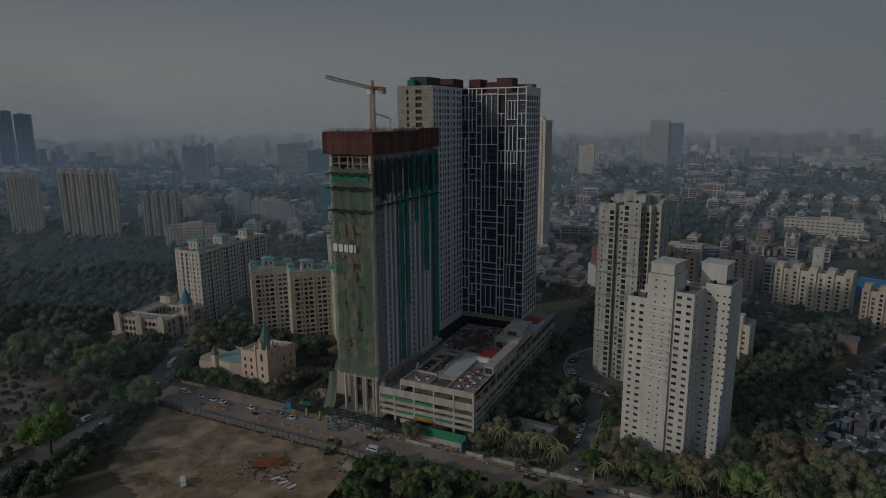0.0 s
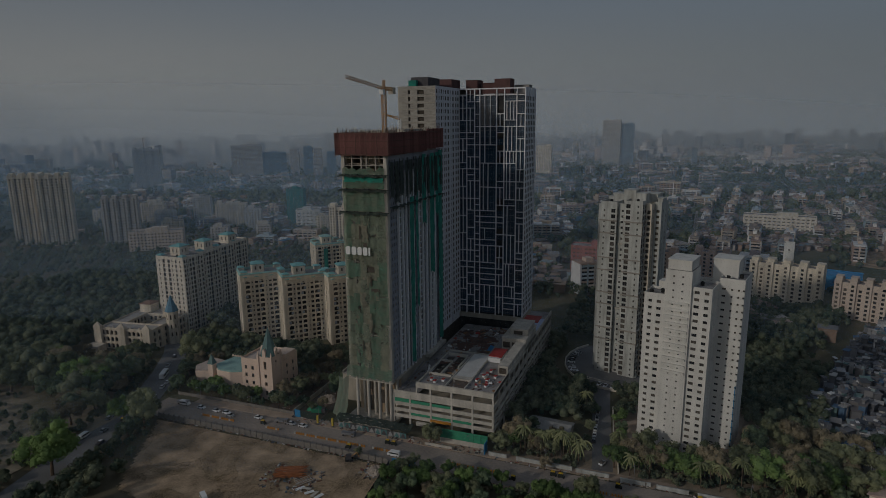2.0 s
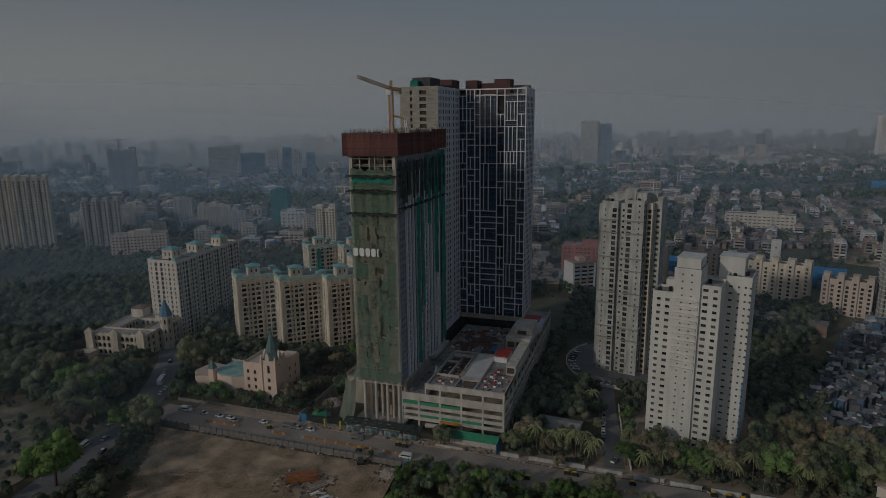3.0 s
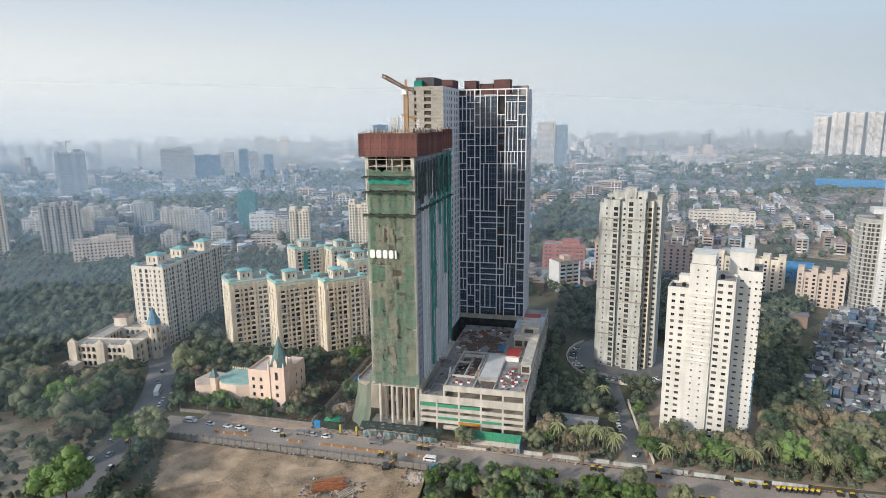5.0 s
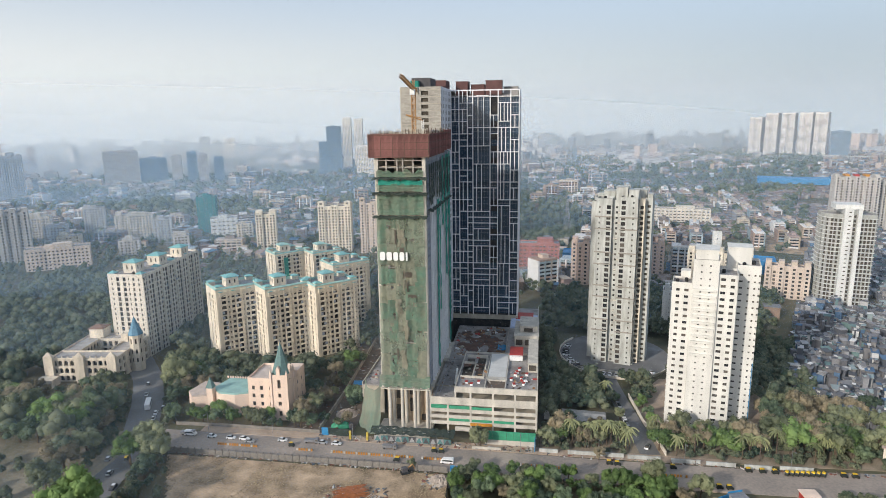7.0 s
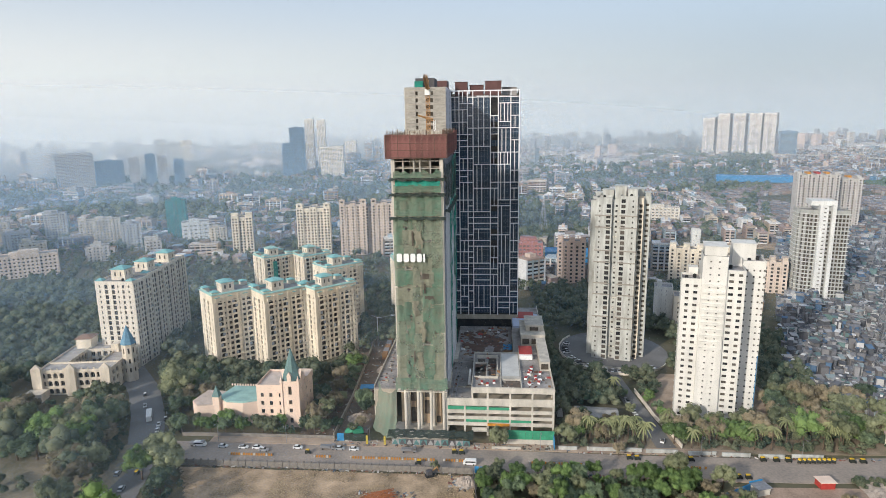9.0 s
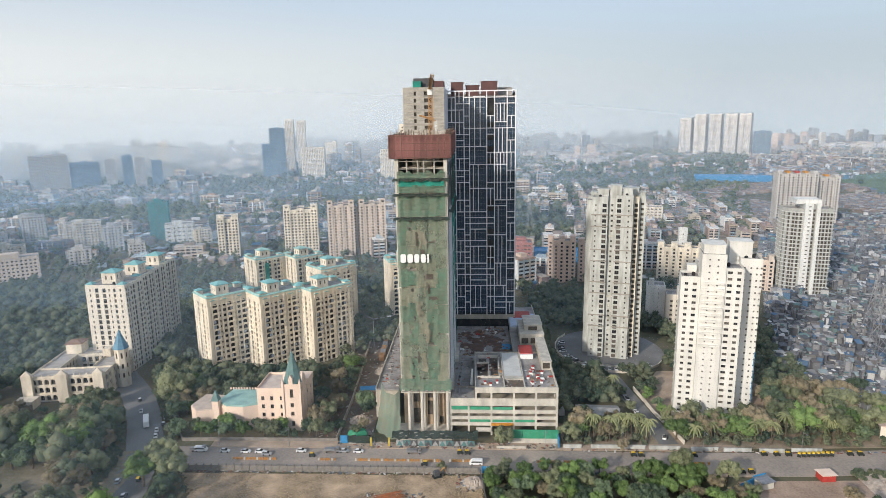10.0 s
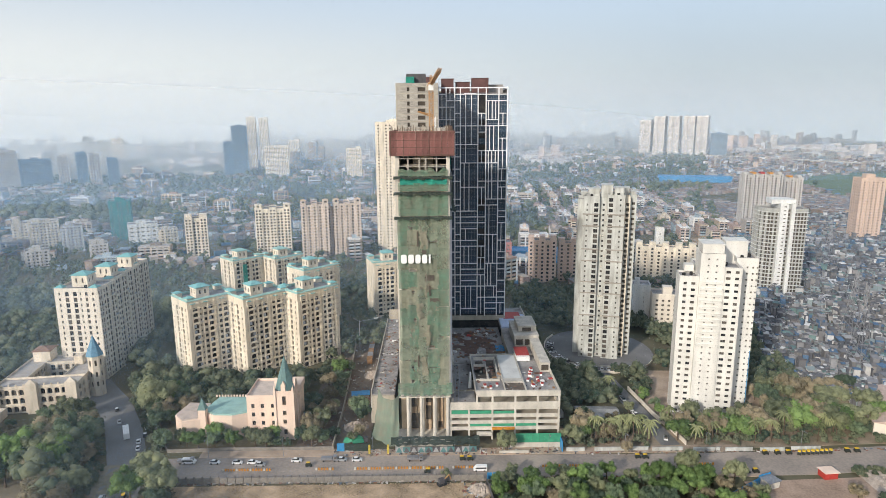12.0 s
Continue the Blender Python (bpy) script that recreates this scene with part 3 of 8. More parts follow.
for x0, x1, z0, z1 in ((-12.6, -8.8, 30, 40), (-11.8, -7.4, 43, 52), (-13.5, -10, 54, 61), (-10.5, -7.6, 63, 69), (-12.8, -8.2, 83, 92), (-6.5, -4.2, 58, 62.5), (-16.5, -14.4, 46, 50)):
    me = drape(x0, x1, z0, z1, lambda u, v: True, x0, 14, 26, 0.9)
    mid = (x0 + x1) / 2
    me.v = [(mid + (x - mid) * (0.62 + 0.5 * noise.noise(Vector((z * 0.45, x0, 3 if x < mid else 8)))) + 0.8 * noise.noise(Vector((z * 0.2, 4, x0))), y - 0.35, z) for x, y, z in me.v]
    part("torn_net", me, NET_TORN, t1, "loose strip of bleached brown net", smooth=True)
# dark panels laid over the netting for the shade in its gaps
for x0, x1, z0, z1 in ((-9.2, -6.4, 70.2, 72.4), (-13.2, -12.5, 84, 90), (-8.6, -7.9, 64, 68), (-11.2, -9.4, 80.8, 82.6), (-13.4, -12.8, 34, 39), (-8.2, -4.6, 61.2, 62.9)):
    part("net_gap", Mesh().box(x0, x1, -1.25, -1.2, z0, z1), DARK_FILL, t1, "dark panel painted as a shaded gap in the netting")
for zb in (111.4, 105.3, 95.8):
    b = Mesh()
    for i in range(48):
        u0, u1 = i / 48, (i + 1) / 48
        def edge(u, out):
            x = -W1 - 0.8 + (W1 + 1.6) * u
            return (x, -0.4 - out, zb + (0.0 if out < 0.5 else -0.75 * abs(math.sin(u * 13 + zb)) + 0.35))
        for o0, o1 in ((0.1, 0.9), (0.9, 2.0)):
            b.quad(edge(u0, o1), edge(u1, o1), edge(u1, o0), edge(u0, o0))
        a, c = edge(u0, 2.0), edge(u1, 2.0)
        b.quad((a[0], a[1], a[2] - 0.5 - 0.5 * rnd.random()), (c[0], c[1], c[2] - 0.7), c, a)
    part("catch_net", b, NET_DARK, t1, "dark sagging catch net on outriggers")
    for i in range(9):
        x = -W1 - 0.5 + (W1 + 1.0) * i / 8
        part("outrigger", Mesh().rod((x, 0.2, zb - 0.4), (x, -2.4, zb + 0.3), 0.07, 5), STEEL, t1)
sk = drape(-W1 - 0.6, 0.6, 20.9, 26.6, lambda u, v: v > 0.06 + 0.1 * abs(math.sin(u * 21)), 5.0, 40, 10, 0.4, 1.4)
part("skirt_net", sk, NET, t1, "scalloped green-brown net skirt above the columns")
# teal strips on the east side
for y0, y1, z0, z1 in ((20.3, 24.6, 22, 100), (27.2, 29.6, 48, 112), (44.2, 49.6, 60, 118), (55.2, 60.5, 22, 119), (35, 39.5, 86, 118), (51.5, 55, 88, 118)):
    me = Mesh()
    n = 40
    for j in range(n + 1):
        for i in range(5):
            y, z = y0 + (y1 - y0) * i / 4, z0 + (z1 - z0) * j / n
            me.v.append((1.05 + 0.35 * noise.noise(Vector((y * 0.9, z * 0.25, 4))), y, z + 0.8 * math.sin(i * 1.3) * (1 if j == 0 else 0)))
    for j in range(n):
        for i in range(4):
            a = j * 5 + i
            me.f.append((a, a + 1, a + 6, a + 5))
    part("net", me, NET_TEAL, t1, "hanging strip of teal net")
me = Mesh()
for i in range(60):
    y0, y1 = 1 + i, 2.02 + i
    zlow = 99.5 + 2.2 * noise.noise(Vector((i * 0.35, 0, 1))) + (2.5 if i % 9 < 4 else 0)
    if i % 10 in (3, 4, 8):
        continue
    me.quad((1.2 + 0.2 * math.sin(i), y0, zlow), (1.2 + 0.2 * math.sin(i + 1), y1, zlow + 0.3), (1.1, y1, 116.5), (1.1, y0, 116.5))
part("net", me, NET_DARK, t1, "dark net over the raw upper floors")
me = Mesh()
for i in range(60):
    me.quad((0.2, 1 + i, 97.8), (0.2, 2 + i, 97.8), (2.4, 2 + i, 97.2 - 0.4 * math.sin(i)), (2.4, 1 + i, 97.2 - 0.4 * math.sin(i - 1)))
part("catch_net", me, NET_DARK, t1)

# red screen and the raw floor inside it
prof = []
for i in range(10):
    x = -1.19 + 0.238 * i
    prof += [(x, -0.16), (x + 0.05, -0.16), (x + 0.06, -0.06), (x + 0.237, -0.06)]
SCR = Mesh().prism(prof + [(1.19, 0.06), (-1.19, 0.06)], 0, 9.2)
scr = SCR.data("screen_panel", RED_SCREEN)
for i in range(10):
    part("screen_panel", scr, RED_SCREEN, t1, at=pose(-W1 - 0.5 + 2.42 * i, -1.7, 119.2 + 0.12 * rnd.random()))
for i in range(26):
    hi = 0.0 if i < 17 else 0.9
    part("screen_panel", scr, RED_SCREEN, t1, at=pose(1.55, -0.4 + 2.42 * i, 119.2 + hi + 0.12 * rnd.random(), 0, 0, 90))
    part("screen_panel", scr, RED_SCREEN, t1, at=pose(-W1 - 1.9, -0.4 + 2.42 * i, 119.2 + 0.12 * rnd.random(), 0, 0, -90))
for z in (119.6, 122.3, 125.0, 127.9):
    part("screen_rail", Mesh().box(-W1 - 1.9, 1.5, -1.97, -1.87, z, z + 0.14), REBAR, t1)
    part("screen_rail", Mesh().box(1.72, 1.82, -1.5, D1, z, z + 0.14), REBAR, t1)
for i in range(6):
    part("screen_post", Mesh().box(-W1 - 1.6 + 4.84 * i, -W1 - 1.45 + 4.84 * i, -2.0, -1.88, 118.6, 128.8), REBAR, t1)
part("top_slab", Mesh().box(-W1, 0, 0, D1, 124.6, 125.0), CONCRETE, t1)
for i in range(5):
    for j in range(12):
        x, y, h = -W1 + 1.0 + 4.7 * i, 1.2 + 5.2 * j, 3.0 + 1.6 * rnd.random()
        c = Mesh().box(x - 0.35, x + 0.35, y - 0.35, y + 0.35, 125, 125 + h * 0.75)
        for dx, dy in ((-0.25, -0.25), (0.25, -0.25), (0.25, 0.25), (-0.25, 0.25)):
            c.rod((x + dx, y + dy, 125 + h * 0.7), (x + dx + 0.05, y + dy, 125.4 + h * 1.15), 0.06, 4)
        part("column_stub", c, CONCRETE, t1)
fringe = Mesh()
for k in range(150):
    side = rnd.random()
    x, y = (rnd.uniform(-W1 - 1.5, 1.2), rnd.uniform(-1.4, 1.5)) if side < 0.45 else (rnd.uniform(-1.0, 1.3), rnd.uniform(-1, D1))
    fringe.rod((x, y, 126), (x + rnd.uniform(-0.2, 0.2), y, 128.8 + rnd.uniform(0, 1.9)), 0.09, 3)
rb = part("rebar", fringe, REBAR, t1, "ragged fringe of upright reinforcing bars")
rb["kind"] = "stuff"
part("formwork", Mesh().box(-7, -1.5, 22, 42, 125.0, 129.4), CONCRETE_PALE, t1, "pale boxed formwork on the top floor")
part("formwork", Mesh().box(-17, -10, 26, 34, 125.0, 128.6), CONCRETE_PALE, t1)

# white sign on the front: five plain blocks where a name stands
for i, w in enumerate((2.2, 2.2, 2.0, 2.0, 0.7)):
    x = -19.4 + sum((2.2, 2.2, 2.0, 2.0, 0.7)[:i]) + 0.62 * i
    c = 0.45 if w > 1 else 0.0
    shape = [(x + c, 77.4), (x + w - c, 77.4), (x + w, 77.4 + c), (x + w, 80.9 - c), (x + w - c, 80.9), (x + c, 80.9), (x, 80.9 - c), (x, 77.4 + c)]
    me = Mesh()
    me.v = [(a, -2.1, b) for a, b in shape] + [(a, -1.75, b) for a, b in shape]
    me.f = [tuple(range(8)), tuple(reversed(range(8, 16)))] + [(k, 8 + k, 8 + (k + 1) % 8, (k + 1) % 8) for k in range(8)]
    part("sign_block", me, SIGN_WHITE, t1, "plain white sign block")
part("sign_rail", Mesh().box(-19.8, -7.6, -1.7, -1.55, 78.9, 79.1), STEEL, t1)
for x in (-19.2, -8.4):
    part("sign_bracket", Mesh().rod((x, -1.6, 79), (x, 0.3, 79), 0.1, 5), STEEL, t1)

# ground-floor colonnade
for i, x in enumerate((-17.7, -12.2, -6.7, -1.2)):
    part("round_column", Mesh().rod((x, 0.6, 0.2), (x, 0.6, ZB), 0.72, 14), CONCRETE_PALE, t1, "tall pale round column", smooth=False)
    part("round_column", Mesh().rod((x + 0.5, 6.2, 0.2), (x + 0.5, 6.2, ZB), 0.72, 14), CONCRETE_PALE, t1)
part("portal_beam", Mesh().box(-W1 - 0.3, 0.3, -0.3, 9, ZB - 0.6, ZB - 0.22), CONCRETE_PALE, t1)
part("lobby_wall", Mesh().box(-W1, -0.1, 9, 9.5, 0, ZB - 0.6), shade("tan_render", (0.52, 0.41, 0.29), 0.9, 0.35, 0.3, 4, 0.15), t1, "tan rendered lobby wall")
# dark panels before the uncut lobby wall, coloured as openings in shade
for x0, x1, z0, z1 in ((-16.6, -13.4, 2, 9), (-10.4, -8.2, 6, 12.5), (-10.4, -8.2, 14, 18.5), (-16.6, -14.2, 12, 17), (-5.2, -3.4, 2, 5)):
    part("lobby_opening", Mesh().box(x0, x1, 8.0, 8.15, z0, z1), DARK_FILL, t1, "dark panel painted as a shaded unglazed opening")
for x in (-15.5, -9.0, -4.0):
    part("lobby_pier", Mesh().box(x - 0.9, x + 0.9, 8.2, 9.0, 0, ZB - 0.6), shade("warm_render", (0.45, 0.33, 0.22), 0.9, 0.3, 0.4, 4, 0.1), t1)
part("plinth", Mesh().box(-W1 - 2, 0.6, -4.5, 9, 0.0, 1.3), CONCRETE_PALE, t1)
me = Mesh()
for j in range(25):
    for i in range(15):
        u, v = i / 14, j / 24
        out = (1 - v) ** 2
        me.v.append((-W1 - 0.6 - 9.4 * u - 2.6 * out * u + 0.5 * noise.noise(Vector((u * 5, v * 4, 2))), -1.2 + 8.5 * u * u - 4.2 * out * (1 - 0.4 * u) + 0.7 * math.sin(u * 13 + v * 2), 0.5 + (20.8 - 2.5 * math.sin(u * 3.1)) * v))
for j in range(24):
    for i in range(14):
        q = j * 15 + i
        me.f.append((q, q + 1, q + 16, q + 15))
part("net", me, NET_THICK, t1, "green net sweeping down to the ground at the corner", smooth=True)

# tower crane
cr = thing("tower_crane", "yellow lattice tower crane with its jib over the unfinished tower", "crane", pose(-145.4, 233.4, 125.0))


def lattice(a, b, s, n, r):
    me = Mesh()
    a, b = Vector(a), Vector(b)
    w = (b - a).normalized()
    u = w.cross(Vector((0.3, 0.2, 1) if abs(w.z) < 0.8 else (1, 0.1, 0))).normalized(); v = w.cross(u)
    cs = [(u + v) * s, (u - v) * s, (-u - v) * s, (-u + v) * s]
    for c in cs:
        me.rod(a + c, b + c, r, 4)
    for i in range(n):
        p, q = a.lerp(b, i / n), a.lerp(b, (i + 1) / n)
        for k in range(4):
            me.rod(p + cs[k], q + cs[(k + 1) % 4], r * 0.7, 3)
            me.rod(p + cs[k], p + cs[(k + 1) % 4], r * 0.6, 3)
    return me


TIP, PIVOT = (3.1, -37.0, 24.0), (0, 0, 21.5)
part("mast", lattice((0, 0, 0), (0, 0, 22), 0.8, 16, 0.16), YELLOW, cr)
part("jib", lattice(PIVOT, TIP, 0.55, 18, 0.13), YELLOW, cr)
back = Vector(PIVOT) + (Vector(PIVOT) - Vector(TIP)).normalized() * 10
back.z = PIVOT[2] + 0.3
part("counter_jib", lattice(PIVOT, back, 0.6, 5, 0.14), YELLOW, cr)
part("counterweight", Mesh().box(back.x - 1.2, back.x + 1.2, back.y - 1.2, back.y + 1.2, back.z - 2.2, back.z + 0.4), CONCRETE, cr)
part("cab", Mesh().box(-1.0, 1.0, -2.6, -0.9, 19.0, 21.2), SIGN_WHITE, cr)
part("apex", lattice((0, 0, 21.5), (0, 0.6, 25), 0.4, 4, 0.12), YELLOW, cr)
placer = thing("concrete_boom", "small yellow concrete placing boom on the top floor", "crane", pose(-144.0, 246.0, 125.0))
part("mast", lattice((0, 0, 0), (0, 0, 9), 0.45, 7, 0.11), SIGN_WHITE, placer)
part("boom", Mesh().rod((0, 0, 8.6), (-7, -2, 11.0), 0.28, 6), YELLOW, placer)
part("boom", Mesh().rod((-7, -2, 11.2), (-0.5, -0.5, 9.6), 0.2, 6), YELLOW, placer)

# ---- finished tower ----
TX, TY = -142.0, 320.0
t2 = thing("glass_tower", "tall finished tower with dark glass and an irregular white frame grid", "tower block", pose(TX, TY, 0))
HT = 150.0
part("core", Mesh().box(0.2, 36.9, 0.7, 23.6, 0, HT - 3.5), GLASS, t2)
FLH = 3.3
xs = [0.0, 4.4, 9.0, 12.0, 21.5, 25.8, 32.6, 37.2]
ALU = shade("grey_aluminium_sash", (0.30, 0.33, 0.37), 0.5, 0.15, 0.5, 5, 0)


def curtain_panel(w):
    """One storey of glazing across a bay: panes between slim sashes."""
    k = max(2, round(w / 1.5))
    bx, glassy, me = [0.0], [], Mesh()
    for i in range(k):
        bx += [w * (i + 1) / k - 0.05, w * (i + 1) / k]
    bz = [0.0, 1.12, 1.2, FLH]
    for i in range(2 * k):
        for j in range(3):
            me.quad((bx[i], 0.05, bz[j]), (bx[i + 1], 0.05, bz[j]), (bx[i + 1], 0.05, bz[j + 1]), (bx[i], 0.05, bz[j + 1]))
            glassy.append(1 if i % 2 or j == 1 else 0)
    me.welded()
    d = me.data("glass_panel", TINTED)
    d.materials.append(ALU)
    for p in d.polygons:
        p.material_index = glassy[p.index]
    return d


pw, tr = {}, {}
BAR = 0.25
for a, b in zip(xs, xs[1:]):
    key = round(b - a, 2)
    pw[key] = pw.get(key) or curtain_panel(b - a)
    tr[key] = tr.get(key) or Mesh().box(BAR + 0.01, b - a - BAR - 0.01, -0.5, 0.27, -0.2, 0.2).data("transom", FRAME)
    z = 24.0
    while z + FLH <= HT - 3.6:
        part("glass_panel", pw[key], TINTED, t2, at=pose(a, 0.3 + (0.35 if a == 21.5 else 0.0), z, rnd.uniform(-0.2, 0.2), 0, 0))
        z += FLH
    wide = b - a > 6
    z = 24.0
    while True:
        step = rnd.choice((1, 1, 2, 3, 4, 5) if wide else (1, 1, 2, 2, 3))
        z2 = z + FLH * step
        if z2 > HT - 3:
            z2 = HT - 0.8
        for f in (rnd.choice(((0.2, 0.48, 0.76), (0.3,), (0.3, 0.62), (0.75,), (0.22, 0.5))) if wide and step > 1 else (rnd.choice(((0.5,), (0.45,), ()))) if b - a > 4.3 and step > 1 else ()):
            x = f * (b - a)
            part("mullion", Mesh().box(a + x - 0.18, a + x + 0.18, -0.48, 0.26, z + 0.21, z2 - 0.21), FRAME, t2)
        z = z2
        if z > HT - 2:
            break
        part("transom", tr[key], FRAME, t2, at=pose(a, 0, z))
for x in xs:
    part("mullion", Mesh().box(x - BAR, x + BAR, -0.55, 0.28, 23, HT - 0.82), FRAME, t2)
part("head_beam", Mesh().box(-0.3, 37.5, -0.55, 0.3, HT - 0.8, HT - 0.2), FRAME, t2)
part("head_beam", Mesh().box(14, 20.5, -0.5, 0.4, HT - 4.0, HT - 3.2), FRAME, t2)
part("soffit", Mesh().box(-0.3, 37.6, -0.6, 23.5, 20.5, 23.0), CONCRETE, t2)
# east flank
me = Mesh()
rws = [(24.4 + FLH * i, 26.6 + FLH * i) for i in range(37)]
hl = wall_run(me, (37.22, 0.5), (37.22, 24), 23, HT, rws, [(2.2, 2.6), (6.2, 2.6), (10.2, 2.6), (14.3, 2.6), (18.4, 2.6), (21.9, 1.6)], 0.08)
part("east_wall", me, BLUE_WHITE, t2, "cool white flank with windows")
part("glazing", Mesh().box(37.06, 37.12, 0.8, 23.5, 23, HT - 1), GLASS, t2)
for y in (0.45, 4.4, 8.4, 12.4, 16.5, 20.6, 23.7):
    part("fin", Mesh().box(37.24, 37.46, y - 0.25, y + 0.25, 23, HT), FRAME, t2)
part("roof", Mesh().box(0.2, 37, 0.7, 23.6, HT - 3.4, HT - 3.1), DECK, t2)
MAROON = shade("maroon_roof_plant", (0.13, 0.065, 0.06), 0.8, 0.35, 0.3, 4, 0.1)
SLATE = shade("dark_grey_plant_wall", (0.09, 0.085, 0.09), 0.8, 0.35, 0.3, 4, 0.1)
for x0, x1, y0, y1, h, mt in ((18.6, 27.4, 5, 14, 154.6, MAROON), (2.0, 8.6, 6, 16, 154.4, MAROON), (10, 17.5, 9, 18, 152.8, MAROON), (28, 36, 12, 20, 151.5, DECK)):
    part("plant_room", Mesh().box(x0, x1, y0, y1, HT - 3.1, h).box(x0 - 0.3, x1 + 0.3, y0 - 0.3, y1 + 0.3, h, h + 0.25), mt, t2, "dark plant room on the roof")
# raw concrete stair wing in front
sw = Mesh()
rws = [(24.0 + FLH * i, 25.9 + FLH * i) for i in range(38)]
hl = wall_run(sw, (-20, -35.3), (-0.02, -35.3), 20, HT, rws, [(5.6, 1.2), (11.9, 3.6)], 0.8)
strip = Mesh().box(-20.02, -0.03, -35.36, -35.31, 0, 0.16).data("floor_band", CONCRETE)
for i in range(39):
    part("floor_band", strip, CONCRETE, t2, at=pose(0, 0, 23.0 + FLH * i))
part("stair_wall", sw, CONCRETE_GREY, t2, "raw concrete stair wall with slot openings")
sw = Mesh()
hl = wall_run(sw, (-0.02, -35.3), (-0.02, -0.3), 20, HT, [(24.4 + FLH * i, 26.4 + FLH * i) for i in range(38)], [(1.6, 1.4), (4.6, 2.2), (8.3, 1.8), (11.4, 1.6), (14.2, 1.6), (18.0, 2.2), (21.4, 1.8), (25.6, 2.2), (30.0, 1.8), (33.4, 2.0)], 0.08)
part("east_wall", sw, BLUE_WHITE, t2, "cool white inner side wall with windows")
part("glazing", Mesh().box(-0.2, -0.12, -35, -0.6, 23, HT - 1), GLASS, t2)
for y in (-31.2, -25.0, -20.2, -14.6, -8.8, -4.0):
    part("pilaster", Mesh().box(0, 0.22, y - 0.3, y + 0.3, 20, HT), BLUE_WHITE, t2)
# core coloured dark for the shade behind the stair slots
part("stair_core", Mesh().box(-19.9, -0.9, -34.4, 23.6, 0, HT - 0.5), DARK_FILL, t2)
part("west_wall", Mesh().box(-20.4, -20.02, -35.3, 24, 0, HT), CONCRETE, t2)
part("back_wall", Mesh().box(-20, 37, 23.7, 24.2, 0, HT - 1), CONCRETE, t2)
part("roof", Mesh().box(-20, -0.2, -34.9, 23.6, HT - 0.4, HT - 0.1), DECK, t2)
for x0, x1, y0, y1, h, mt in ((-15.5, -6.0, -30, -14, 154.6, SLATE), (-12, -1.5, -8, 6, 154.6, MAROON)):
    part("plant_room", Mesh().box(x0, x1, y0, y1, HT - 0.1, h), mt, t2)
part("net", Mesh().box(-15.6, -11.5, -33, -30.2, HT - 0.1, 153), NET_TEAL, t2)

# ---- parking podium ----
PX, PY = -92.4, 220.6
pod = thing("parking_podium", "pale concrete parking podium under construction with open decks and roof clutter", "podium", pose(PX, PY, 0))
WP, DP = 46.2, 122.4
LEVELS = [(21.9, 19.5), (16.3, 13.6), (11.7, 10.1), (8.8, 7.3), (6.0, 4.4)]
cols_x = (-46.0, -38.2, -28.4, -18.8, -9.4, -0.45)
for n, (hi, lo) in enumerate(LEVELS):
    x0 = -35.3 if n == 0 else -WP
    part("spandrel", Mesh().box(x0, 0.0, 0.0, 0.4, lo, hi + (0.7 if n == 1 else 0)), CONCRETE_PALE, pod)
    part("spandrel", Mesh().box(-0.4, 0.0, 0.42, DP, lo, hi), CONCRETE_PALE, pod)
    if n:
        part("floor_slab", Mesh().box(x0 + 0.1, -0.42, 0.42, 30, lo, lo + 0.3), CONCRETE, pod)
for x in cols_x:
    part("column", Mesh().box(x - 0.4, x + 0.4, -0.12, 0.7, 0, 20 if x > -36 else 15.5), CONCRETE_PALE, pod)
part("column", Mesh().box(-35.3, -34.6, -0.1, 0.7, 16, 20), CONCRETE_PALE, pod)
for i in range(14):
    part("column", Mesh().box(-0.7, 0.12, 8.6 * (i + 1), 8.6 * (i + 1) + 0.8, 0, 19.8), CONCRETE_PALE, pod)
part("inner_wall", Mesh().box(-WP, -0.6, 14, 14.3, 0, 16.2), CONCRETE, pod)
part("inner_wall", Mesh().box(-9, -8.7, 14.4, DP - 1, 0, 19.4), CONCRETE, pod)
part("back_wall", Mesh().box(-80, 0, DP + 0.02, DP + 0.4, 0, 20), CONCRETE, pod)
for x0, x1, lo, hi in ((-45.6, -38.6, 11.75, 13.4), (-37.8, -28.8, 11.75, 13.2), (-28, -19.2, 11.75, 13.0), (-37.8, -28.8, 7.4 - 1.3, 7.25), (-28, -19.2, 6.05, 7.25), (-18.4, -9.8, 6.05, 7.2)):
    part("sheet_screen", Mesh().box(x0, x1, 0.12, 0.2, lo, hi), GREEN_SHEET, pod, "bright green sheeting")
part("signboard", Mesh().box(-28.5, -19, -0.5, -0.2, 4.6, 5.8), KERB_ORANGE, pod, "orange beam over the gate")
part("gate_lintel", Mesh().box(-35, -28.7, -1.2, -0.1, 2.2, 3.8), CONCRETE_PALE, pod)
# decks
part("deck", Mesh().box(-35.2, -0.42, 0.42, 46, 20.0, 20.4), DECK, pod)
part("deck", Mesh().box(-16, -0.42, 46.02, 80, 20.0, 20.4), DECK, pod)
part("deck_wall", Mesh().box(-35.2, -16, 45.9, 46.2, 15.92, 20.0), CONCRETE, pod)
part("deck_wall", Mesh().box(-16.2, -16.02, 46.2, 80, 15.92, 20.4), CONCRETE, pod)
part("deck", Mesh().box(-45.6, -35.3, 0.42, 46, 15.2, 15.6), DECK, pod)
part("deck", Mesh().box(-45.6, -35.3, 46.02, 99, 15.2, 15.9), DECK, pod)
part("deck", Mesh().box(-35.28, -16.02, 46.22, 99, 15.2, 15.9), DECK, pod)
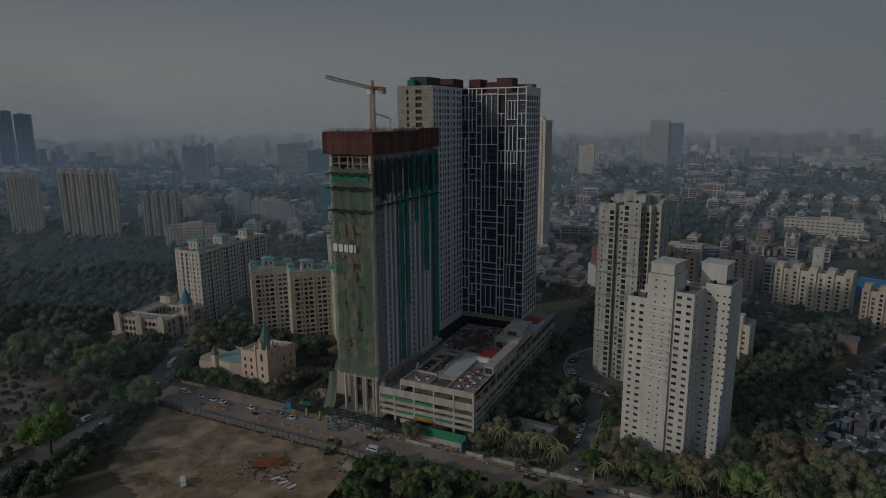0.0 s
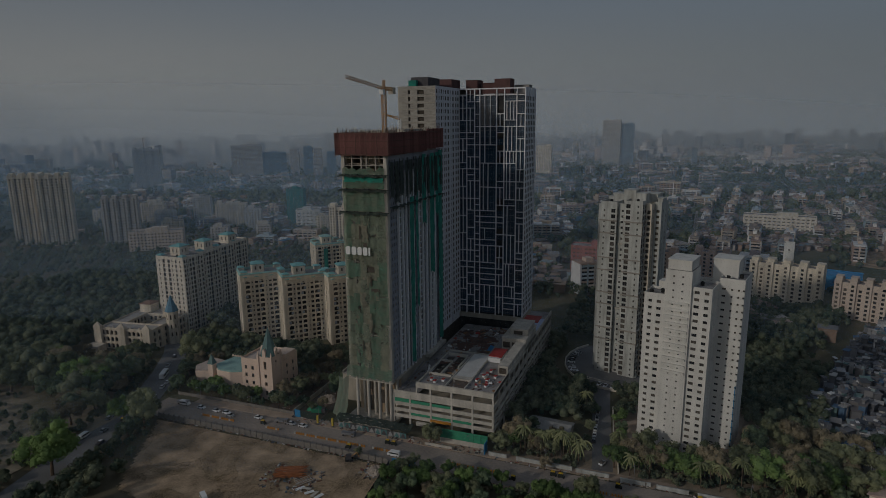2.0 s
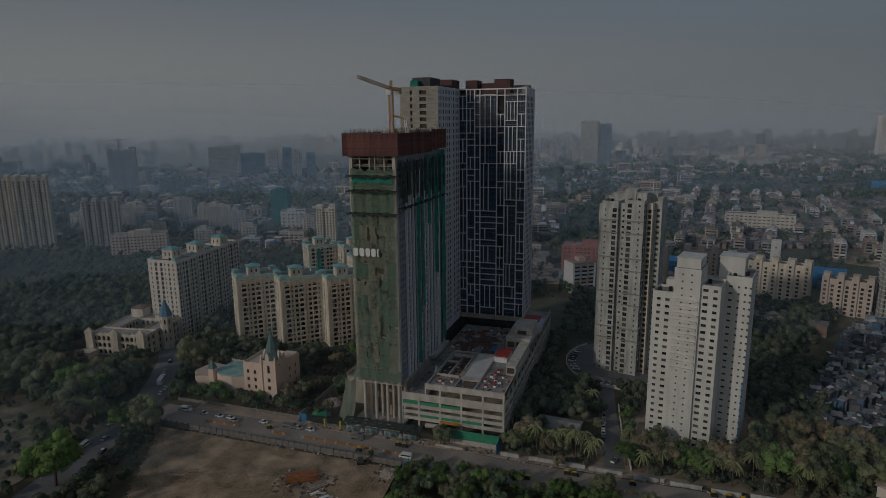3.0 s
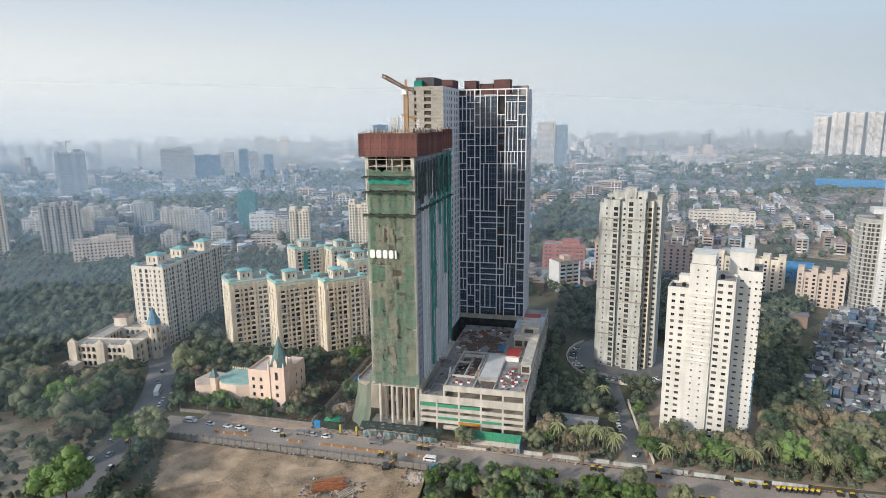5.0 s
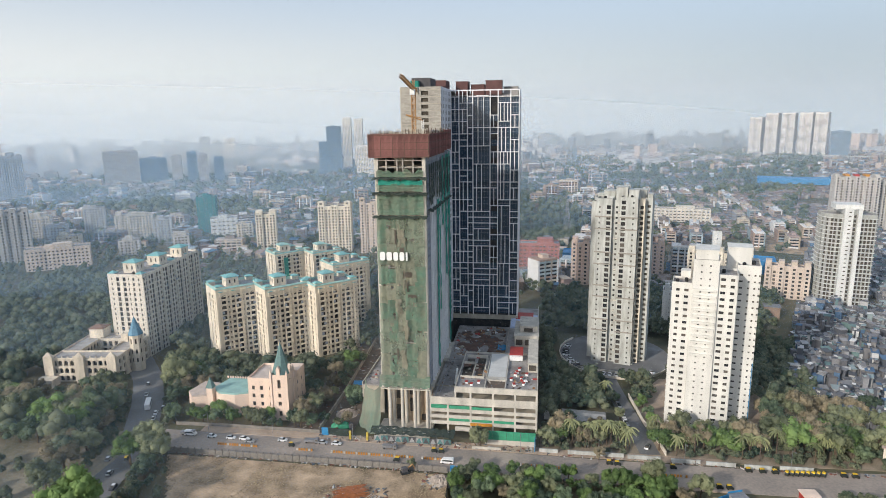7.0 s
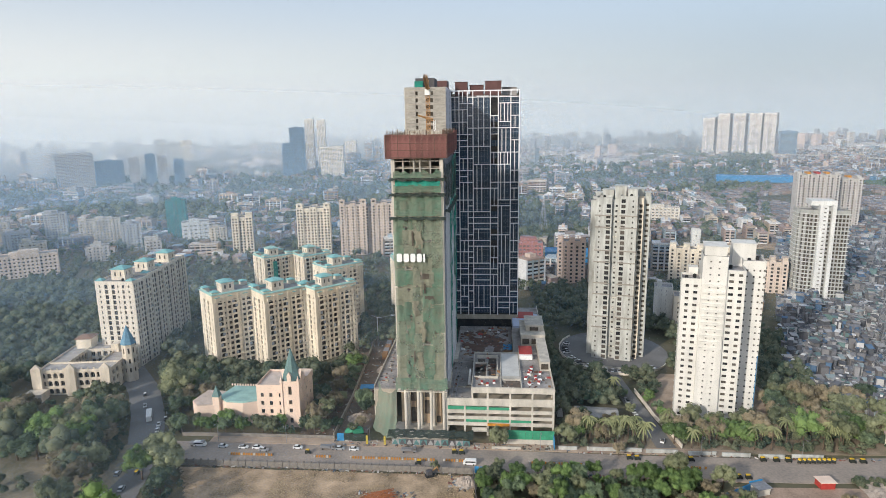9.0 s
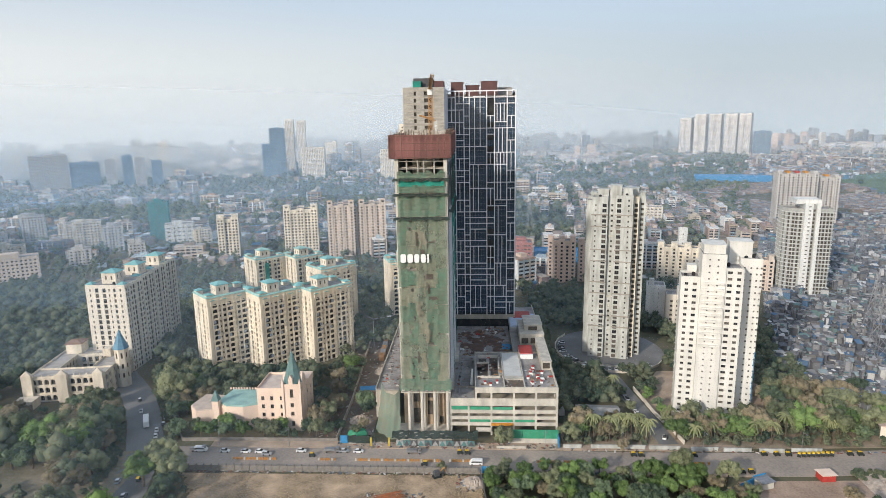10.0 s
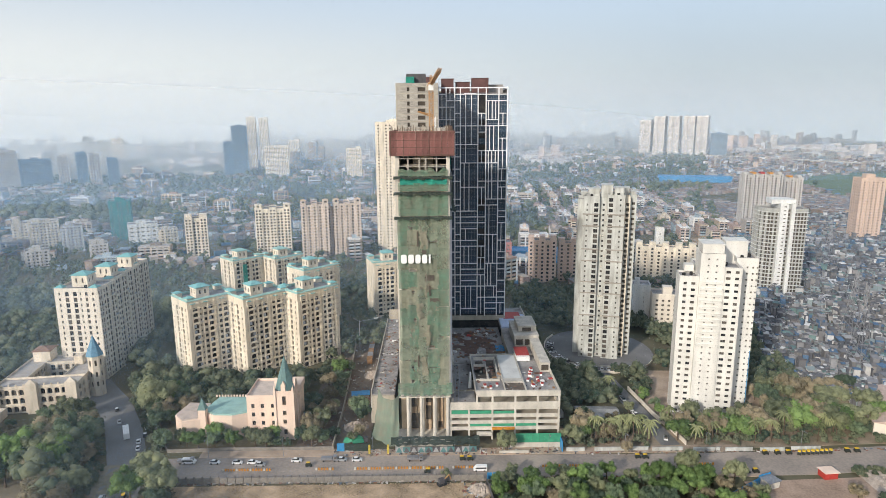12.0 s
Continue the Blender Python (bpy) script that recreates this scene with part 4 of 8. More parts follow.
part("deck", Mesh().box(-16, -0.42, 80.02, DP, 20.0, 20.4), DECK, pod)
part("west_deck", Mesh().box(-80.5, -70.2, 16, DP, 13.2, 13.8), DECK, pod, "narrow west deck strewn with debris")
part("west_parapet", Mesh().box(-80.9, -80.52, 16, DP, 0, 14.8), CONCRETE_PALE, pod)
part("west_front", Mesh().box(-80.5, -70.4, 16, 16.4, 0, 13.1), CONCRETE, pod)
soil = sheet(-43, -18, 54, 92, 1.0, lambda x, y: 15.75 + 0.9 * noise.noise(Vector((x * 0.16, y * 0.16, 5))) + 0.2 * noise.noise(Vector((x * 0.8, y * 0.8, 0))) + 0.5 * (1 - ((x + 30.5) / 12.5) ** 2) * (1 - ((y - 73) / 19) ** 2))
part("soil_patch", soil, MUD, pod, "red-brown soil spread over the deck", smooth=True)
for x in (-35.28, -22.7, -13.9):
    part("upstand", Mesh().box(x - 0.2, x + 0.2, 2, 44, 20.42, 21.3), CONCRETE_PALE, pod)
part("upstand", Mesh().box(-35, -0.6, 43.8, 44.2, 20.42, 21.2), CONCRETE_PALE, pod)
part("parapet", Mesh().box(-35.3, -0.42, 0.42, 0.8, 20.42, 22), CONCRETE_PALE, pod)
part("parapet", Mesh().box(-0.42, 0, 0.42, 24, 20.42, 22), CONCRETE_PALE, pod)
part("roof_pit", Mesh().box(-22.3, -14.3, 3.6, 11.2, 20.42, 20.5), shade("brown_pit_floor", (0.16, 0.125, 0.10), 0.95, 0.4, 0.4, 3, 0.2), pod)
part("pit_kerb", Mesh().box(-22.4, -14.2, 11.3, 14.6, 20.42, 21.2), CONCRETE_PALE, pod)
part("roof_slab", Mesh().box(-22.3, -14.3, 14.7, 43, 20.42, 21.0), shade("bright_cement_screed", (0.62, 0.62, 0.60), 0.9, 0.2, 0.2, 3, 0.1), pod, "bright grey cement screed slab")
part("red_tank", Mesh().box(-13.6, -7.4, 36.4, 49, 20.42, 22.6), SIGN_WHITE, pod)
part("red_tank_top", Mesh().box(-13.7, -7.3, 38.0, 49.1, 22.61, 22.9), RED, pod, "red waterproofed tank top")
part("roof_room", Mesh().box(-4.6, -0.3, 23, 55, 20.42, 24.6).box(-4.8, -0.1, 22.8, 55.2, 24.6, 25.0), CONCRETE_PALE, pod)
part("roof_room", Mesh().box(-12, 0.0, 56, 80, 20.42, 25.8).box(-12.3, 0.2, 55.8, 80.2, 25.8, 26.2), CONCRETE_PALE, pod)
# dark panels on the room fronts, their colour imitating shaded openings
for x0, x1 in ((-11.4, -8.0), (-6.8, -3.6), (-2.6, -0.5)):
    part("room_opening", Mesh().box(x0, x1, 55.5, 55.78, 21.4, 24.2), DARK_FILL, pod)
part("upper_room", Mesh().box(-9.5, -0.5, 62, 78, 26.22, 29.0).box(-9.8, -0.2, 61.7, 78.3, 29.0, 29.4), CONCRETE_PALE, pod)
part("room_opening", Mesh().box(-7.5, -3.0, 61.4, 61.68, 26.6, 28.4), DARK_FILL, pod)
RW = random.Random(8)
crate = Mesh().box(-0.55, 0.55, -0.9, 0.9, 0, 0.9).data("crate", SIGN_WHITE)
lid = Mesh().box(-0.6, 0.6, -0.95, 0.95, 0.91, 1.1).data("crate_lid", RED)
for x, y in ((-10.1, 18.9), (-10.3, 7.7), (-7.2, 14.8), (-8.6, 25.1), (-11.6, 13.5), (-6.2, 9.0), (-9.4, 21.5), (-4.9, 19.5), (-31.0, 7.9), (-25.7, 8.7), (-28.6, 6.0)):
    c = part("crate", crate, SIGN_WHITE, pod, "white crate with a red lid", at=pose(x, y, 20.42, 0, 0, RW.uniform(-20, 20)))
    part("crate_lid", lid, RED, c)
low_walls = ((-34.5, -24, 13.6, 14.0, 1.0), (-29.2, -28.8, 14.1, 30, 1.2), (-34.5, -29.3, 29.8, 30.2, 1.1), (-34.0, -24, 38.0, 38.5, 1.4), (-24.4, -24, 24, 37.9, 1.0))
for x0, x1, y0, y1, h in low_walls:
    part("low_wall", Mesh().box(x0, x1, y0, y1, 20.42, 20.42 + h), CONCRETE_PALE, pod)
# flat dark slabs on the deck, coloured like deep shaded shafts
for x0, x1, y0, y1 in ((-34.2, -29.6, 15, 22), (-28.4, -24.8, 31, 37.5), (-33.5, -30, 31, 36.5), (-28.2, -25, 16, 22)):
    part("floor_opening", Mesh().box(x0, x1, y0, y1, 20.42, 20.47), DARK_FILL, pod, "dark slab on the deck painted as a shaded unroofed shaft")
mound = sheet(-34.5, -24.5, 22, 31, 0.6, lambda x, y: 20.4 + 0.5 * max(0, noise.noise(Vector((x * 0.3, y * 0.3, 8)))))
part("soil_patch", mound, MUD, pod, smooth=True)
part("wrapped_bundle", Mesh().rod((-36.9, 17.5, 15.6), (-36.6, 19.5, 22.4), 0.9, 7, 0.4), SIGN_WHITE, pod, "upright bundle wrapped in white sheet")
for x in (-44.2, -42.6):
    part("leaning_beam", Mesh().rod((x, 3, 16.2), (x + 1.6, 27, 20.6), 0.22, 5), STEEL, pod)
part("tarpaulin", sheet(-21, -16.4, 58, 66, 0.5, lambda x, y: 17.2 + 0.5 * noise.noise(Vector((x * 0.7, y * 0.7, 2)))), BLUE_SHEET, pod, "crumpled blue tarpaulin over stores", smooth=True)
part("store", Mesh().box(-20.6, -16.6, 58.3, 65.6, 15.92, 16.5), WOOD, pod)
# another dark panel, painted as the side room's shaded doorway
part("room_opening", Mesh().box(-4.2, -1, 22.6, 22.78, 21.4, 24.0), DARK_FILL, pod)
part("blue_membrane", Mesh().box(-15.5, -0.6, 84, 106, 20.42, 21.4), shade("pale_blue_membrane", (0.50, 0.58, 0.75), 0.7, 0.2, 0.3, 3, 0.1), pod, "pale blue waterproof membrane")
part("red_membrane", Mesh().box(-13, -3, 98, 110, 21.41, 21.6), RED, pod)
for i in range(120):
    zone = rnd.choice(((-34, -23, 2, 42, 20.42), (-11.5, -1, 3, 22, 20.42), (-43, -18, 48, 78, 15.92), (-45, -36, 50, 97, 15.92), (-80, -71, 14, 118, 13.82), (-35, -18, 82, 97, 16.2)))
    x, y, zz = rnd.uniform(zone[0], zone[1]), rnd.uniform(zone[2], zone[3]), zone[4]
    w, l, h, a = rnd.uniform(0.2, 0.8), rnd.uniform(0.3, 1.3), rnd.uniform(0.15, 0.8), rnd.uniform(0, 180)
    part("site_clutter", Mesh().prism([(-w, -l), (w, -l * 0.9), (w * 0.9, l), (-w * 0.8, l * 0.9)], 0, h, [(-w * 0.8, -l * 0.8), (w * 0.9, -l * 0.7), (w * 0.6, l), (-w * 0.7, l * 0.7)]),
         rnd.choice((RED, SIGN_WHITE, WOOD, WOOD, CONCRETE, CONCRETE, BRICK_DUST, DECK, STEEL, MUD, MUD)), pod, at=pose(x, y, zz, 0, 0, a))

# site hoarding along the road
hoard = thing("site_hoarding", "site hoarding of painted panels under a dark green net awning", "fence", pose(-161, 210.4, 0.16))
POSTER = [shade("faded_white_print", (0.34, 0.34, 0.33), 0.7, 0.3), shade("faded_teal_print", (0.09, 0.20, 0.20), 0.7, 0.3), SLATE]
for i in range(11):
    p = part("panel", Mesh().box(3.0 * i, 3.0 * i + 2.9, 0, 0.12, 0, 2.5), POSTER[i % 3], hoard, "printed hoarding panel")
    tri = Mesh()
    tri.prism([(3.0 * i + 0.2, -0.03), (3.0 * i + 2.7, -0.03), (3.0 * i + 2.7, -0.004), (3.0 * i + 0.2, -0.004)], 0.2, 2.3, [(3.0 * i + 1.3, -0.03), (3.0 * i + 1.6, -0.03), (3.0 * i + 1.6, -0.004), (3.0 * i + 1.3, -0.004)])
    part("print", tri, POSTER[(i + 1) % 3], p, "plain printed shape")
    part("post", Mesh().rod((3.0 * i, 0.3, -0.1), (3.0 * i, 0.3, 3.4), 0.08, 5), STEEL, hoard)
aw = Mesh()
for i in range(66):
    for j in range(3):
        x0, y0 = i * 0.55 - 2, j * 1.6 + 0.9 * noise.noise(Vector((i * 0.25, j, 0)))
        q = [(x0, y0), (x0 + 0.55, y0), (x0 + 0.55, y0 + 1.6), (x0, y0 + 1.6)]
        aw.quad(*[(x, y, 3.3 + 0.25 * y + 0.7 * noise.noise(Vector((x * 0.4, y * 0.4, 1)))) for x, y in q])
part("awning", aw, NET_DARK, hoard, "dark green net awning")
hg = thing("sheet_fence", "bright green sheet fence on a low concrete wall", "fence", pose(-114, 213.6, 0.1))
part("wall", Mesh().box(0, 21, 0, 0.3, 0, 2.2), CONCRETE_PALE, hg)
for i in range(7):
    part("panel", Mesh().box(3 * i + 0.03, 3 * i + 2.97, 0.02, 0.14, 2.21, 6.2), GREEN_SHEET, hg)
part("end_panel", Mesh().box(20.6, 20.9, -4, 0, 0, 4.5), BLUE_SHEET, hg)
hb = thing("sheet_fence", "blue and green corrugated fence at the site corner", "fence", pose(-185, 212.2, 0.1))
part("panel", Mesh().box(0, 3, 0, 0.15, 0, 3.6), BLUE_SHEET, hb, "bright blue sheet")
part("panel", Mesh().box(3.05, 13, 0, 0.15, 0, 3.4), NET_DARK, hb, "dark green sheet")
low = thing("boundary_wall", "low pale roadside wall in front of a green fence", "wall", pose(-119, 209.0, 0.1))
part("wall", Mesh().box(0, 12, 0, 0.35, 0, 1.2), CONCRETE_PALE, low)

# ---- white apartment tower ----
rnd = random.Random(11)
dt = thing("white_apartment_tower", "tall white-painted apartment tower with stepped wings and small windows", "apartment tower", pose(-36.5, 243.5, 0, 0, 0, -14))
F2 = 2.86
block(dt, rect(0, 8, 0, 11), 0, 64, F2, WHITE, lambda i, L: [(2.4, 1.4), (5.8, 1.7)] if i == 0 else ([(2.2, 0.5, 0.3, 0.3), (7, 0.5, 0.3, 0.3)] if i == 3 else []), 1.0, 2.2, chajja=True)
block(dt, rect(8.05, 18, -0.9, 13), 0, 74.5, F2, WHITE, lambda i, L: [(3.2, 0.7), (6.6, 0.7)] if i == 0 else [], 1.2, 1.9)
for i in range(11):
    part("balcony_band", Mesh().box(8.6, 17.4, -1.7, -0.92, 33.5 + F2 * i, 34.4 + F2 * i), WHITE, dt)
part("penthouse", Mesh().box(8.6, 17.4, 0, 12, 75.5, 79.2).box(8.3, 17.7, -0.3, 12.3, 79.2, 79.6), WHITE, dt)
block(dt, rect(18.05, 25.4, 0.3, 14), 0, 68.5, F2, WHITE, lambda i, L: [(1.8, 1.9), (5.4, 1.6)] if i == 0 else [(3, 1.2), (8.5, 1.2)] if i == 1 else [], 1.0, 2.2)
block(dt, rect(25.45, 34.6, 12.5, 29), 0, 70.5, F2, WHITE, lambda i, L: [(1.6, 1.4), (4.6, 0.75), (7.0, 0.75), (8.8, 0.75)] if i == 0 else [(2.5, 0.8), (6, 0.8), (10, 0.8), (13.5, 0.8)] if i == 1 else [], 1.0, 1.8)
block(dt, rect(8.5, 25.4, 14.1, 29), 0, 66, F2, WHITE, lambda i, L: spread(L, 4, 1.4) if i == 3 else [])
part("penthouse", Mesh().box(21.5, 31, 18.5, 28.5, 66.05, 77.5).box(21.2, 31.3, 18.2, 28.8, 77.5, 78.0), WHITE, dt)
part("roof_tank", Mesh().box(3, 7, 9, 14, 65.0, 68), WHITE, dt)
part("downpipe", Mesh().rod((34.3, 12.2, 2), (34.3, 12.2, 28), 0.16, 6), BLUE_SHEET, dt, "blue drain pipe")

# ---- stained tall apartment tower ----
ct = thing("stained_apartment_tower", "tall apartment tower of rain-stained white plaster with grey bands", "apartment tower", pose(-63.0, 314.0, 0, 0, 0, -15))
block(ct, rect(0, 8.4, 0, 10.5), 0, 91, F2, DIRTY_WHITE, lambda i, L: [(1.9, 0.8, 0.5, 0.4), (6.6, 2.2)] if i == 0 else [(4, 0.8)] if i == 3 else [(1.8, 1.2)] if i == 1 else [], 0.5, 2.5, chajja=True)
block(ct, rect(8.45, 12.6, 2.4, 11), 0, 90, F2, DIRTY_WHITE, lambda i, L: [(2.1, 1.1)] if i == 0 else [], 0.8, 2.0)
block(ct, rect(12.65, 21.5, 0, 11), 0, 92, F2, DIRTY_WHITE, lambda i, L: [(1.6, 2.2), (6.6, 0.8, 0.5, 0.4)] if i == 0 else [(1.7, 2.3), (5.0, 2.5), (8.4, 2.3)] if i == 1 else [], 0.5, 2.5)
block(ct, rect(21.55, 24.5, 5, 14), 0, 90.5, F2, CREAM, lambda i, L: [(1.5, 1.7)] if i == 0 else spread(L, 3, 1.5) if i == 1 else [], 0.5, 2.3)
block(ct, rect(24.55, 28, 9, 20), 0, 91, F2, DIRTY_WHITE, lambda i, L: [(1.7, 1.6)] if i == 0 else spread(L, 3.2, 1.4) if i == 1 else [])
block(ct, rect(-3.5, 24.4, 14.1, 27), 0, 90, F2, DIRTY_WHITE, lambda i, L: spread(L, 4, 1.2) if i in (1, 3) else [(1.6, 0.9)] if i == 0 else [])
block(ct, rect(-3.5, -0.1, 6, 14), 0, 89, F2, DIRTY_WHITE, lambda i, L: [], parapet=0.5)
GREYBAND = shade("grey_weathered_band", (0.34, 0.31, 0.27), 0.9, 0.3, 0.4, 4, 0.1)
for zb in (18.4, 24.8, 37.7, 44.0, 56.0, 62.5, 75.4, 81.9):
    part("band", Mesh().box(-0.4, 8.7, -0.45, -0.02, zb, zb + 0.6), GREYBAND, ct)
    part("band", Mesh().box(12.4, 21.95, -0.45, -0.02, zb, zb + 0.6), GREYBAND, ct)
    part("band", Mesh().box(21.52, 21.97, 0, 4.9, zb, zb + 0.6), GREYBAND, ct)
    part("band", Mesh().box(-3.82, -3.52, 6, 26, zb, zb + 0.6), GREYBAND, ct)
OCHRE = shade("ochre_stained_paint", (0.60, 0.53, 0.40), 0.85, 0.3, 0.4, 4, 0.1, streak=0.2)
for z0, z1 in ((19.1, 24.7), (38.4, 43.9), (56.7, 62.4), (76.1, 81.8)):
    part("corner_panel", Mesh().box(21.52, 21.62, 0.1, 0.9, z0, z1), OCHRE, ct, "ochre painted corner panel")
    part("corner_panel", Mesh().box(24.52, 24.6, 5.6, 8.6, z0, z1), OCHRE, ct)
loggia = Mesh().box(0, 0.9, -1.2, 1.2, -0.1, 0.08).box(0.8, 0.9, -1.2, 1.2, 0.08, 0.95).data("balcony", DIRTY_WHITE)
for k in range(31):
    part("balcony", loggia, DIRTY_WHITE, ct, at=pose(21.52, 5.0 if k % 3 else 1.9, 0.5 + F2 * k))
ac = Mesh().box(-0.5, 0.5, -0.55, 0, 0, 0.7).data("air_conditioner", CONCRETE_PALE)
for i in range(40):
    part("air_conditioner", ac, CONCRETE_PALE, ct, at=pose(rnd.choice((9.3, 10.6, 11.8)), 2.38, 1.2 + F2 * rnd.randint(0, 30)) if rnd.random() < 0.5 else pose(21.52, rnd.choice((1.8, 5.0)), 1.0 + F2 * rnd.randint(0, 30), 0, 0, 90))
for x0, x1, y0, y1, h in ((2, 8, 12, 20, 94.6), (9, 15, 8, 16, 97.2), (16, 21, 6, 12, 96), (17, 24, 15, 23, 95.2), (-2, 1, 16, 22, 92.5), (25, 27.5, 12, 18, 93.5)):
    part("roof_room", Mesh().box(x0, x1, y0, y1, 89.8, h).box(x0 - 0.3, x1 + 0.3, y0 - 0.3, y1 + 0.3, h, h + 0.3), DIRTY_WHITE, ct)
part("court_rim", Mesh().box(-4, 26, -14, -13.5, 0.15, 1.3), CONCRETE_PALE, ct)


# ---- cream apartment blocks with teal roofs ----
def pavilion(owner, x, y, w, z, h, roof=TEAL):
    body = Mesh()
    for i, (a, b) in enumerate((((x, y), (x + w, y)), ((x + w, y), (x + w, y + w)), ((x + w, y + w), (x, y + w)), ((x, y + w), (x, y)))):
        wall_run(body, a, b, z, z + h, [(z + h * 0.35, z + h * 0.75)], [(w * 0.3, 1.0), (w * 0.7, 1.0)], 0.3)
    p = part("pavilion", body, CREAM, owner)
    part("core", Mesh().box(x + 0.32, x + w - 0.32, y + 0.32, y + w - 0.32, z, z + h), DARK_FILL, p)
    part("hip_roof", Mesh().hip(x, x + w, y, y + w, z + h + 0.01, z + h + w * 0.24), roof, p, "teal hipped roof")


AC_BOX = Mesh().box(-0.45, 0.45, -0.6, 0, 0, 0.65).data("air_conditioner", CONCRETE_PALE)
SCREEN = Mesh().box(-0.7, 0.7, -0.05, 0.05, 0, 1.5).data("balcony_screen", ALU)
arch = Mesh()
for s in (-1, 1):
    hood = [(s * 1.3, 2.0)] + [(s * 1.3 * math.cos(radians(a)), 2.0 + 1.0 * math.sin(radians(a))) for a in (18, 36, 54, 72)] + [(0, 3.0), (s * 1.3, 3.0)]
    for q, (a, c) in enumerate(zip(hood, hood[1:])):
        arch.quad((a[0], -0.04, a[1]), (c[0], -0.04, c[1]), (c[0], 0.3, c[1]), (a[0], 0.3, a[1]))
    arch.v += [(x, -0.04, z) for x, z in hood]
    arch.f.append(tuple(range(len(arch.v) - len(hood), len(arch.v))))
ARCH = arch.data("arch", CREAM)


def cream_block(m, w, d, top, label, roof=TEAL, group="cream apartment blocks", near=True):
    b = thing("apartment_block", label, "apartment block", m, group)
    def cols(i, L):
        if i == 0:
            f = L / 27
            return [(1.2 * f, 0.7, 0.6, 0.5), (4.2 * f, 2.6, -0.25, -0.15), (7.0 * f, 0.9, 0.5, 0.4), (9.5 * f, 1.8, 0.2, 0.2), (12.4 * f, 2.6, -0.25, -0.15), (15.2 * f, 0.8, 0.6, 0.5), (17.7 * f, 1.8, 0.2, 0.2), (20.6 * f, 2.6, -0.25, -0.15), (23.4 * f, 0.9, 0.5, 0.4), (25.8 * f, 0.7, 0.6, 0.5)]
        if i == 3:
            return [(2.0, 0.8, 0.5, 0.3), (L * 0.34, 1.9, -0.1, 0), (L * 0.5, 0.7, 0.6, 0.4), (L * 0.66, 1.9, -0.1, 0), (L - 2.0, 0.8, 0.5, 0.3)]
        return []
    block(b, rect(0, w, 0, d), 0, top, 3.0, CREAM, cols, 0.4, 2.5, d=0.9, single=near)
    for x in (2.2, 5.9, 8.0, 10.9, 14.2, 16.2, 19.0, 22.4, 24.4):
        part("pilaster", Mesh().box(x * w / 27 - 0.28, x * w / 27 + 0.28, -0.45, -0.02, 0, top), CREAM, b)
    for x0, x1 in ((0.0, 0.085), (0.285, 0.325), (0.53, 0.59), (0.905, 1.0)):
        part("bay", Mesh().box(x0 * w, x1 * w - 0.9 if x1 < 1 else w, -0.55, -0.02, 0, top - 3.5) if x1 - x0 > 0.08 and x0 == 0 else Mesh().box(x0 * w + 0.2, x0 * w + 0.7, -0.55, -0.02, 0, top - 3.5), CREAM, b)
    for z in (top - 3.4, top - 0.9, 6.2):
        part("cornice", Mesh().box(-0.35, w + 0.3, -0.95, -0.77, z, z + 0.35), CREAM, b)
    for j, x in enumerate((w * 0.1556, w * 0.459, w * 0.763)):
        part("bay", Mesh().box(x - 1.6, x + 1.6, -0.9, -0.02, 3.2, 3.9), CREAM, b)
        slab = Mesh().box(-1.7, 1.7, -1.0, -0.02, 0, 0.18).box(-1.7, 1.7, -1.0, -0.92, 0.18, 1.0).data("balcony", CREAM)
        z = 6.0
        while z < top - 4:
            if rnd.random() < 0.8:
                part("balcony", slab, CREAM, b, at=pose(x, 0, z))
            if rnd.random() < 0.3:
                part("balcony_screen", SCREEN, ALU, b, at=pose(x + rnd.choice((-0.8, 0.8)), -0.5, z + 1.0))
            part("arch", ARCH, CREAM, b, at=pose(x, 0, z - 0.35))
            z += 3.0
    for k in range(16 if near else 0):
        part("air_conditioner", AC_BOX, CONCRETE_PALE, b, at=pose(rnd.choice((0.26, 0.35, 0.56, 0.655, 0.866, 0.95)) * w + rnd.uniform(-0.3, 0.3), -0.04, 3.0 * rnd.randint(1, 12) + 0.3))
    pavilion(b, w * 0.3, d * 0.35, 7.2, top, 5.4, roof)
    for x, y in ((0.6, 0.6), (w - 4.2, 0.6), (0.6, d - 4.2), (w - 4.2, d - 4.2)):
        part("stair_turret", Mesh().box(x, x + 3.6, y, y + 3.6, top + 0.02, top + 2.2), CREAM, b)
        part("turret_roof", Mesh().hip(x, x + 3.6, y, y + 3.6, top + 2.21, top + 3.3, 0.4), roof, b, "small teal hipped roof")
    eave = Mesh()
    outer, inner = rect(-0.4, w + 0.4, -0.4, d + 0.4), rect(0.7, w - 0.7, 0.7, d - 0.7)
    for a in range(4):
        c = (a + 1) % 4
        p0, p1, q1, q0 = outer[a], outer[c], inner[c], inner[a]
        eave.quad((*p0, top + 1.02), (*p1, top + 1.02), (*q1, top + 1.75), (*q0, top + 1.75))
        eave.quad((*p0, top + 0.85), (*p1, top + 0.85), (*p1, top + 1.02), (*p0, top + 1.02))
        eave.quad((*q0, top + 1.75), (*q1, top + 1.75), (*q1, top + 0.1), (*q0, top + 0.1))
    part("eave", eave, TEAL_PALE, b, "faded teal eave round the flat roof")
    z = top - 0.6
    for x in (w * 0.1, w * 0.36, w * 0.68, w * 0.92):
        aw = Mesh().prism([(x - 1.3, -1.3), (x + 1.3, -1.3), (x + 1.3, -0.02), (x - 1.3, -0.02)], z, z + 0.15, None)
        part("awning", aw, roof, b)
    return b


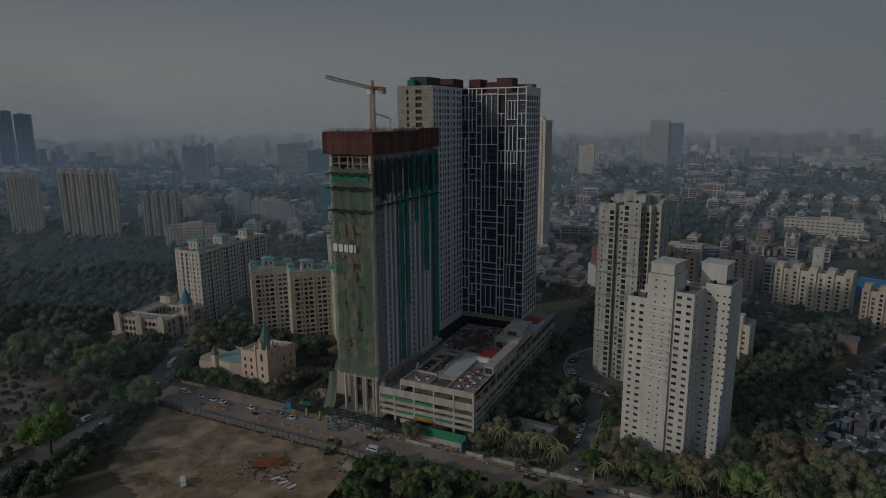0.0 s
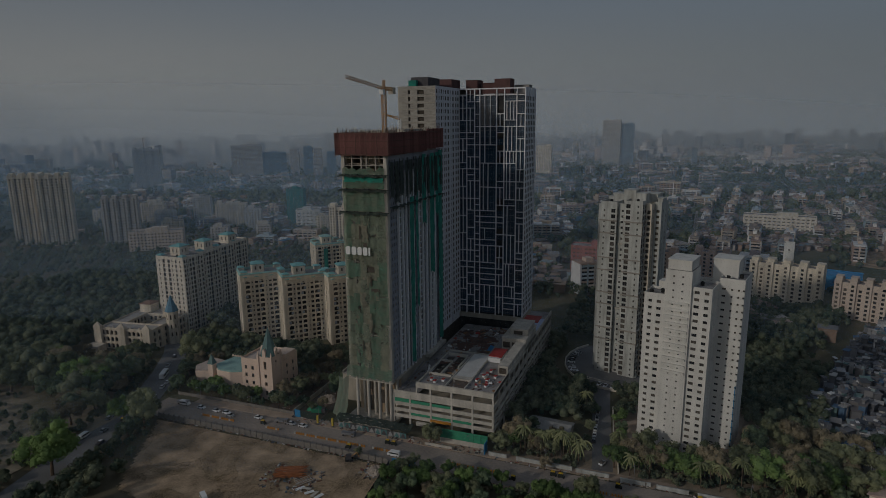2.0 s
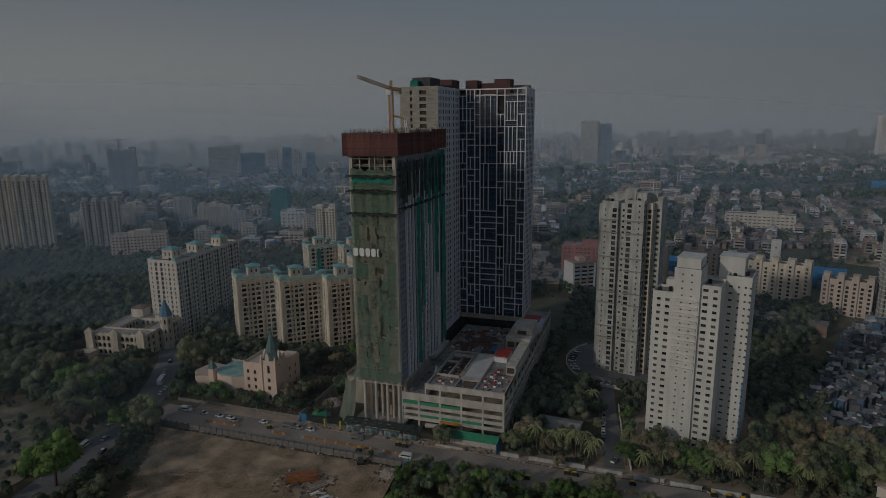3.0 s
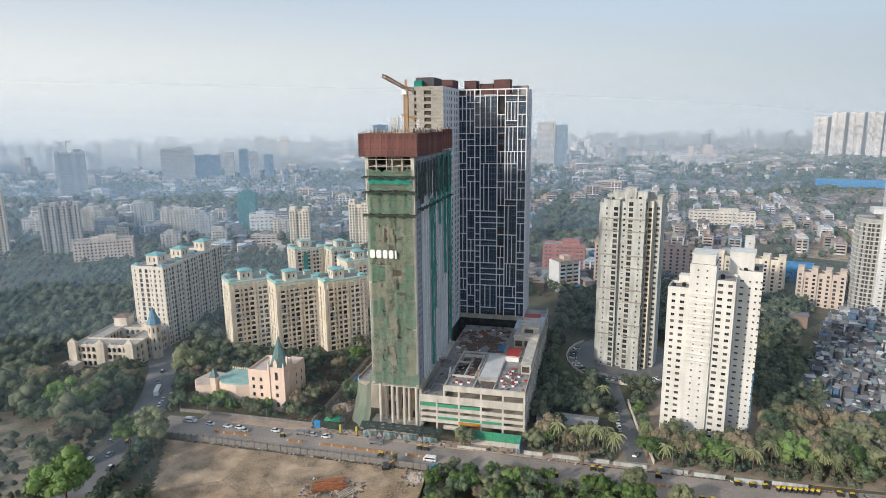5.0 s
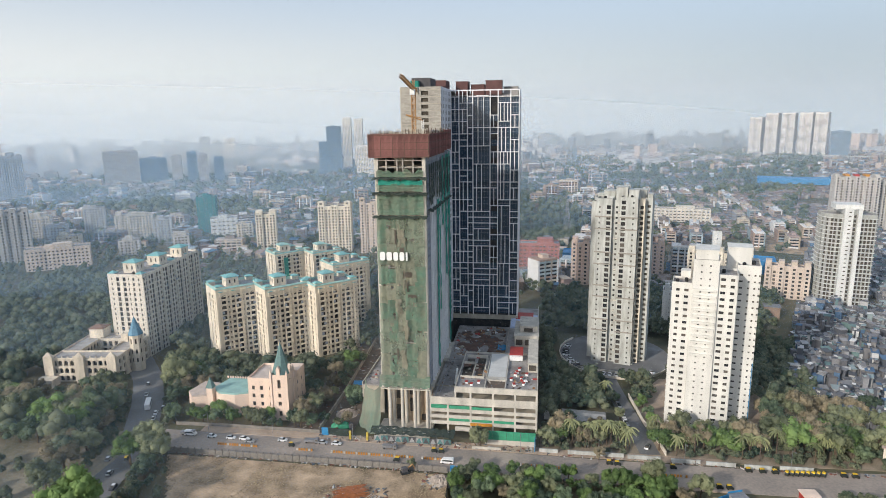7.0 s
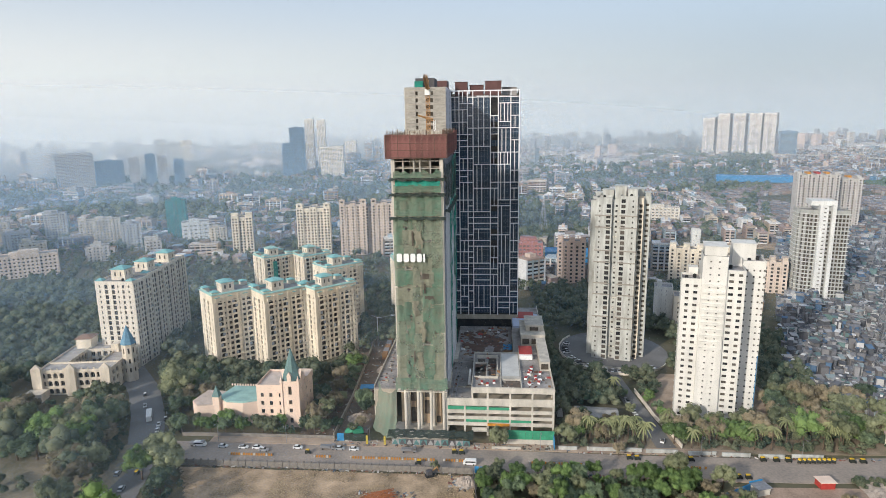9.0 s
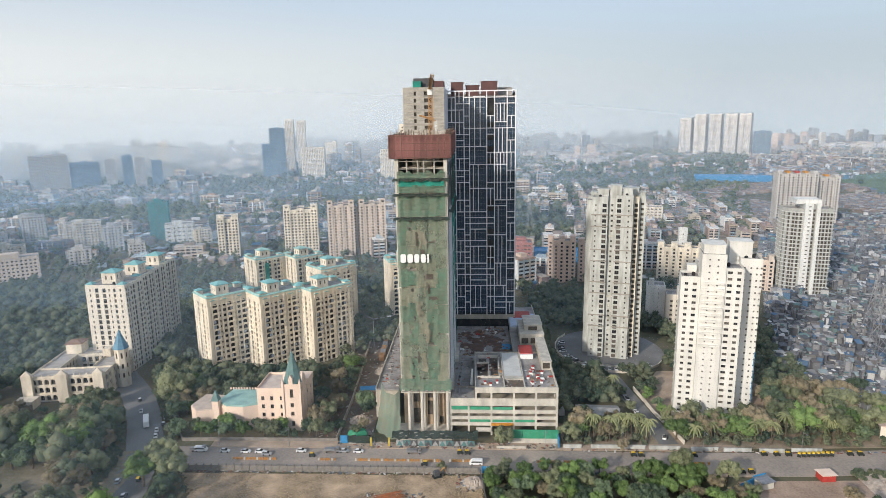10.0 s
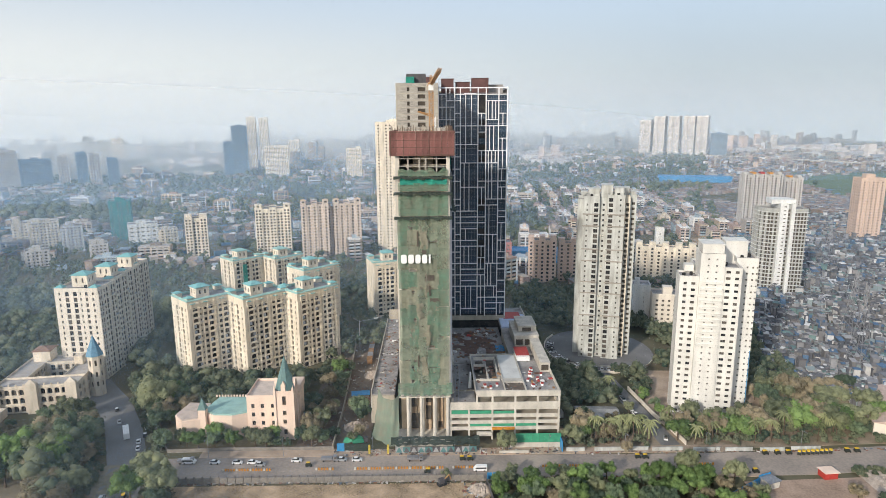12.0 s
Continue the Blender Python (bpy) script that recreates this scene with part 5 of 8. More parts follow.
b1 = cream_block(pose(-271, 286, 0, 0, 0, 45), 27, 19, 41.5, "cream apartment block with balconies and teal hipped roofs")
copy_thing(b1, pose(-243.6, 290, 0, 0, 0, 45))
copy_thing(b1, pose(-218.0, 300, 0, 0, 0, 45))
b4 = cream_block(pose(-225.0, 352, 0, 0, 0, 45), 27, 19, 41.5, "cream apartment block with balconies behind teal-roofed neighbours", near=False)
copy_thing(b4, pose(-184.0, 372, 0, 0, 0, 20))
b5 = cream_block(pose(-276.6, 378.7, 0, 0, 0, 45), 22, 18, 42, "cream apartment block with weathered grey-green roofs", TEAL_PALE, near=False)
copy_thing(b5, pose(-250.5, 384, 0, 0, 0, 45))
part("net", Mesh().box(6, 9, -1.6, -1.3, 4, 40), NET_TEAL, b5, "strip of green net")

at_ = thing("apartment_block", "long cream apartment block with teal pavilion roofs among trees", "apartment block", pose(-339, 289, 0), "cream apartment blocks")
segs = ((0, 18.5, 22), (18.6, 36, 19.5), (36.1, 54, 17.6), (54.1, 71, 15.6))
for n, (y0, y1, w) in enumerate(segs):
    block(at_, rect(0, w, y0, y1), 0, 48.5, 3.0, CREAM_PALE, lambda i, L: ([(2.5, 0.9, 0.4, 0.3), (6.3, 1.9, -0.1, 0), (10.4, 1.9, -0.1, 0), (13.2, 0.8, 0.5, 0.3), (16.2, 1.3, 0.2, 0.1), (19.5, 1.0, 0.4, 0.3)] if n == 0 else [(L - 1.2, 0.7)]) if i == 0 else [(c, 2.2, -0.2, -0.1) if q % 2 else (c, 1.7, 0.2, 0.1) for q, (c, w_) in enumerate(spread(L, 2.3, 1.8, 0.4))] if i == 1 else [], 0.4, 2.6, d=0.4, sides=(0,), core_mat=GLASS)
    for k in range(6):
        y = y0 + 0.4 + (y1 - y0 - 0.8) * k / 5
        part("pier", Mesh().box(w + 0.02, w + (0.4 if k % 2 else 0.25), y - 0.3, y + 0.3, 0, 48.5 if k % 2 else 47), CREAM_PALE, at_)
    slab = Mesh().box(0.02, 1.3, -1.6, 1.6, 0, 0.18).box(1.2, 1.3, -1.6, 1.6, 0.18, 1.0).data("balcony", CREAM_PALE)
    for y in (y0 + 4.5, y1 - 4.5):
        for k in range(1, 15):
            part("balcony", slab, CREAM_PALE, at_, at=pose(w, y, 3.0 * k))
rail = Mesh().box(0.02, 0.6, -0.8, 0.8, 0, 0.1).box(0.52, 0.6, -0.8, 0.8, 0.1, 0.8).data("window_cage", ALU)
RF = random.Random(17)
for k in range(70):
    q = RF.choice(segs)
    part("window_cage" if k % 2 else "air_conditioner", rail if k % 2 else AC_BOX, ALU, at_, at=pose(q[2], RF.uniform(q[0] + 1, q[1] - 1), 3.0 * RF.randint(1, 14) + 0.5, 0, 0, 0 if k % 2 else 90))
for x, y in ((5.5, 7), (7.5, 27), (7, 52)):
    pavilion(at_, x, y, 8, 48.5, 6.0)
for x, y in ((0.5, 0.5), (18, 0.5), (15.5, 19), (13.5, 37), (11.5, 55)):
    part("turret_roof", Mesh().hip(x, x + 3.4, y, y + 3.4, 49.6, 51.0, 0.4), TEAL, at_)

tank = Mesh().rod((0, 0, 0), (0, 0, 1.5), 0.75, 10).rod((0, 0, 1.5), (0, 0, 1.75), 0.7, 10, 0.25).data("water_tank", BLACK)
RT = random.Random(4)
for owner, spots_, z in ((at_, ((14, 4), (3, 15), (14, 24), (4, 38), (13, 45), (4, 64)), 48.52), (dt, ((2, 3), (5.5, 6), (20, 8), (28, 15), (32, 20)), None), (ct, ((4, 4), (18, 3), (10, 20), (0, 20)), None)):
    for x, y in spots_:
        top_z = z or (64.02 if owner is dt and x < 8 else 68.52 if owner is dt and x < 25 else 70.52 if owner is dt else 91.02 if y < 12 and x < 9 else 92.02 if y < 12 else 90.02)
        part("water_tank", tank, BLACK, owner, "black plastic roof tank", at=pose(x, y, top_z, 0, 0, RT.uniform(0, 90)))

# ---- church ----
ch = thing("church", "peach-coloured church with a green spire and a pale teal hall roof", "church", pose(-225, 226.5, 0))
block(ch, rect(0, 20.5, 0, 18), 0, 17.5, 3.9, PEACH, lambda i, L: [(2.6, 1.4), (6.6, 1.4), (11, 1.4)] if i == 0 else spread(L, 4.2, 1.2) if i == 1 else [], 1.0, 2.9, roof=shade("pale_terrace_roof", (0.62, 0.52, 0.45), 0.9, 0.25, 0.3, 4, 0.1))
part("wing", Mesh().box(15.5, 21.8, 6.5, 15, 17.51, 20.4), PEACH, ch, "raised stair room on the roof")
tw = Mesh()
for a, b in (((13.0, -3.4), (20.6, -3.4)), ((20.6, -3.4), (20.6, 4.2)), ((20.6, 4.2), (13.0, 4.2)), ((13.0, 4.2), (13.0, -3.4))):
    wall_run(tw, a, b, 0, 22.0, [(2, 4.5), (7, 9), (11, 13), (15.5, 19.5)], [(3.8, 1.5)], 0.5)
tower = part("tower", tw, PEACH, ch)
part("core", Mesh().box(13.6, 20.0, -2.8, 3.6, 0, 21.8), DARK_FILL, tower)
for x, y in ((13.0, -3.4), (20.6, -3.4), (20.6, 4.2), (13.0, 4.2)):
    part("buttress", Mesh().box(x - 0.5, x + 0.5, y - 0.5, y + 0.5, 0, 22).prism([(x - 0.5, y - 0.5), (x + 0.5, y - 0.5), (x + 0.5, y + 0.5), (x - 0.5, y + 0.5)], 22, 24.5, [(x - 0.05, y - 0.05), (x + 0.05, y - 0.05), (x + 0.05, y + 0.05), (x - 0.05, y + 0.05)]), PEACH, tower)
sp = Mesh()
oct8 = [(16.8 + 4.3 * math.cos(radians(22.5 + 45 * k)), 0.4 + 4.3 * math.sin(radians(22.5 + 45 * k))) for k in range(8)]
sp.prism(oct8, 22.0, 36.0, [(16.8 + (x - 16.8) * 0.03, 0.4 + (y - 0.4) * 0.03) for x, y in oct8])
part("spire", sp, SPIRE, tower, "slender green spire")
for k in range(4):
    a = radians(90 * k)
    dm = Mesh().prism(rect(-0.9, 0.9, -0.6, 0.6), 22.0, 24.4).prism(rect(-1.0, 1.0, -0.7, 0.7), 24.41, 26.2, rect(-0.05, 0.05, -0.6, 0.6))
    part("dormer", dm, PEACH, tower, "small gabled dormer at the foot of the spire", at=pose(16.8 + 3.7 * math.sin(a), 0.4 - 3.7 * math.cos(a), 0, 0, 0, 90 * k))
part("finial", Mesh().rod((16.8, 0.4, 36), (16.8, 0.4, 37.8), 0.12, 5), STEEL, tower)
hall_plan = [(-19.5, 3), (-14, -1.5), (-6, -2.0), (-0.1, 0.5), (-0.1, 15), (-17, 16)]
part("hall", Mesh().prism(hall_plan, 0, 10.2), PEACH, ch)
part("hall_roof", Mesh().prism([(x * 0.98 - 0.1, y * 0.96 + 0.4) for x, y in hall_plan], 10.21, 10.9), TEAL_PALE, ch, "flat pale teal hall roof")
part("porch", Mesh().prism([(-32, 3), (-27, -3), (-20, -1), (-19.6, 14), (-30, 15)], 0, 8.4), PEACH, ch)
part("porch_roof", Mesh().prism([(-31.6, 3), (-27, -2.4), (-20.3, -0.6), (-20.2, 13.4), (-29.7, 14.4)], 8.41, 8.9), shade("porch_terrace", (0.55, 0.45, 0.38), 0.9, 0.25, 0.3, 4, 0.1), ch)
part("bell_turret", Mesh().box(-20.5, -17.5, -1, 2, 0, 12.5), PEACH, ch)
part("turret_spire", Mesh().prism(rect(-20.7, -17.3, -1.2, 2.2), 12.5, 17.5, rect(-19.05, -18.95, 0.45, 0.55)), SPIRE, ch)
for k in range(14):
    part("merlon", Mesh().box(-18.4 + 1.3 * k, -17.8 + 1.3 * k, 15.3, 15.8, 10.9, 11.8), PEACH, ch)
part("entrance", Mesh().box(3.5, 10.5, -2.2, -0.05, 0.02, 3.4), PEACH, ch)
part("entrance_glass", Mesh().box(4, 10, -2.32, -2.22, 0.3, 2.8), GLASS, ch)

# ---- old school with arcades ----
OLDCREAM = shade("aged_beige_plaster", (0.66, 0.58, 0.47), 0.9, 0.4, 0.3, 5, 0.15, streak=0.3)
sc = thing("school", "low cream arcaded school with a blue conical corner roof", "school", pose(-348, 249, 0, 0, 0, 8))
TER = shade("grey_terrace_roof", (0.42, 0.39, 0.36), 0.9, 0.3, 0.3, 4, 0.1)
def arch_head(w, z, top):
    """Rounds the top of an opening of width w."""
    me = Mesh()
    for s in (-1, 1):
        hood = [(s * w / 2, z)] + [(s * w / 2 * math.cos(radians(a)), z + (top - z) * math.sin(radians(a))) for a in (18, 36, 54, 72)] + [(0, top), (s * w / 2, top)]
        for a, c in zip(hood, hood[1:]):
            me.quad((a[0], -0.02, a[1]), (c[0], -0.02, c[1]), (c[0], 0.3, c[1]), (a[0], 0.3, a[1]))
        me.v += [(x, -0.02, q) for x, q in hood]
        me.f.append(tuple(range(len(me.v) - len(hood), len(me.v))))
    return me.data("arch", OLDCREAM)


ROUND = arch_head(2.2, 1.9, 2.9)
for x0, x1, y0, y1 in ((0, 36, 0, 11), (0, 10, 11.05, 40), (26, 36, 11.05, 34), (10.05, 25.95, 30, 40)):
    block(sc, rect(x0, x1, y0, y1), 0, 12.4, 4.1, OLDCREAM, lambda i, L: spread(L, 2.9, 2.2), 0.5, 3.4, d=1.1, roof=TER, parapet=0.9, arches=ROUND if y0 == 0 else None)
for x in (0.5, 17, 34):
    part("gable_turret", Mesh().box(x - 2.4, x + 2.4, -2.0, -0.02, 0, 14.6).prism([(x - 2.4, -2), (x + 2.4, -2), (x + 2.4, -0.02), (x - 2.4, -0.02)], 14.6, 16.8, [(x - 0.2, -1.2), (x + 0.2, -1.2), (x + 0.2, -0.8), (x - 0.2, -0.8)]), OLDCREAM, sc)
tt = Mesh()
for k in range(8):
    a0, a1 = radians(45 * k), radians(45 * k + 45)
    wall_run(tt, (38.5 + 3.6 * math.cos(a0), 17 + 3.6 * math.sin(a0)), (38.5 + 3.6 * math.cos(a1), 17 + 3.6 * math.sin(a1)), 0, 20.5, [(5, 7.5), (10, 12.5), (15.5, 18.5)], [(1.38, 0.9)], 0.3)
rt = part("round_tower", tt, OLDCREAM, sc)
o8 = [(38.5 + 4.1 * math.cos(radians(45 * k)), 17 + 4.1 * math.sin(radians(45 * k))) for k in range(8)]
part("cone_roof", Mesh().prism(o8, 20.5, 30.5, [(38.5 + (x - 38.5) * 0.02, 17 + (y - 17) * 0.02) for x, y in o8]), SPIRE_BLUE, rt, "blue conical roof")
part("core", Mesh().prism([(38.5 + (x - 38.5) * 0.75, 17 + (y - 17) * 0.75) for x, y in o8], 0, 20.3), DARK_FILL, rt)
part("stair_block", Mesh().box(3, 11, 33, 41, 12.5, 18), CREAM, sc)
part("hip_roof", Mesh().hip(3, 11, 33, 41, 18.01, 19.8), shade("brown_tile_roof", (0.28, 0.17, 0.12), 0.85, 0.3, 0.5, 5, 0.2), sc)
part("stair_block", Mesh().box(25, 29, 26, 31, 12.5, 17), OLDCREAM, sc)
for z in (4.1, 8.2, 12.3):
    part("cornice", Mesh().box(-0.3, 36.3, -0.45, -0.02, z - 0.15, z + 0.2), OLDCREAM, sc)
for x in range(4, 34, 3):
    part("parapet_post", Mesh().box(x - 0.3, x + 0.3, -0.1, 0.5, 13.32, 14.1), OLDCREAM, sc)
part("porch", Mesh().box(-3, 6, -9, -2.2, 0, 4.2), OLDCREAM, sc)


# ---- other buildings further off ----
# ground that large things already stand on: x, y, radius
TAKEN = [(-36, 255, 48), (-50, 326, 40), (-120, 280, 95), (-250, 320, 75), (-328, 325, 48), (-225, 232, 42), (-330, 270, 42), (-184, 385, 28), (-255, 388, 45), (127, 452, 28), (700, 1150, 110), (860, 1300, 170), (1020, 1430, 150)]


def plain_building(name, label, cat, cx, cy, rot, w, d, h, mat, fh=3.0, pitch=3.2, ww=1.5, caps=1, sill=0.8, head=2.2, roof=DECK, cap_mat=None, group=""):
    b = thing(name, label, cat, pose(cx, cy, 0, 0, 0, rot), group)
    TAKEN.append((cx, cy, 0.6 * max(w, d) + 4))
    block(b, rect(-w / 2, w / 2, -d / 2, d / 2), 0, h, fh, mat, lambda i, L: spread(L, pitch, ww), sill, head, single=False, d=0.5, roof=roof)
    r2 = random.Random(int(cx * 7 + cy))
    for k in range(caps):
        x, y, s, t = r2.uniform(-w * 0.3, w * 0.3), r2.uniform(-d * 0.25, d * 0.25), r2.uniform(0.12, 0.2) * w, r2.uniform(2, 5)
        part("roof_room", Mesh().box(x - s, x + s, y - min(s, d * 0.3), y + min(s, d * 0.3), h + 0.02, h + t), cap_mat or mat, b)
    for x in (-w * 0.22, w * 0.22) if cy < 900 else ():
        part("pier", Mesh().box(x - 0.9, x + 0.9, -d / 2 - 0.6, -d / 2 - 0.02, 0, h), mat, b)
    return b


def bay_building(name, label, cat, cx, cy, rot, w, d, h, mat, n, fh=3.0, step=1.5, group="", caps=(), heads=None, cap_roof=None):
    """A slab of alternating projecting and set-back bays with deep window openings and an uneven roofline."""
    b = thing(name, label, cat, pose(cx, cy, 0, 0, 0, rot), group)
    TAKEN.append((cx, cy, 0.6 * max(w, d) + 4))
    for k in range(n):
        x0, x1, back = -w / 2 + w * k / n, -w / 2 + w * (k + 1) / n - 0.04, step * (k % 2)
        block(b, rect(x0, x1, -d / 2 + back, d / 2 - back), 0, h - 1.4 * (k % 2), fh, mat, lambda i, L: (spread(L, 2.5, 1.8, 0.3) if k % 2 else spread(L, 2.6, 1.7, 0.4)) if i == 0 else spread(L, 2.7, 1.6, 0.6) if (i == 1 and k == n - 1) or (i == 3 and k == 0) else [], 0.55 if k % 2 else 0.75, 2.45, single=False, d=0.4)
        if k in heads if heads is not None else k % 2 == 0:
            if cap_roof:
                part("hip_roof", Mesh().hip(x0 + 0.3, x1 - 0.3, -d / 2 + 0.4, -d / 2 + 6, h + 3.6, h + 4.9, 0.5), cap_roof, b)
                part("pavilion", Mesh().box(x0 + 0.3, x1 - 0.3, -d / 2 + 0.4, -d / 2 + 6, h + 0.02, h + 3.55), mat, b)
                part("pavilion_opening", Mesh().box((x0 + x1) / 2 - 1.2, (x0 + x1) / 2 + 1.2, -d / 2 + 0.3, -d / 2 + 0.38, h + 1.2, h + 3.0), GLASS, b)
            part("stair_head", Mesh().box(x0 + 0.3, x1 - 0.3, -d / 4, d / 4, h + 0.02, h + 2.6).box(x0, x1, -d / 4 - 0.3, d / 4 + 0.3, h + 2.6, h + 2.9), caps[k // 2 % len(caps)] if caps else mat, b)
    return b


GREYB = shade("weathered_grey_flats", (0.50, 0.475, 0.445), 0.85, 0.25, 0.2, 4, 0.1, streak=0.25)
TAN = shade("tan_plaster", (0.62, 0.47, 0.33), 0.85, 0.25, 0.2, 4, 0.1, streak=0.25)
BLUE_GLASS = shade("blue_grey_glass_tower", (0.16, 0.24, 0.32), 0.35, 0.2, 0.1, 1, 0)
RIBBED = shade("chalky_white_tower_paint", (0.74, 0.69, 0.65), 0.85, 0.2, 0.1, 3, 0.1, streak=0.25)
PB = plain_building
PB("apartment_building", "slender cream high-rise behind the building site", "apartment tower", -189, 612, 0, 25, 24, 131, CREAM, 3.1, 3.4, caps=3)
BUFF = shade("buff_pink_plaster", (0.62, 0.515, 0.43), 0.85, 0.25, 0.2, 4, 0.1, streak=0.25)
bay_building("apartment_building", "pale buff apartment building with stepped roof blocks", "apartment building", -306, 600, 12, 34, 20, 49, CREAM, 5, step=0.8, heads=(0, 4), cap_roof=CREAM)
bay_building("apartment_building", "pinkish-tan apartment building with deep dark windows", "apartment building", -264, 598, 12, 27, 20, 53, BUFF, 5, step=0.8, heads=(0, 4), cap_roof=TAN)
bay_building("apartment_building", "pinkish-tan apartment building with stepped roof rooms", "apartment building", -233, 606, 12, 27, 20, 53, BUFF, 5, step=0.8, heads=(0, 4), cap_roof=TAN)
bay_building("apartment_building", "recessed middle wing of a pinkish-tan apartment building", "apartment building", -248.5, 604, 12, 9, 14, 49, BUFF, 2, heads=())
bay_building("apartment_building", "narrow cream apartment block with dark windows", "apartment building", -383, 598, 20, 21, 18, 40, CREAM, 3)
PB("office_building", "white four-storey building with wide windows", "building", -468, 665, 25, 30, 18, 23, WHITE, 4.5, 5, 3, caps=1)
n = PB("netted_building", "building under construction wrapped in dark teal net", "building", -505, 694, 20, 22, 17, 45, shade("dark_teal_net_wrap", (0.035, 0.22, 0.20), 0.8, 0.6, 0.25, 2, 0.2, streak=2.0, tint=(0.01, 0.09, 0.085)), caps=2)
PB("apartment_building", "rose-pink five-storey block with white bands", "apartment building", -93, 536, 0, 37, 16, 24, ROSE, 3.4, 3.4, 2.2, caps=2)
bay_building("apartment_building", "salmon apartment block beside an open lot", "apartment building", -54, 488, -8, 23, 16, 36, PINKISH, 5, fh=3.2)
bay_building("apartment_building", "salmon apartment block with a lift tower", "apartment building", -32, 490, -8, 16, 15, 33, PINKISH, 3, fh=3.2)
bay_building("apartment_building", "peach apartment block near a blue shed", "apartment building", 3, 532, -8, 26, 16, 27, PINKISH, 5, fh=3.2)
bay_building("apartment_building", "long cream housing block behind white tower", "apartment building", 52, 493, -18, 48, 14, 28, CREAM, 9)
bay_building("apartment_building", "tan housing block beside tin-roofed shacks", "apartment building", 92, 462, -20, 30, 14, 25, BUFF, 7)
PB("water_tower", "white square water tower above housing blocks", "water tower", 56, 520, -10, 7, 7, 38, WHITE, 8, 5, 1, caps=0)
PB("apartment_building", "small white four-storey block among trees", "apartment building", -9, 372, -12, 11, 12, 27, WHITE, 3.0, 3.2, 1.6, caps=1)
PB("apartment_building", "white six-storey block among trees", "apartment building", 4, 364, -12, 17, 14, 23, CREAM_PALE, 3.0, 3.2, 1.6, caps=1)
PB("apartment_tower", "pink slender tower beyond tin-roofed shacks", "apartment tower", 338, 660, -10, 25, 20, 68, PINKISH, 3.0, 4, 2.0, caps=1)
bay_building("apartment_tower", "wide grey-white apartment tower with orange and red roof rooms", "apartment tower", 262, 745, -10, 44, 22, 66, GREYB, 9, step=2.2, caps=(GREYB, KERB_ORANGE, RED, KERB_ORANGE, GREYB))
bay_building("apartment_tower", "grey-white apartment tower set behind a wider one", "apartment tower", 301, 752, -10, 26, 22, 61, GREYB, 5, step=2.2, caps=(GREYB, KERB_ORANGE, GREYB))
ft = thing("apartment_tower", "curved grey-white tower with bands of balconies beside shacks", "apartment tower", pose(127, 452, 0, 0, 0, -12))
BOW = [(-19.5, 9)] + [(-19.5 + 11 - 11 * math.cos(radians(a)), -11 * math.sin(radians(a))) for a in (10, 33, 56, 80)] + [(-7, -11), (-7, 9)]
TOWER_GREY = shade("weathered_grey_tower_paint", (0.40, 0.40, 0.37), 0.85, 0.3, 0.3, 5, 0.08, streak=0.3)
SPINE = shade("pale_grey_tower_spine", (0.70, 0.70, 0.67), 0.8, 0.2, 0.3, 5, 0.08, streak=0.2)
# cores in the dark fill, so the openings look shaded
block(ft, BOW, 0, 65, 3.0, TOWER_GREY, lambda i, L: spread(L, 2.1, 1.6, 0.15), 0.5, 2.65, single=False, d=0.7, core_mat=DARK_FILL)
block(ft, rect(-6.95, -1.6, -13, 10), 0, 69, 3.0, SPINE, lambda i, L: [(L * 0.62, 1.6)] if i == 0 else [], 1.2, 2.0, single=False, core_mat=DARK_FILL)
block(ft, rect(-1.55, 1.05, -11.6, 10), 0, 68, 3.0, TOWER_GREY, lambda i, L: [(L / 2, 1.5)] if i == 0 else [], 0.5, 2.6, single=False, d=0.5, core_mat=DARK_FILL)
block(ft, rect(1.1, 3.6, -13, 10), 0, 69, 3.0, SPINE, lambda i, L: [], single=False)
block(ft, rect(3.65, 13.4, -10, 9), 0, 65, 3.0, TOWER_GREY, lambda i, L: spread(L, 2.2, 1.65, 0.15), 0.5, 2.65, single=False, d=0.7, core_mat=DARK_FILL)
part("roof_crown", Mesh().box(-12, 5, -8, 8, 69.1, 72.5), SPINE, ft)
bow_slab = Mesh().prism(inset(BOW, -0.45), 0, 0.25).data("balcony_slab", SPINE)
side_slab = Mesh().box(3.65, 14.0, -10.6, 9, 0, 0.25).data("balcony_slab", SPINE)
for k in range(1, 22):
    part("balcony_slab", bow_slab, SPINE, ft, at=pose(0, 0, 3.0 * k))
    part("balcony_slab", side_slab, SPINE, ft, at=pose(0, 0, 3.0 * k))
bay_building("apartment_building", "pale apartment slab with balcony bands among trees", "apartment building", -616, 512, 40, 36, 20, 51, GREYB, 7)
PB("apartment_building", "low cream building among trees", "building", -548, 494, 35, 54, 16, 20, BUFF, 3.2, 3.4, 1.6, caps=2)
for x, dx in ((-712, 0), (-678, 6)):
    bay_building("apartment_tower", "tall cream twin tower with vertical bays", "apartment tower", x, 476 + dx, 45, 32, 26, 77, CREAM, 7, step=2.5)
PB("apartment_tower", "slender beige tower beyond the woods", "apartment tower", -797, 465, 50, 32, 24, 71, CREAM_PALE, 3.0, 3.6, 1.6, caps=1)
for dx in (0, 45):
    PB("tower_far", "tall dark glass tower far off in haze", "tower", -1850 + dx, 1050 + dx * 0.6, 55, 40, 40, 165 - dx * 0.2, BLUE_GLASS, 4, 8, 5, caps=1)
PB("apartment_tower", "grey tower pair far off in haze", "tower", -216, 1860, 0, 50, 30, 128, GREYB, 3.5, 5, 2.5, caps=1)
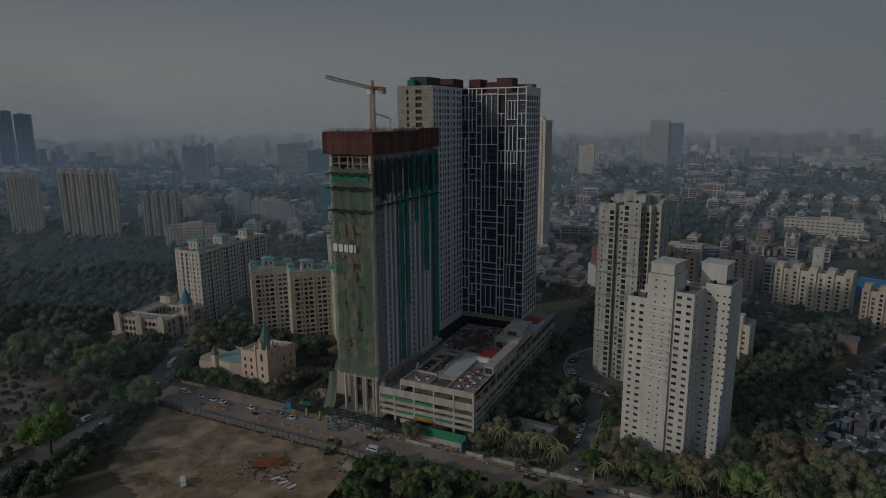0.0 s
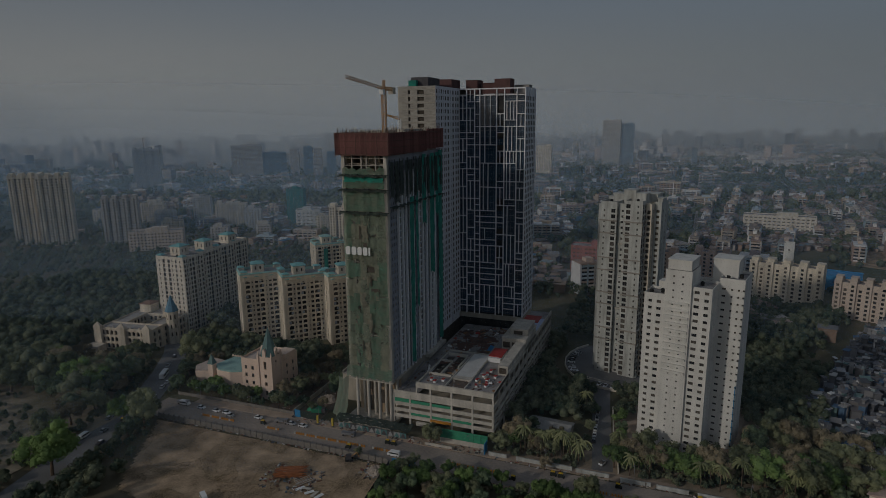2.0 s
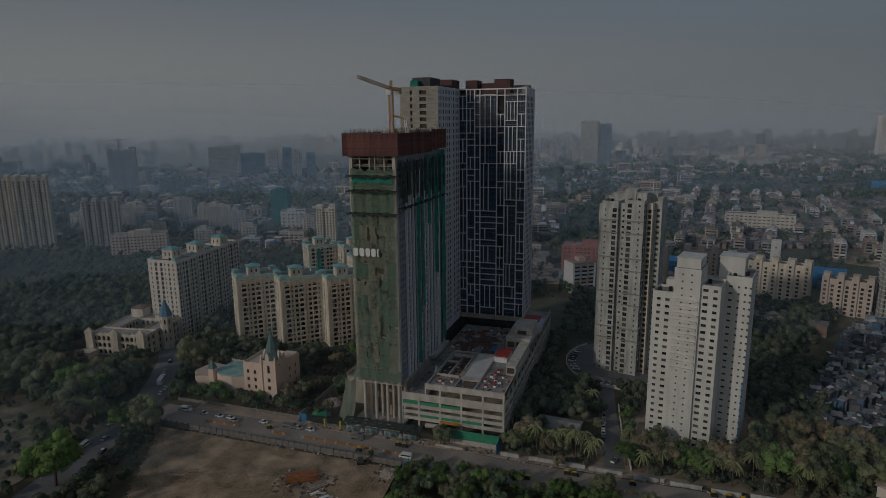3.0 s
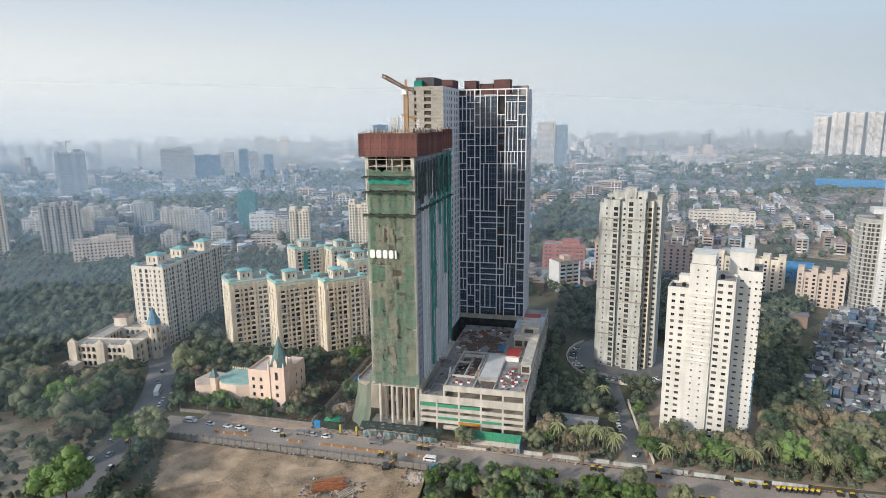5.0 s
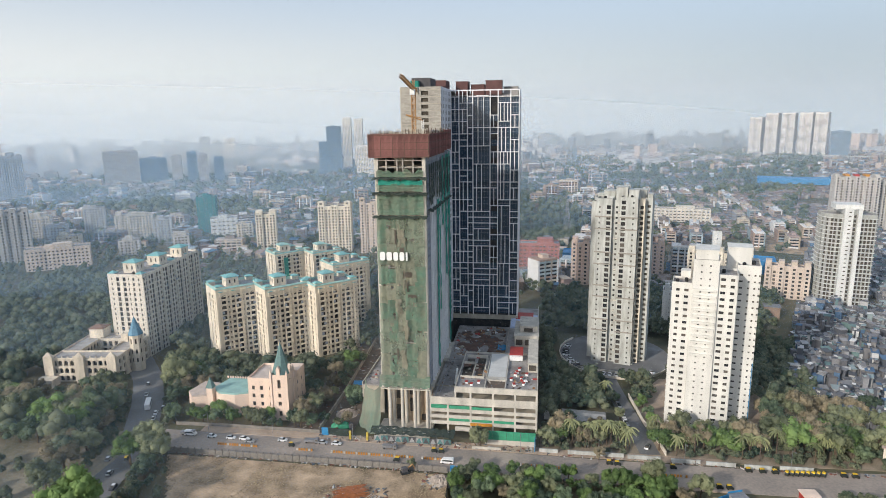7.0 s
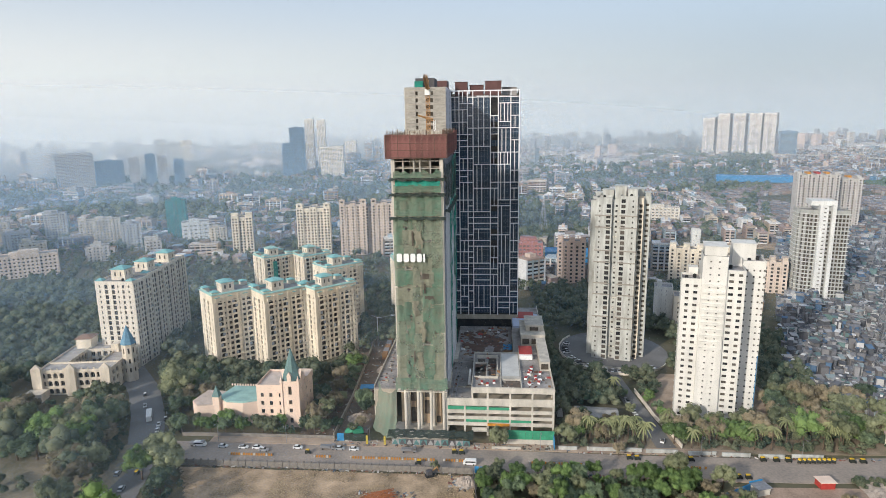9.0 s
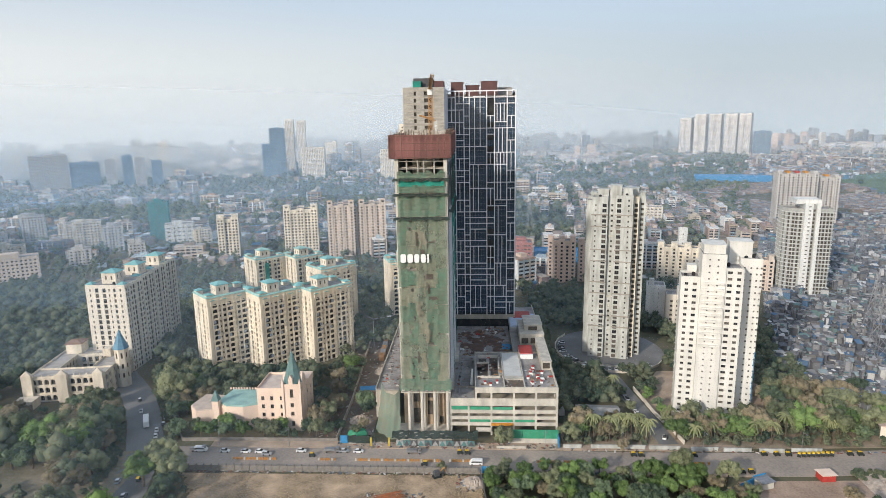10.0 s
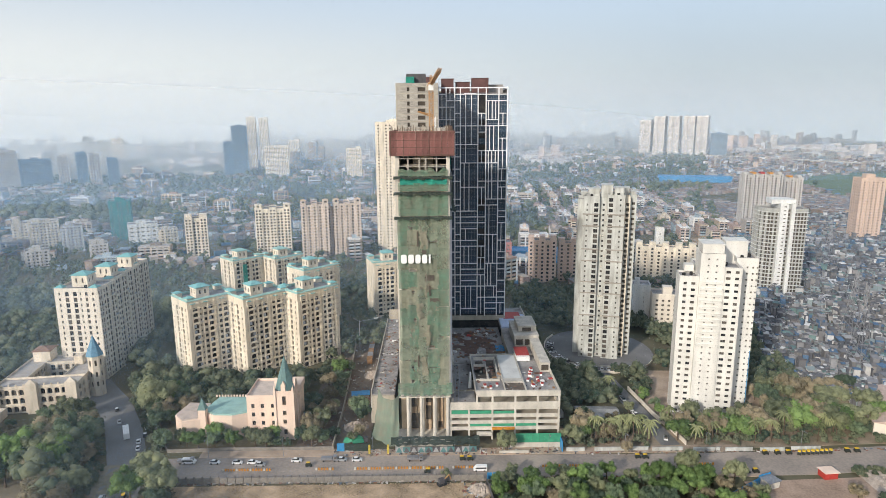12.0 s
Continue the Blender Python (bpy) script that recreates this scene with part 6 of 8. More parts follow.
PB("apartment_tower", "blue-grey tower pair far off in haze", "tower", -172, 1868, 0, 34, 30, 118, BLUE_GLASS, 3.5, 6, 4, caps=1)
for k in range(5):
    bay_building("apartment_tower", "tall white ribbed apartment tower in a row", "apartment tower", (688, 736, 786, 837, 881)[k], 2425 - 16 * k, -30, 40, 58, 146 if k else 132, RIBBED, 3, fh=3.2, step=3.0, group="row of white towers")
PB("office_tower", "blue glass office tower beside white towers", "office tower", 905, 2275, -18, 54, 40, 84, BLUE_GLASS, 4, 8, 6, caps=1)
PB("tower_far", "blue glass tower among trees in haze", "office tower", -640, 1600, 15, 38, 36, 124, BLUE_GLASS, 4, 7, 5, caps=1)
PB("tower_far", "lower blue glass tower among trees in haze", "office tower", -672, 1610, 15, 26, 36, 84, BLUE_GLASS, 4, 7, 5, caps=0)
PB("apartment_tower", "pale twin tower far off in haze", "apartment tower", -665, 1800, 10, 24, 30, 146, CREAM_PALE, 3.2, 4, 2, caps=1)
PB("apartment_tower", "pale twin tower far off in haze", "apartment tower", -630, 1800, 10, 24, 30, 143, CREAM_PALE, 3.2, 4, 2, caps=1)
PB("apartment_tower", "pale boxy slab tower in haze", "apartment tower", -537, 1560, 10, 57, 30, 74, CREAM_PALE, 3.2, 4, 2.2, caps=1)
PB("apartment_tower", "pale slender tower in haze", "apartment tower", -596, 2030, 5, 36, 26, 74, CREAM_PALE, 3.2, 5, 2.2, caps=1)
PB("apartment_tower", "slender beige tower in haze", "apartment tower", -336, 1495, 5, 36, 24, 70, CREAM, 3.2, 4, 2, caps=1)
PB("apartment_tower", "grey slab tower in haze", "apartment tower", -1065, 1310, 35, 75, 26, 74, GREYB, 3.2, 4, 2.4, caps=2)
PB("apartment_tower", "blue-grey slab in haze", "apartment tower", -1010, 1350, 35, 60, 26, 56, BLUE_GLASS, 3.5, 6, 4, caps=1)
for k in range(4):
    PB("apartment_tower", "grey-blue tower of a cluster in haze", "apartment tower", -950 + 34 * k, 1352 + 10 * (k % 2), 30, 22, 24, (62, 70, 66, 58)[k], BLUE_GLASS if k % 2 else GREYB, 3.3, 4.5, 3, caps=1)
for k in range(3):
    PB("apartment_tower", "pale tower far off in haze", "apartment tower", -1290 + 48 * k, 2090, 20, 34, 26, (88, 76, 84)[k], CREAM_PALE, 3.3, 5, 2.4, caps=1)
uc = bay_building("apartment_tower", "unfinished pale tower with a crane on its roof in haze", "tower", -1052, 975, 40, 50, 24, 82, GREYB, 7, step=2.0)
part("crane_mast", Mesh().rod((-4, 0, 82), (-4, 0, 104), 0.9, 4), YELLOW, uc)
part("crane_jib", Mesh().rod((-22, 0, 101), (12, 0, 104), 0.7, 4), YELLOW, uc)
PB("factory_shed", "long bright blue factory roof beyond the shacks", "shed", 430, 1342, -17, 150, 40, 11, BLUE_SHEET, 9, 30, 4, caps=0, roof=BLUE_SHEET)
PB("shed", "blue-roofed shed behind pink housing", "shed", -40, 560, -5, 60, 22, 11, BLUE_SHEET, 5, 8, 3, caps=0, roof=BLUE_SHEET)
PB("shed", "blue-roofed shed behind tan housing", "shed", 95, 545, -15, 34, 22, 11, BLUE_SHEET, 5, 8, 3, caps=0, roof=BLUE_SHEET)
PB("market_shed", "long cream two-storey building among trees", "building", 90, 830, -8, 78, 18, 16, CREAM, 4, 5, 3, caps=1)

for x, y, w, h in ((-560, 640, 26, 30), (-592, 655, 22, 26), (-525, 628, 20, 27), (-640, 600, 24, 22), (-700, 640, 30, 26), (-660, 690, 24, 30), (-745, 600, 26, 20), (-470, 575, 16, 18), (-430, 640, 18, 21), (-520, 560, 20, 15), (-590, 560, 22, 18)):
    PB("apartment_building", "small weathered beige apartment block among houses", "apartment building", x, y, 30, w, 15, h, OLDCREAM if int(w) % 4 else GREYB, 3.0, 3.0, 1.7, caps=2)

# ---- low city: houses, shacks, woods in the distance ----
rng = np.random.default_rng(3)


def free(x, y, pad=0.0):
    return all((x - a) ** 2 + (y - b) ** 2 > (r + pad) ** 2 for a, b, r in TAKEN)


def near_road(x, y):
    return (186 < y < 216 and x > -258) or (x < -236 and abs(x - np.interp(y, [110, 176, 204, 232, 258, 285, 322, 380], [-243, -258, -266, -281, -298, -322, -360, -420])) < 14.5 and y < 300)


def wooded(x, y):
    """How much of the land is under trees, 0 to 1."""
    n = 0.5 + 0.8 * noise.noise(Vector((x * 0.006, y * 0.006, 9))) + 0.3 * noise.noise(Vector((x * 0.02, y * 0.02, 2)))
    if x < -190:
        n += 0.12 if y > 540 else 0.9
    if -130 < x < 15 and y < 465:
        n += 0.9
    if x > 20 + (y - 280) * 0.42:
        n -= 0.75
    elif x > -140 and y > 560:
        n += 0.4 if y < 950 else 0.15
    return min(1, max(0, n))


def boxes(spots):
    """Many small houses: (x, y, width, depth, height, turn, roof pitch)."""
    me = Mesh()
    for x, y, w, d, h, a, p in spots:
        c, s = math.cos(a), math.sin(a)
        def at(u, v):
            return (x + u * c - v * s, y + u * s + v * c)
        q = [at(-w / 2, -d / 2), at(w / 2, -d / 2), at(w / 2, d / 2), at(-w / 2, d / 2)]
        i = len(me.v)
        me.v += [(*k, -0.1) for k in q] + [(*k, h) for k in q]
        me.f += [(i, i + 1, i + 5, i + 4), (i + 1, i + 2, i + 6, i + 5), (i + 2, i + 3, i + 7, i + 6), (i + 3, i, i + 4, i + 7)]
        o = 0.3 + 0.03 * w
        r = [at(-w / 2 - o, -d / 2 - o), at(w / 2 + o, -d / 2 - o), at(w / 2 + o, d / 2 + o), at(-w / 2 - o, d / 2 + o)]
        i = len(me.v)
        me.v += [(*r[0], h), (*r[1], h), (*r[2], h + p), (*r[3], h + p), (*r[0], h + 0.25), (*r[1], h + 0.25), (*r[2], h + p + 0.25), (*r[3], h + p + 0.25)]
        me.f += [(i, i + 3, i + 2, i + 1), (i + 4, i + 5, i + 6, i + 7), (i, i + 1, i + 5, i + 4), (i + 1, i + 2, i + 6, i + 5), (i + 2, i + 3, i + 7, i + 6), (i + 3, i, i + 4, i + 7)]
    return me


def facade_boxes(spots, storey=3.1):
    """Blocks of flats far off: storeys as proud floor bands over darker window bands, with roof rooms."""
    solid_part, glass_part = Mesh(), Mesh()
    for x, y, w, d, h, a in spots:
        c, s = math.cos(a), math.sin(a)
        def plan(u0, u1, v0, v1):
            return [(x + u * c - v * s, y + u * s + v * c) for u, v in ((u0, v0), (u1, v0), (u1, v1), (u0, v1))]
        glass_part.prism(plan(-w / 2 + 0.4, w / 2 - 0.4, -d / 2 + 0.4, d / 2 - 0.4), -0.1, h - 0.3)
        z = 0
        i0 = len(solid_part.v)
        while z < h - 1:
            solid_part.prism(plan(-w / 2, w / 2, -d / 2, d / 2), z, z + storey * 0.5)
            z += storey
        solid_part.prism(plan(-w / 2, w / 2, -d / 2, d / 2), h - 0.6, h + 0.8)
        for k in range(int(w // 5) + 1):
            u = -w / 2 + k * w / (int(w // 5) or 1)
            solid_part.prism(plan(u - 0.7, u + 0.7, -d / 2 - 0.15, d / 2 + 0.15), 0, h)
        solid_part.prism(plan(-w * 0.15, w * 0.2, -d * 0.2, d * 0.25), h + 0.8, h + 3.6)
    return solid_part, glass_part


# shacks on the east side
spots = []
for k in range(26000):
    y = 250 + 560 * rng.random() ** 1.3
    x = 24 + (y - 270) * 0.42 + rng.random() * (110 + (y - 250) * 0.95)
    if not free(x, y) or (y < 300 and x < 36) or noise.noise(Vector((x * 0.03, y * 0.03, 4))) > 0.55:
        continue
    gap = 3.6 if y < 400 else 4.6
    gx, gy = round(x / gap) * gap + rng.normal(0, 0.7), round(y / gap) * gap + rng.normal(0, 0.7)
    spots.append((gx, gy, gap * rng.uniform(0.55, 1.12), gap * rng.uniform(0.6, 1.25), rng.choice([2.4, 2.8, 3.2, 3.6, 4.8, 5.4, 6.0, 7.4, 9.0]), -0.3 + rng.normal(0, 0.25), rng.uniform(-0.5, 0.9)))
uniq = {}
for s in spots:
    q = 3.6 if s[1] < 400 else 4.6
    uniq[(round(s[0] / q), round(s[1] / q), q)] = s
for s in list(uniq.values())[::2]:
    if s[1] < 520:
        for k in range(rng.integers(1, 4)):
            w = rng.uniform(0.5, 1.7)
            uniq[(s[0], s[1], k)] = (s[0] + rng.uniform(-1.4, 1.4), s[1] + rng.uniform(-1.6, 1.6), w, rng.uniform(0.5, 2.2), s[4] + abs(s[6]) + rng.uniform(0.3, 1.5), s[5] + rng.normal(0, 0.3), rng.uniform(-0.2, 0.4))
shacks = solid("shack_roofs", boxes(uniq.values()), SHACKS, "dense settlement of patched tin and tarpaulin roofs", "shacks", "stuff")

# far settlement and low houses
spots, flats = [], []
for k in range(26000):
    r = 430 + 2600 * rng.random() ** 1.5
    a = radians(rng.uniform(-36, 64))
    x, y = -80 - r * math.sin(a), r * math.cos(a)
    if y < 400 or not free(x, y, 4) or rng.random() < wooded(x, y) * 1.05:
        continue
    if x > 20 + (y - 280) * 0.42 and y < 640:
        continue
    if r < 800 and rng.random() < 0.3 or (x > -20 + (y - 560) * 0.1 and 600 < y < 1350 and rng.random() < 0.9):
        continue
    east = x > 20 + (y - 280) * 0.42
    if rng.random() < ((0.004 if r < 1900 else 0.03) if east else 0.05 if r < 1500 else 0.09):
        flats.append((x, y, rng.uniform(12, 34), rng.uniform(10, 18), rng.choice([9, 12, 12, 15, 15, 18, 21, 24]), rng.choice([0.25, -0.2, 0.5, -0.05]) + rng.normal(0, 0.05)))
    else:
        spots.append((x, y, rng.uniform(5, 11), rng.uniform(5, 12), rng.uniform(3, 8.5), rng.choice([0.25, -0.2, 0.5]) + rng.normal(0, 0.1), rng.uniform(-0.3, 0.9)))
brown = []
for k in range(22000):
    y = 600 + 800 * rng.random()
    x = -20 + (y - 560) * 0.1 + rng.random() * (330 + (y - 600) * 0.55)
    if not free(x, y, 2) or noise.noise(Vector((x * 0.007, y * 0.007, 9))) > 0.08:
        continue
    brown.append((round(x / 6.2) * 6.2 + rng.normal(0, 0.9), round(y / 7.2) * 7.2 + rng.normal(0, 0.9), rng.uniform(3.4, 5.6), rng.uniform(3.6, 6.6), rng.uniform(2.6, 6), -0.25 + rng.normal(0, 0.1), rng.uniform(-0.4, 0.8)))
rng.shuffle(spots)
spots = [tuple(q) for q in spots]
half = len(spots) // 2
solid("house_roofs", boxes(spots[:half]), HOUSES, "sprawl of low painted houses", "houses", "stuff")
solid("brown_roofs", boxes(brown), RUSTY, "dense settlement of brown rusted roofs", "houses", "stuff")
solid("tin_roofs", boxes(spots[half:]), TILES, "sprawl of low tin-roofed houses", "houses", "stuff")
keep = []
for f in flats:
    if all((f[0] - g0[0]) ** 2 + (f[1] - g0[1]) ** 2 > 34 ** 2 for g0 in keep):
        keep.append(f)
for k in range(200):
    r = 1900 + 2400 * rng.random()
    a = radians(rng.uniform(-36, 62))
    if 250 < -80 - r * math.sin(a) < 1250 and r * math.cos(a) < 2500:
        continue
    keep.append((-80 - r * math.sin(a), r * math.cos(a), rng.uniform(18, 46), rng.uniform(16, 30), rng.uniform(20, 72) * (0.6 + 0.4 * rng.random()), rng.normal(0, 0.3)))
# colony of small slabs in rows
for i in range(9):
    for j in range(15):
        x, y = -40 + 30 * i + 0.10 * 34 * j + rng.normal(0, 2), 690 + 34 * j - 4 * i + rng.normal(0, 2)
        if free(x, y, 4) and rng.random() < 0.66 and x < 20 + (y - 280) * 0.5:
            keep.append((x, y, rng.uniform(9, 12), rng.uniform(18, 27), rng.choice([9, 12, 12, 12, 15]), -0.15 + rng.normal(0, 0.04)))
walls, glass = facade_boxes(keep)
far = []
for k in range(7500):
    r = 1900 + 2500 * rng.random() ** 0.8
    a = radians(rng.uniform(-38, 64))
    x, y = -80 - r * math.sin(a), r * math.cos(a)
    n1 = noise.noise(Vector((x * 0.0022, y * 0.0022, 5)))
    if n1 < -0.12 or (300 < x < 1300 and y < 2600) or (x < -500 and rng.random() < 0.25):
        continue
    tall = rng.random() < 0.07 + 0.12 * max(0, n1)
    far.append((x, y, rng.uniform(14, 30) if tall else rng.uniform(16, 60), rng.uniform(14, 28), rng.uniform(30, 72) if tall else rng.uniform(8, 24), rng.normal(0, 0.4), 0.0))
solid("far_blocks", boxes(far), FAR_PAINT, "pale towers and blocks of the far city in haze", "buildings", "stuff")
solid("flat_blocks", walls, HOUSES, "many plastered blocks of flats across the city", "flats", "stuff")
solid("flat_windows", glass, GLASS, "dark windows of the blocks of flats", "windows", "stuff")

# ---- trees ----
rnd = random.Random(21)


ICO = []
for a in range(12):
    t_ = math.asin((1, -1)[a == 11]) if a in (0, 11) else math.atan(0.5) * (1 if a < 6 else -1)
    w_ = radians(72 * (a - 1) + (36 if a > 5 else 0))
    ICO.append(Vector((math.cos(t_) * math.cos(w_), math.cos(t_) * math.sin(w_), math.sin(t_))))
ICO_F = []
for a in range(5):
    b = (a + 1) % 5
    ICO_F += [(0, 1 + a, 1 + b), (1 + a, 6 + a, 1 + b), (1 + b, 6 + a, 6 + b), (11, 6 + b, 6 + a)]


def crown_mesh(seed, mat, clumps, per, rx, rz, leaf):
    """Uneven clumps, each a leafy mass with small sprays standing out of it."""
    r = random.Random(seed)
    me = Mesh()
    for c in range(clumps):
        a, e, q = r.uniform(0, 6.283), r.uniform(-0.5, 1.35), r.uniform(0.35, 0.85)
        mid = Vector((rx * q * math.cos(a) * math.cos(e * 0.6), rx * q * math.sin(a) * math.cos(e * 0.6), rz * q * math.sin(e)))
        cr = r.uniform(0.22, 0.40) * rx
        i = len(me.v)
        me.v += [tuple(mid + d * cr * r.uniform(0.66, 0.95)) for d in ICO]
        me.f += [tuple(i + k for k in f) for f in ICO_F]
        for k in range(per):
            d = Vector((r.gauss(0, 1), r.gauss(0, 1), r.gauss(0.3, 0.9))).normalized()
            p = mid + d * cr * r.uniform(0.8, 1.14)
            nrm = (d + Vector((r.gauss(0, 0.4), r.gauss(0, 0.4), r.gauss(0.2, 0.4)))).normalized()
            u = nrm.orthogonal().normalized(); v = nrm.cross(u)
            g = r.uniform(0, 6.283)
            u, v = u * math.cos(g) + v * math.sin(g), v * math.cos(g) - u * math.sin(g)
            s = leaf * r.uniform(0.6, 1.3)
            i = len(me.v)
            me.v += [tuple(p - u * s - v * s * 0.3), tuple(p + u * s - v * s * 0.5), tuple(p + v * s)]
            me.f.append((i, i + 1, i + 2))
    return me.data("crown", mat, True)


def trunk_mesh(seed, h, r0):
    r = random.Random(seed)
    me = Mesh()
    top = Vector((r.uniform(-0.5, 0.5), r.uniform(-0.5, 0.5), h * 0.62))
    me.rod((0, 0, -0.2), top, r0, 7, r0 * 0.6)
    for k in range(5):
        a = k * 1.26 + r.uniform(-0.4, 0.4)
        q = top + Vector((math.cos(a) * h * 0.28, math.sin(a) * h * 0.28, h * r.uniform(0.12, 0.36)))
        me.rod(top * r.uniform(0.75, 1.0), q, r0 * 0.45, 5, r0 * 0.15)
    return me.data("trunk", BARK)


CROWNS = {(v, m): crown_mesh(30 + v, LEAVES[m], 24, 74, 4.6, 3.3, 0.36) for v in range(4) for m in range(4)}
LITE = [crown_mesh(90 + m, LEAVES[m], 14, 46, 4.6, 3.6, 0.5) for m in range(4)]
FINE = {(v, m): crown_mesh(50 + v, LEAVES[m], 26, 96, 4.6, 3.4, 0.27) for v in range(3) for m in range(4)}
TRUNKS = [trunk_mesh(70 + v, 7.2, 0.32) for v in range(4)]
WORDS = ["dark green leafy tree with a rounded crown", "bright green leafy tree with a dense crown", "dusty olive-green tree with a loose crown", "half-dry brown tree with a thin crown"]


def tree(x, y, s, kind):
    t = thing("tree", WORDS[kind], "tree", pose(x, y, 0, 0, 0, rnd.uniform(0, 360)) @ Matrix.Diagonal((s, s, s * rnd.uniform(0.85, 1.15), 1)), "roadside and garden trees")
    v = rnd.randrange(4)
    part("trunk", TRUNKS[v], BARK, t)
    part("crown", LITE[kind] if s < 0.52 else FINE[(v % 3, kind)] if s > 1.1 and x < -230 else CROWNS[(v, kind)], LEAVES[kind], t, at=pose(0, 0, 5.6))


def palm_meshes(seed, h):
    r = random.Random(seed)
    tr_ = Mesh()
    p = Vector((0, 0, -0.2))
    for k in range(6):
        q = p + Vector((r.uniform(-0.15, 0.15), r.uniform(-0.15, 0.15), h / 6))
        tr_.rod(p, q, 0.22 - 0.014 * k, 7, 0.21 - 0.014 * k)
        p = q
    fr = Mesh()
    for k in range(17):
        a, lift = k * 2.4, r.uniform(-0.2, 0.9)
        L = r.uniform(2.8, 3.8)
        prev = p
        for j in range(1, 6):
            f = j / 5
            q = p + Vector((math.cos(a) * L * f, math.sin(a) * L * f, L * (lift * f - 0.95 * f * f)))
            side = Vector((-math.sin(a), math.cos(a), 0)) * (0.55 * (1 - 0.6 * f))
            drop = Vector((0, 0, -0.35))
            fr.quad(prev, q, q + side + drop, prev + side + drop)
            fr.quad(prev, prev - side + drop, q - side + drop, q)
            prev = q
    return tr_.data("trunk", BARK), fr.data("fronds", PALM)


PALMS = [palm_meshes(5 + v, 8.5 + 1.2 * v) for v in range(3)]


def palm(x, y, s):
    t = thing("palm_tree", "tall palm with drooping dusty green fronds", "palm", pose(x, y, 0, 0, 0, rnd.uniform(0, 360)) @ Matrix.Diagonal((s, s, s, 1)), "garden palms")
    a, b = rnd.choice(PALMS)
    part("trunk", a, BARK, t)
    part("fronds", b, PALM, t)


BACK = []


def grove(x0, x1, y0, y1, count, gap, mix, lo=0.75, hi=1.25, test=None, single=True):
    got = []
    for k in range(count * 12):
        if len(got) >= count:
            break
        x, y = rnd.uniform(x0, x1), rnd.uniform(y0, y1)
        if (test and not test(x, y)) or near_road(x, y) or any((x - a) ** 2 + (y - b) ** 2 < gap * gap for a, b in got):
            continue
        got.append((x, y))
        if single:
            tree(x, y, rnd.uniform(lo, hi), rnd.choices(range(4), mix)[0])
        else:
            BACK.append((x, y, 4.3 * rnd.uniform(lo, hi)))
    return got


FOOT = [(-38, 4, 232, 285), (-83, -24, 284, 360), (-174, -90, 208, 346), (-62, -43, 213, 300), (-358, -298, 218, 296), (-340, -316, 288, 362), (-262, -198, 218, 246), (-286, -200, 282, 345), (-206, -172, 206, 300), (-10, 14, 352, 380), (-84, -60, 231, 245)]


BARE = [(-420, 170), (-372, 180), (-318, 188), (-288, 184), (-278, 168), (-268, 150), (-262, 128), (-330, 100), (-420, 100)]


def clear(x, y):
    return not in_plan(x, y, BARE) and not any(a - 1 < x < b + 1 and c - 1 < y < d + 1 for a, b, c, d in FOOT)


# south of the road, east of the lot
grove(-122, -34, 160, 188.5, 62, 3.6, (3, 6, 3, 1), 0.55, 0.95)
grove(-120, -36, 184, 190, 24, 2.6, (3, 4, 3, 1), 0.3, 0.5)
grove(-34, 70, 150, 184, 14, 5.0, (3, 3, 4, 2), 0.5, 0.85, lambda x, y: (x + 22) ** 2 + (y - 184) ** 2 > 50 and (x - 3) ** 2 + (y - 189) ** 2 > 36)
grove(15, 70, 190, 198, 8, 4.5, (4, 2, 4, 1), 0.4, 0.6, None)
# garden in front of the white tower
grove(-44, 44, 217, 232, 27, 4.6, (2, 5, 3, 3), 0.6, 1.25)
grove(4, 56, 226, 262, 30, 5.2, (2, 3, 4, 4), 0.8, 1.45)
grove(-86, -62, 214, 232, 8, 4.6, (1, 1, 4, 3), 0.75, 1.0)
for k in range(15):
    palm(-80 + 1.8 * k + rnd.uniform(-0.6, 0.6), 217 + rnd.uniform(-1.5, 2.5), rnd.uniform(0.95, 1.15))
for x, y in ((-37, 214.5), (-33.5, 216.5), (-30, 215), (-12, 214.5), (-8.5, 216.5), (-5.5, 214.5), (2, 218), (15, 215.5), (19, 217), (22.5, 215), (-60, 262), (-42, 229)):
    palm(x, y, rnd.uniform(0.85, 1.15))
grove(-42, 40, 211.5, 216, 26, 2.6, (3, 4, 3, 3), 0.28, 0.5)
tree(-43, 218, 1.2, 1)
tree(-25, 221, 1.15, 1)
tree(-8, 224, 1.3, 3)
tree(3, 226, 1.55, 2)
tree(10, 221, 1.5, 1)
tree(16, 228, 1.45, 3)
tree(24, 219, 1.4, 2)
tree(30, 226, 1.3, 1)
tree(-88, 216, 1.1, 2)
tree(-83, 221, 1.25, 3)
grove(-92, -58, 211.5, 214, 9, 2.6, (3, 2, 3, 3), 0.25, 0.4)
grove(-56, -42, 228, 262, 9, 3.0, (4, 3, 3, 1), 0.4, 0.7, lambda x, y: abs(x + 50.5) > 5)
grove(-201, -176, 216, 240, 7, 4.0, (3, 1, 4, 3), 0.4, 0.7)
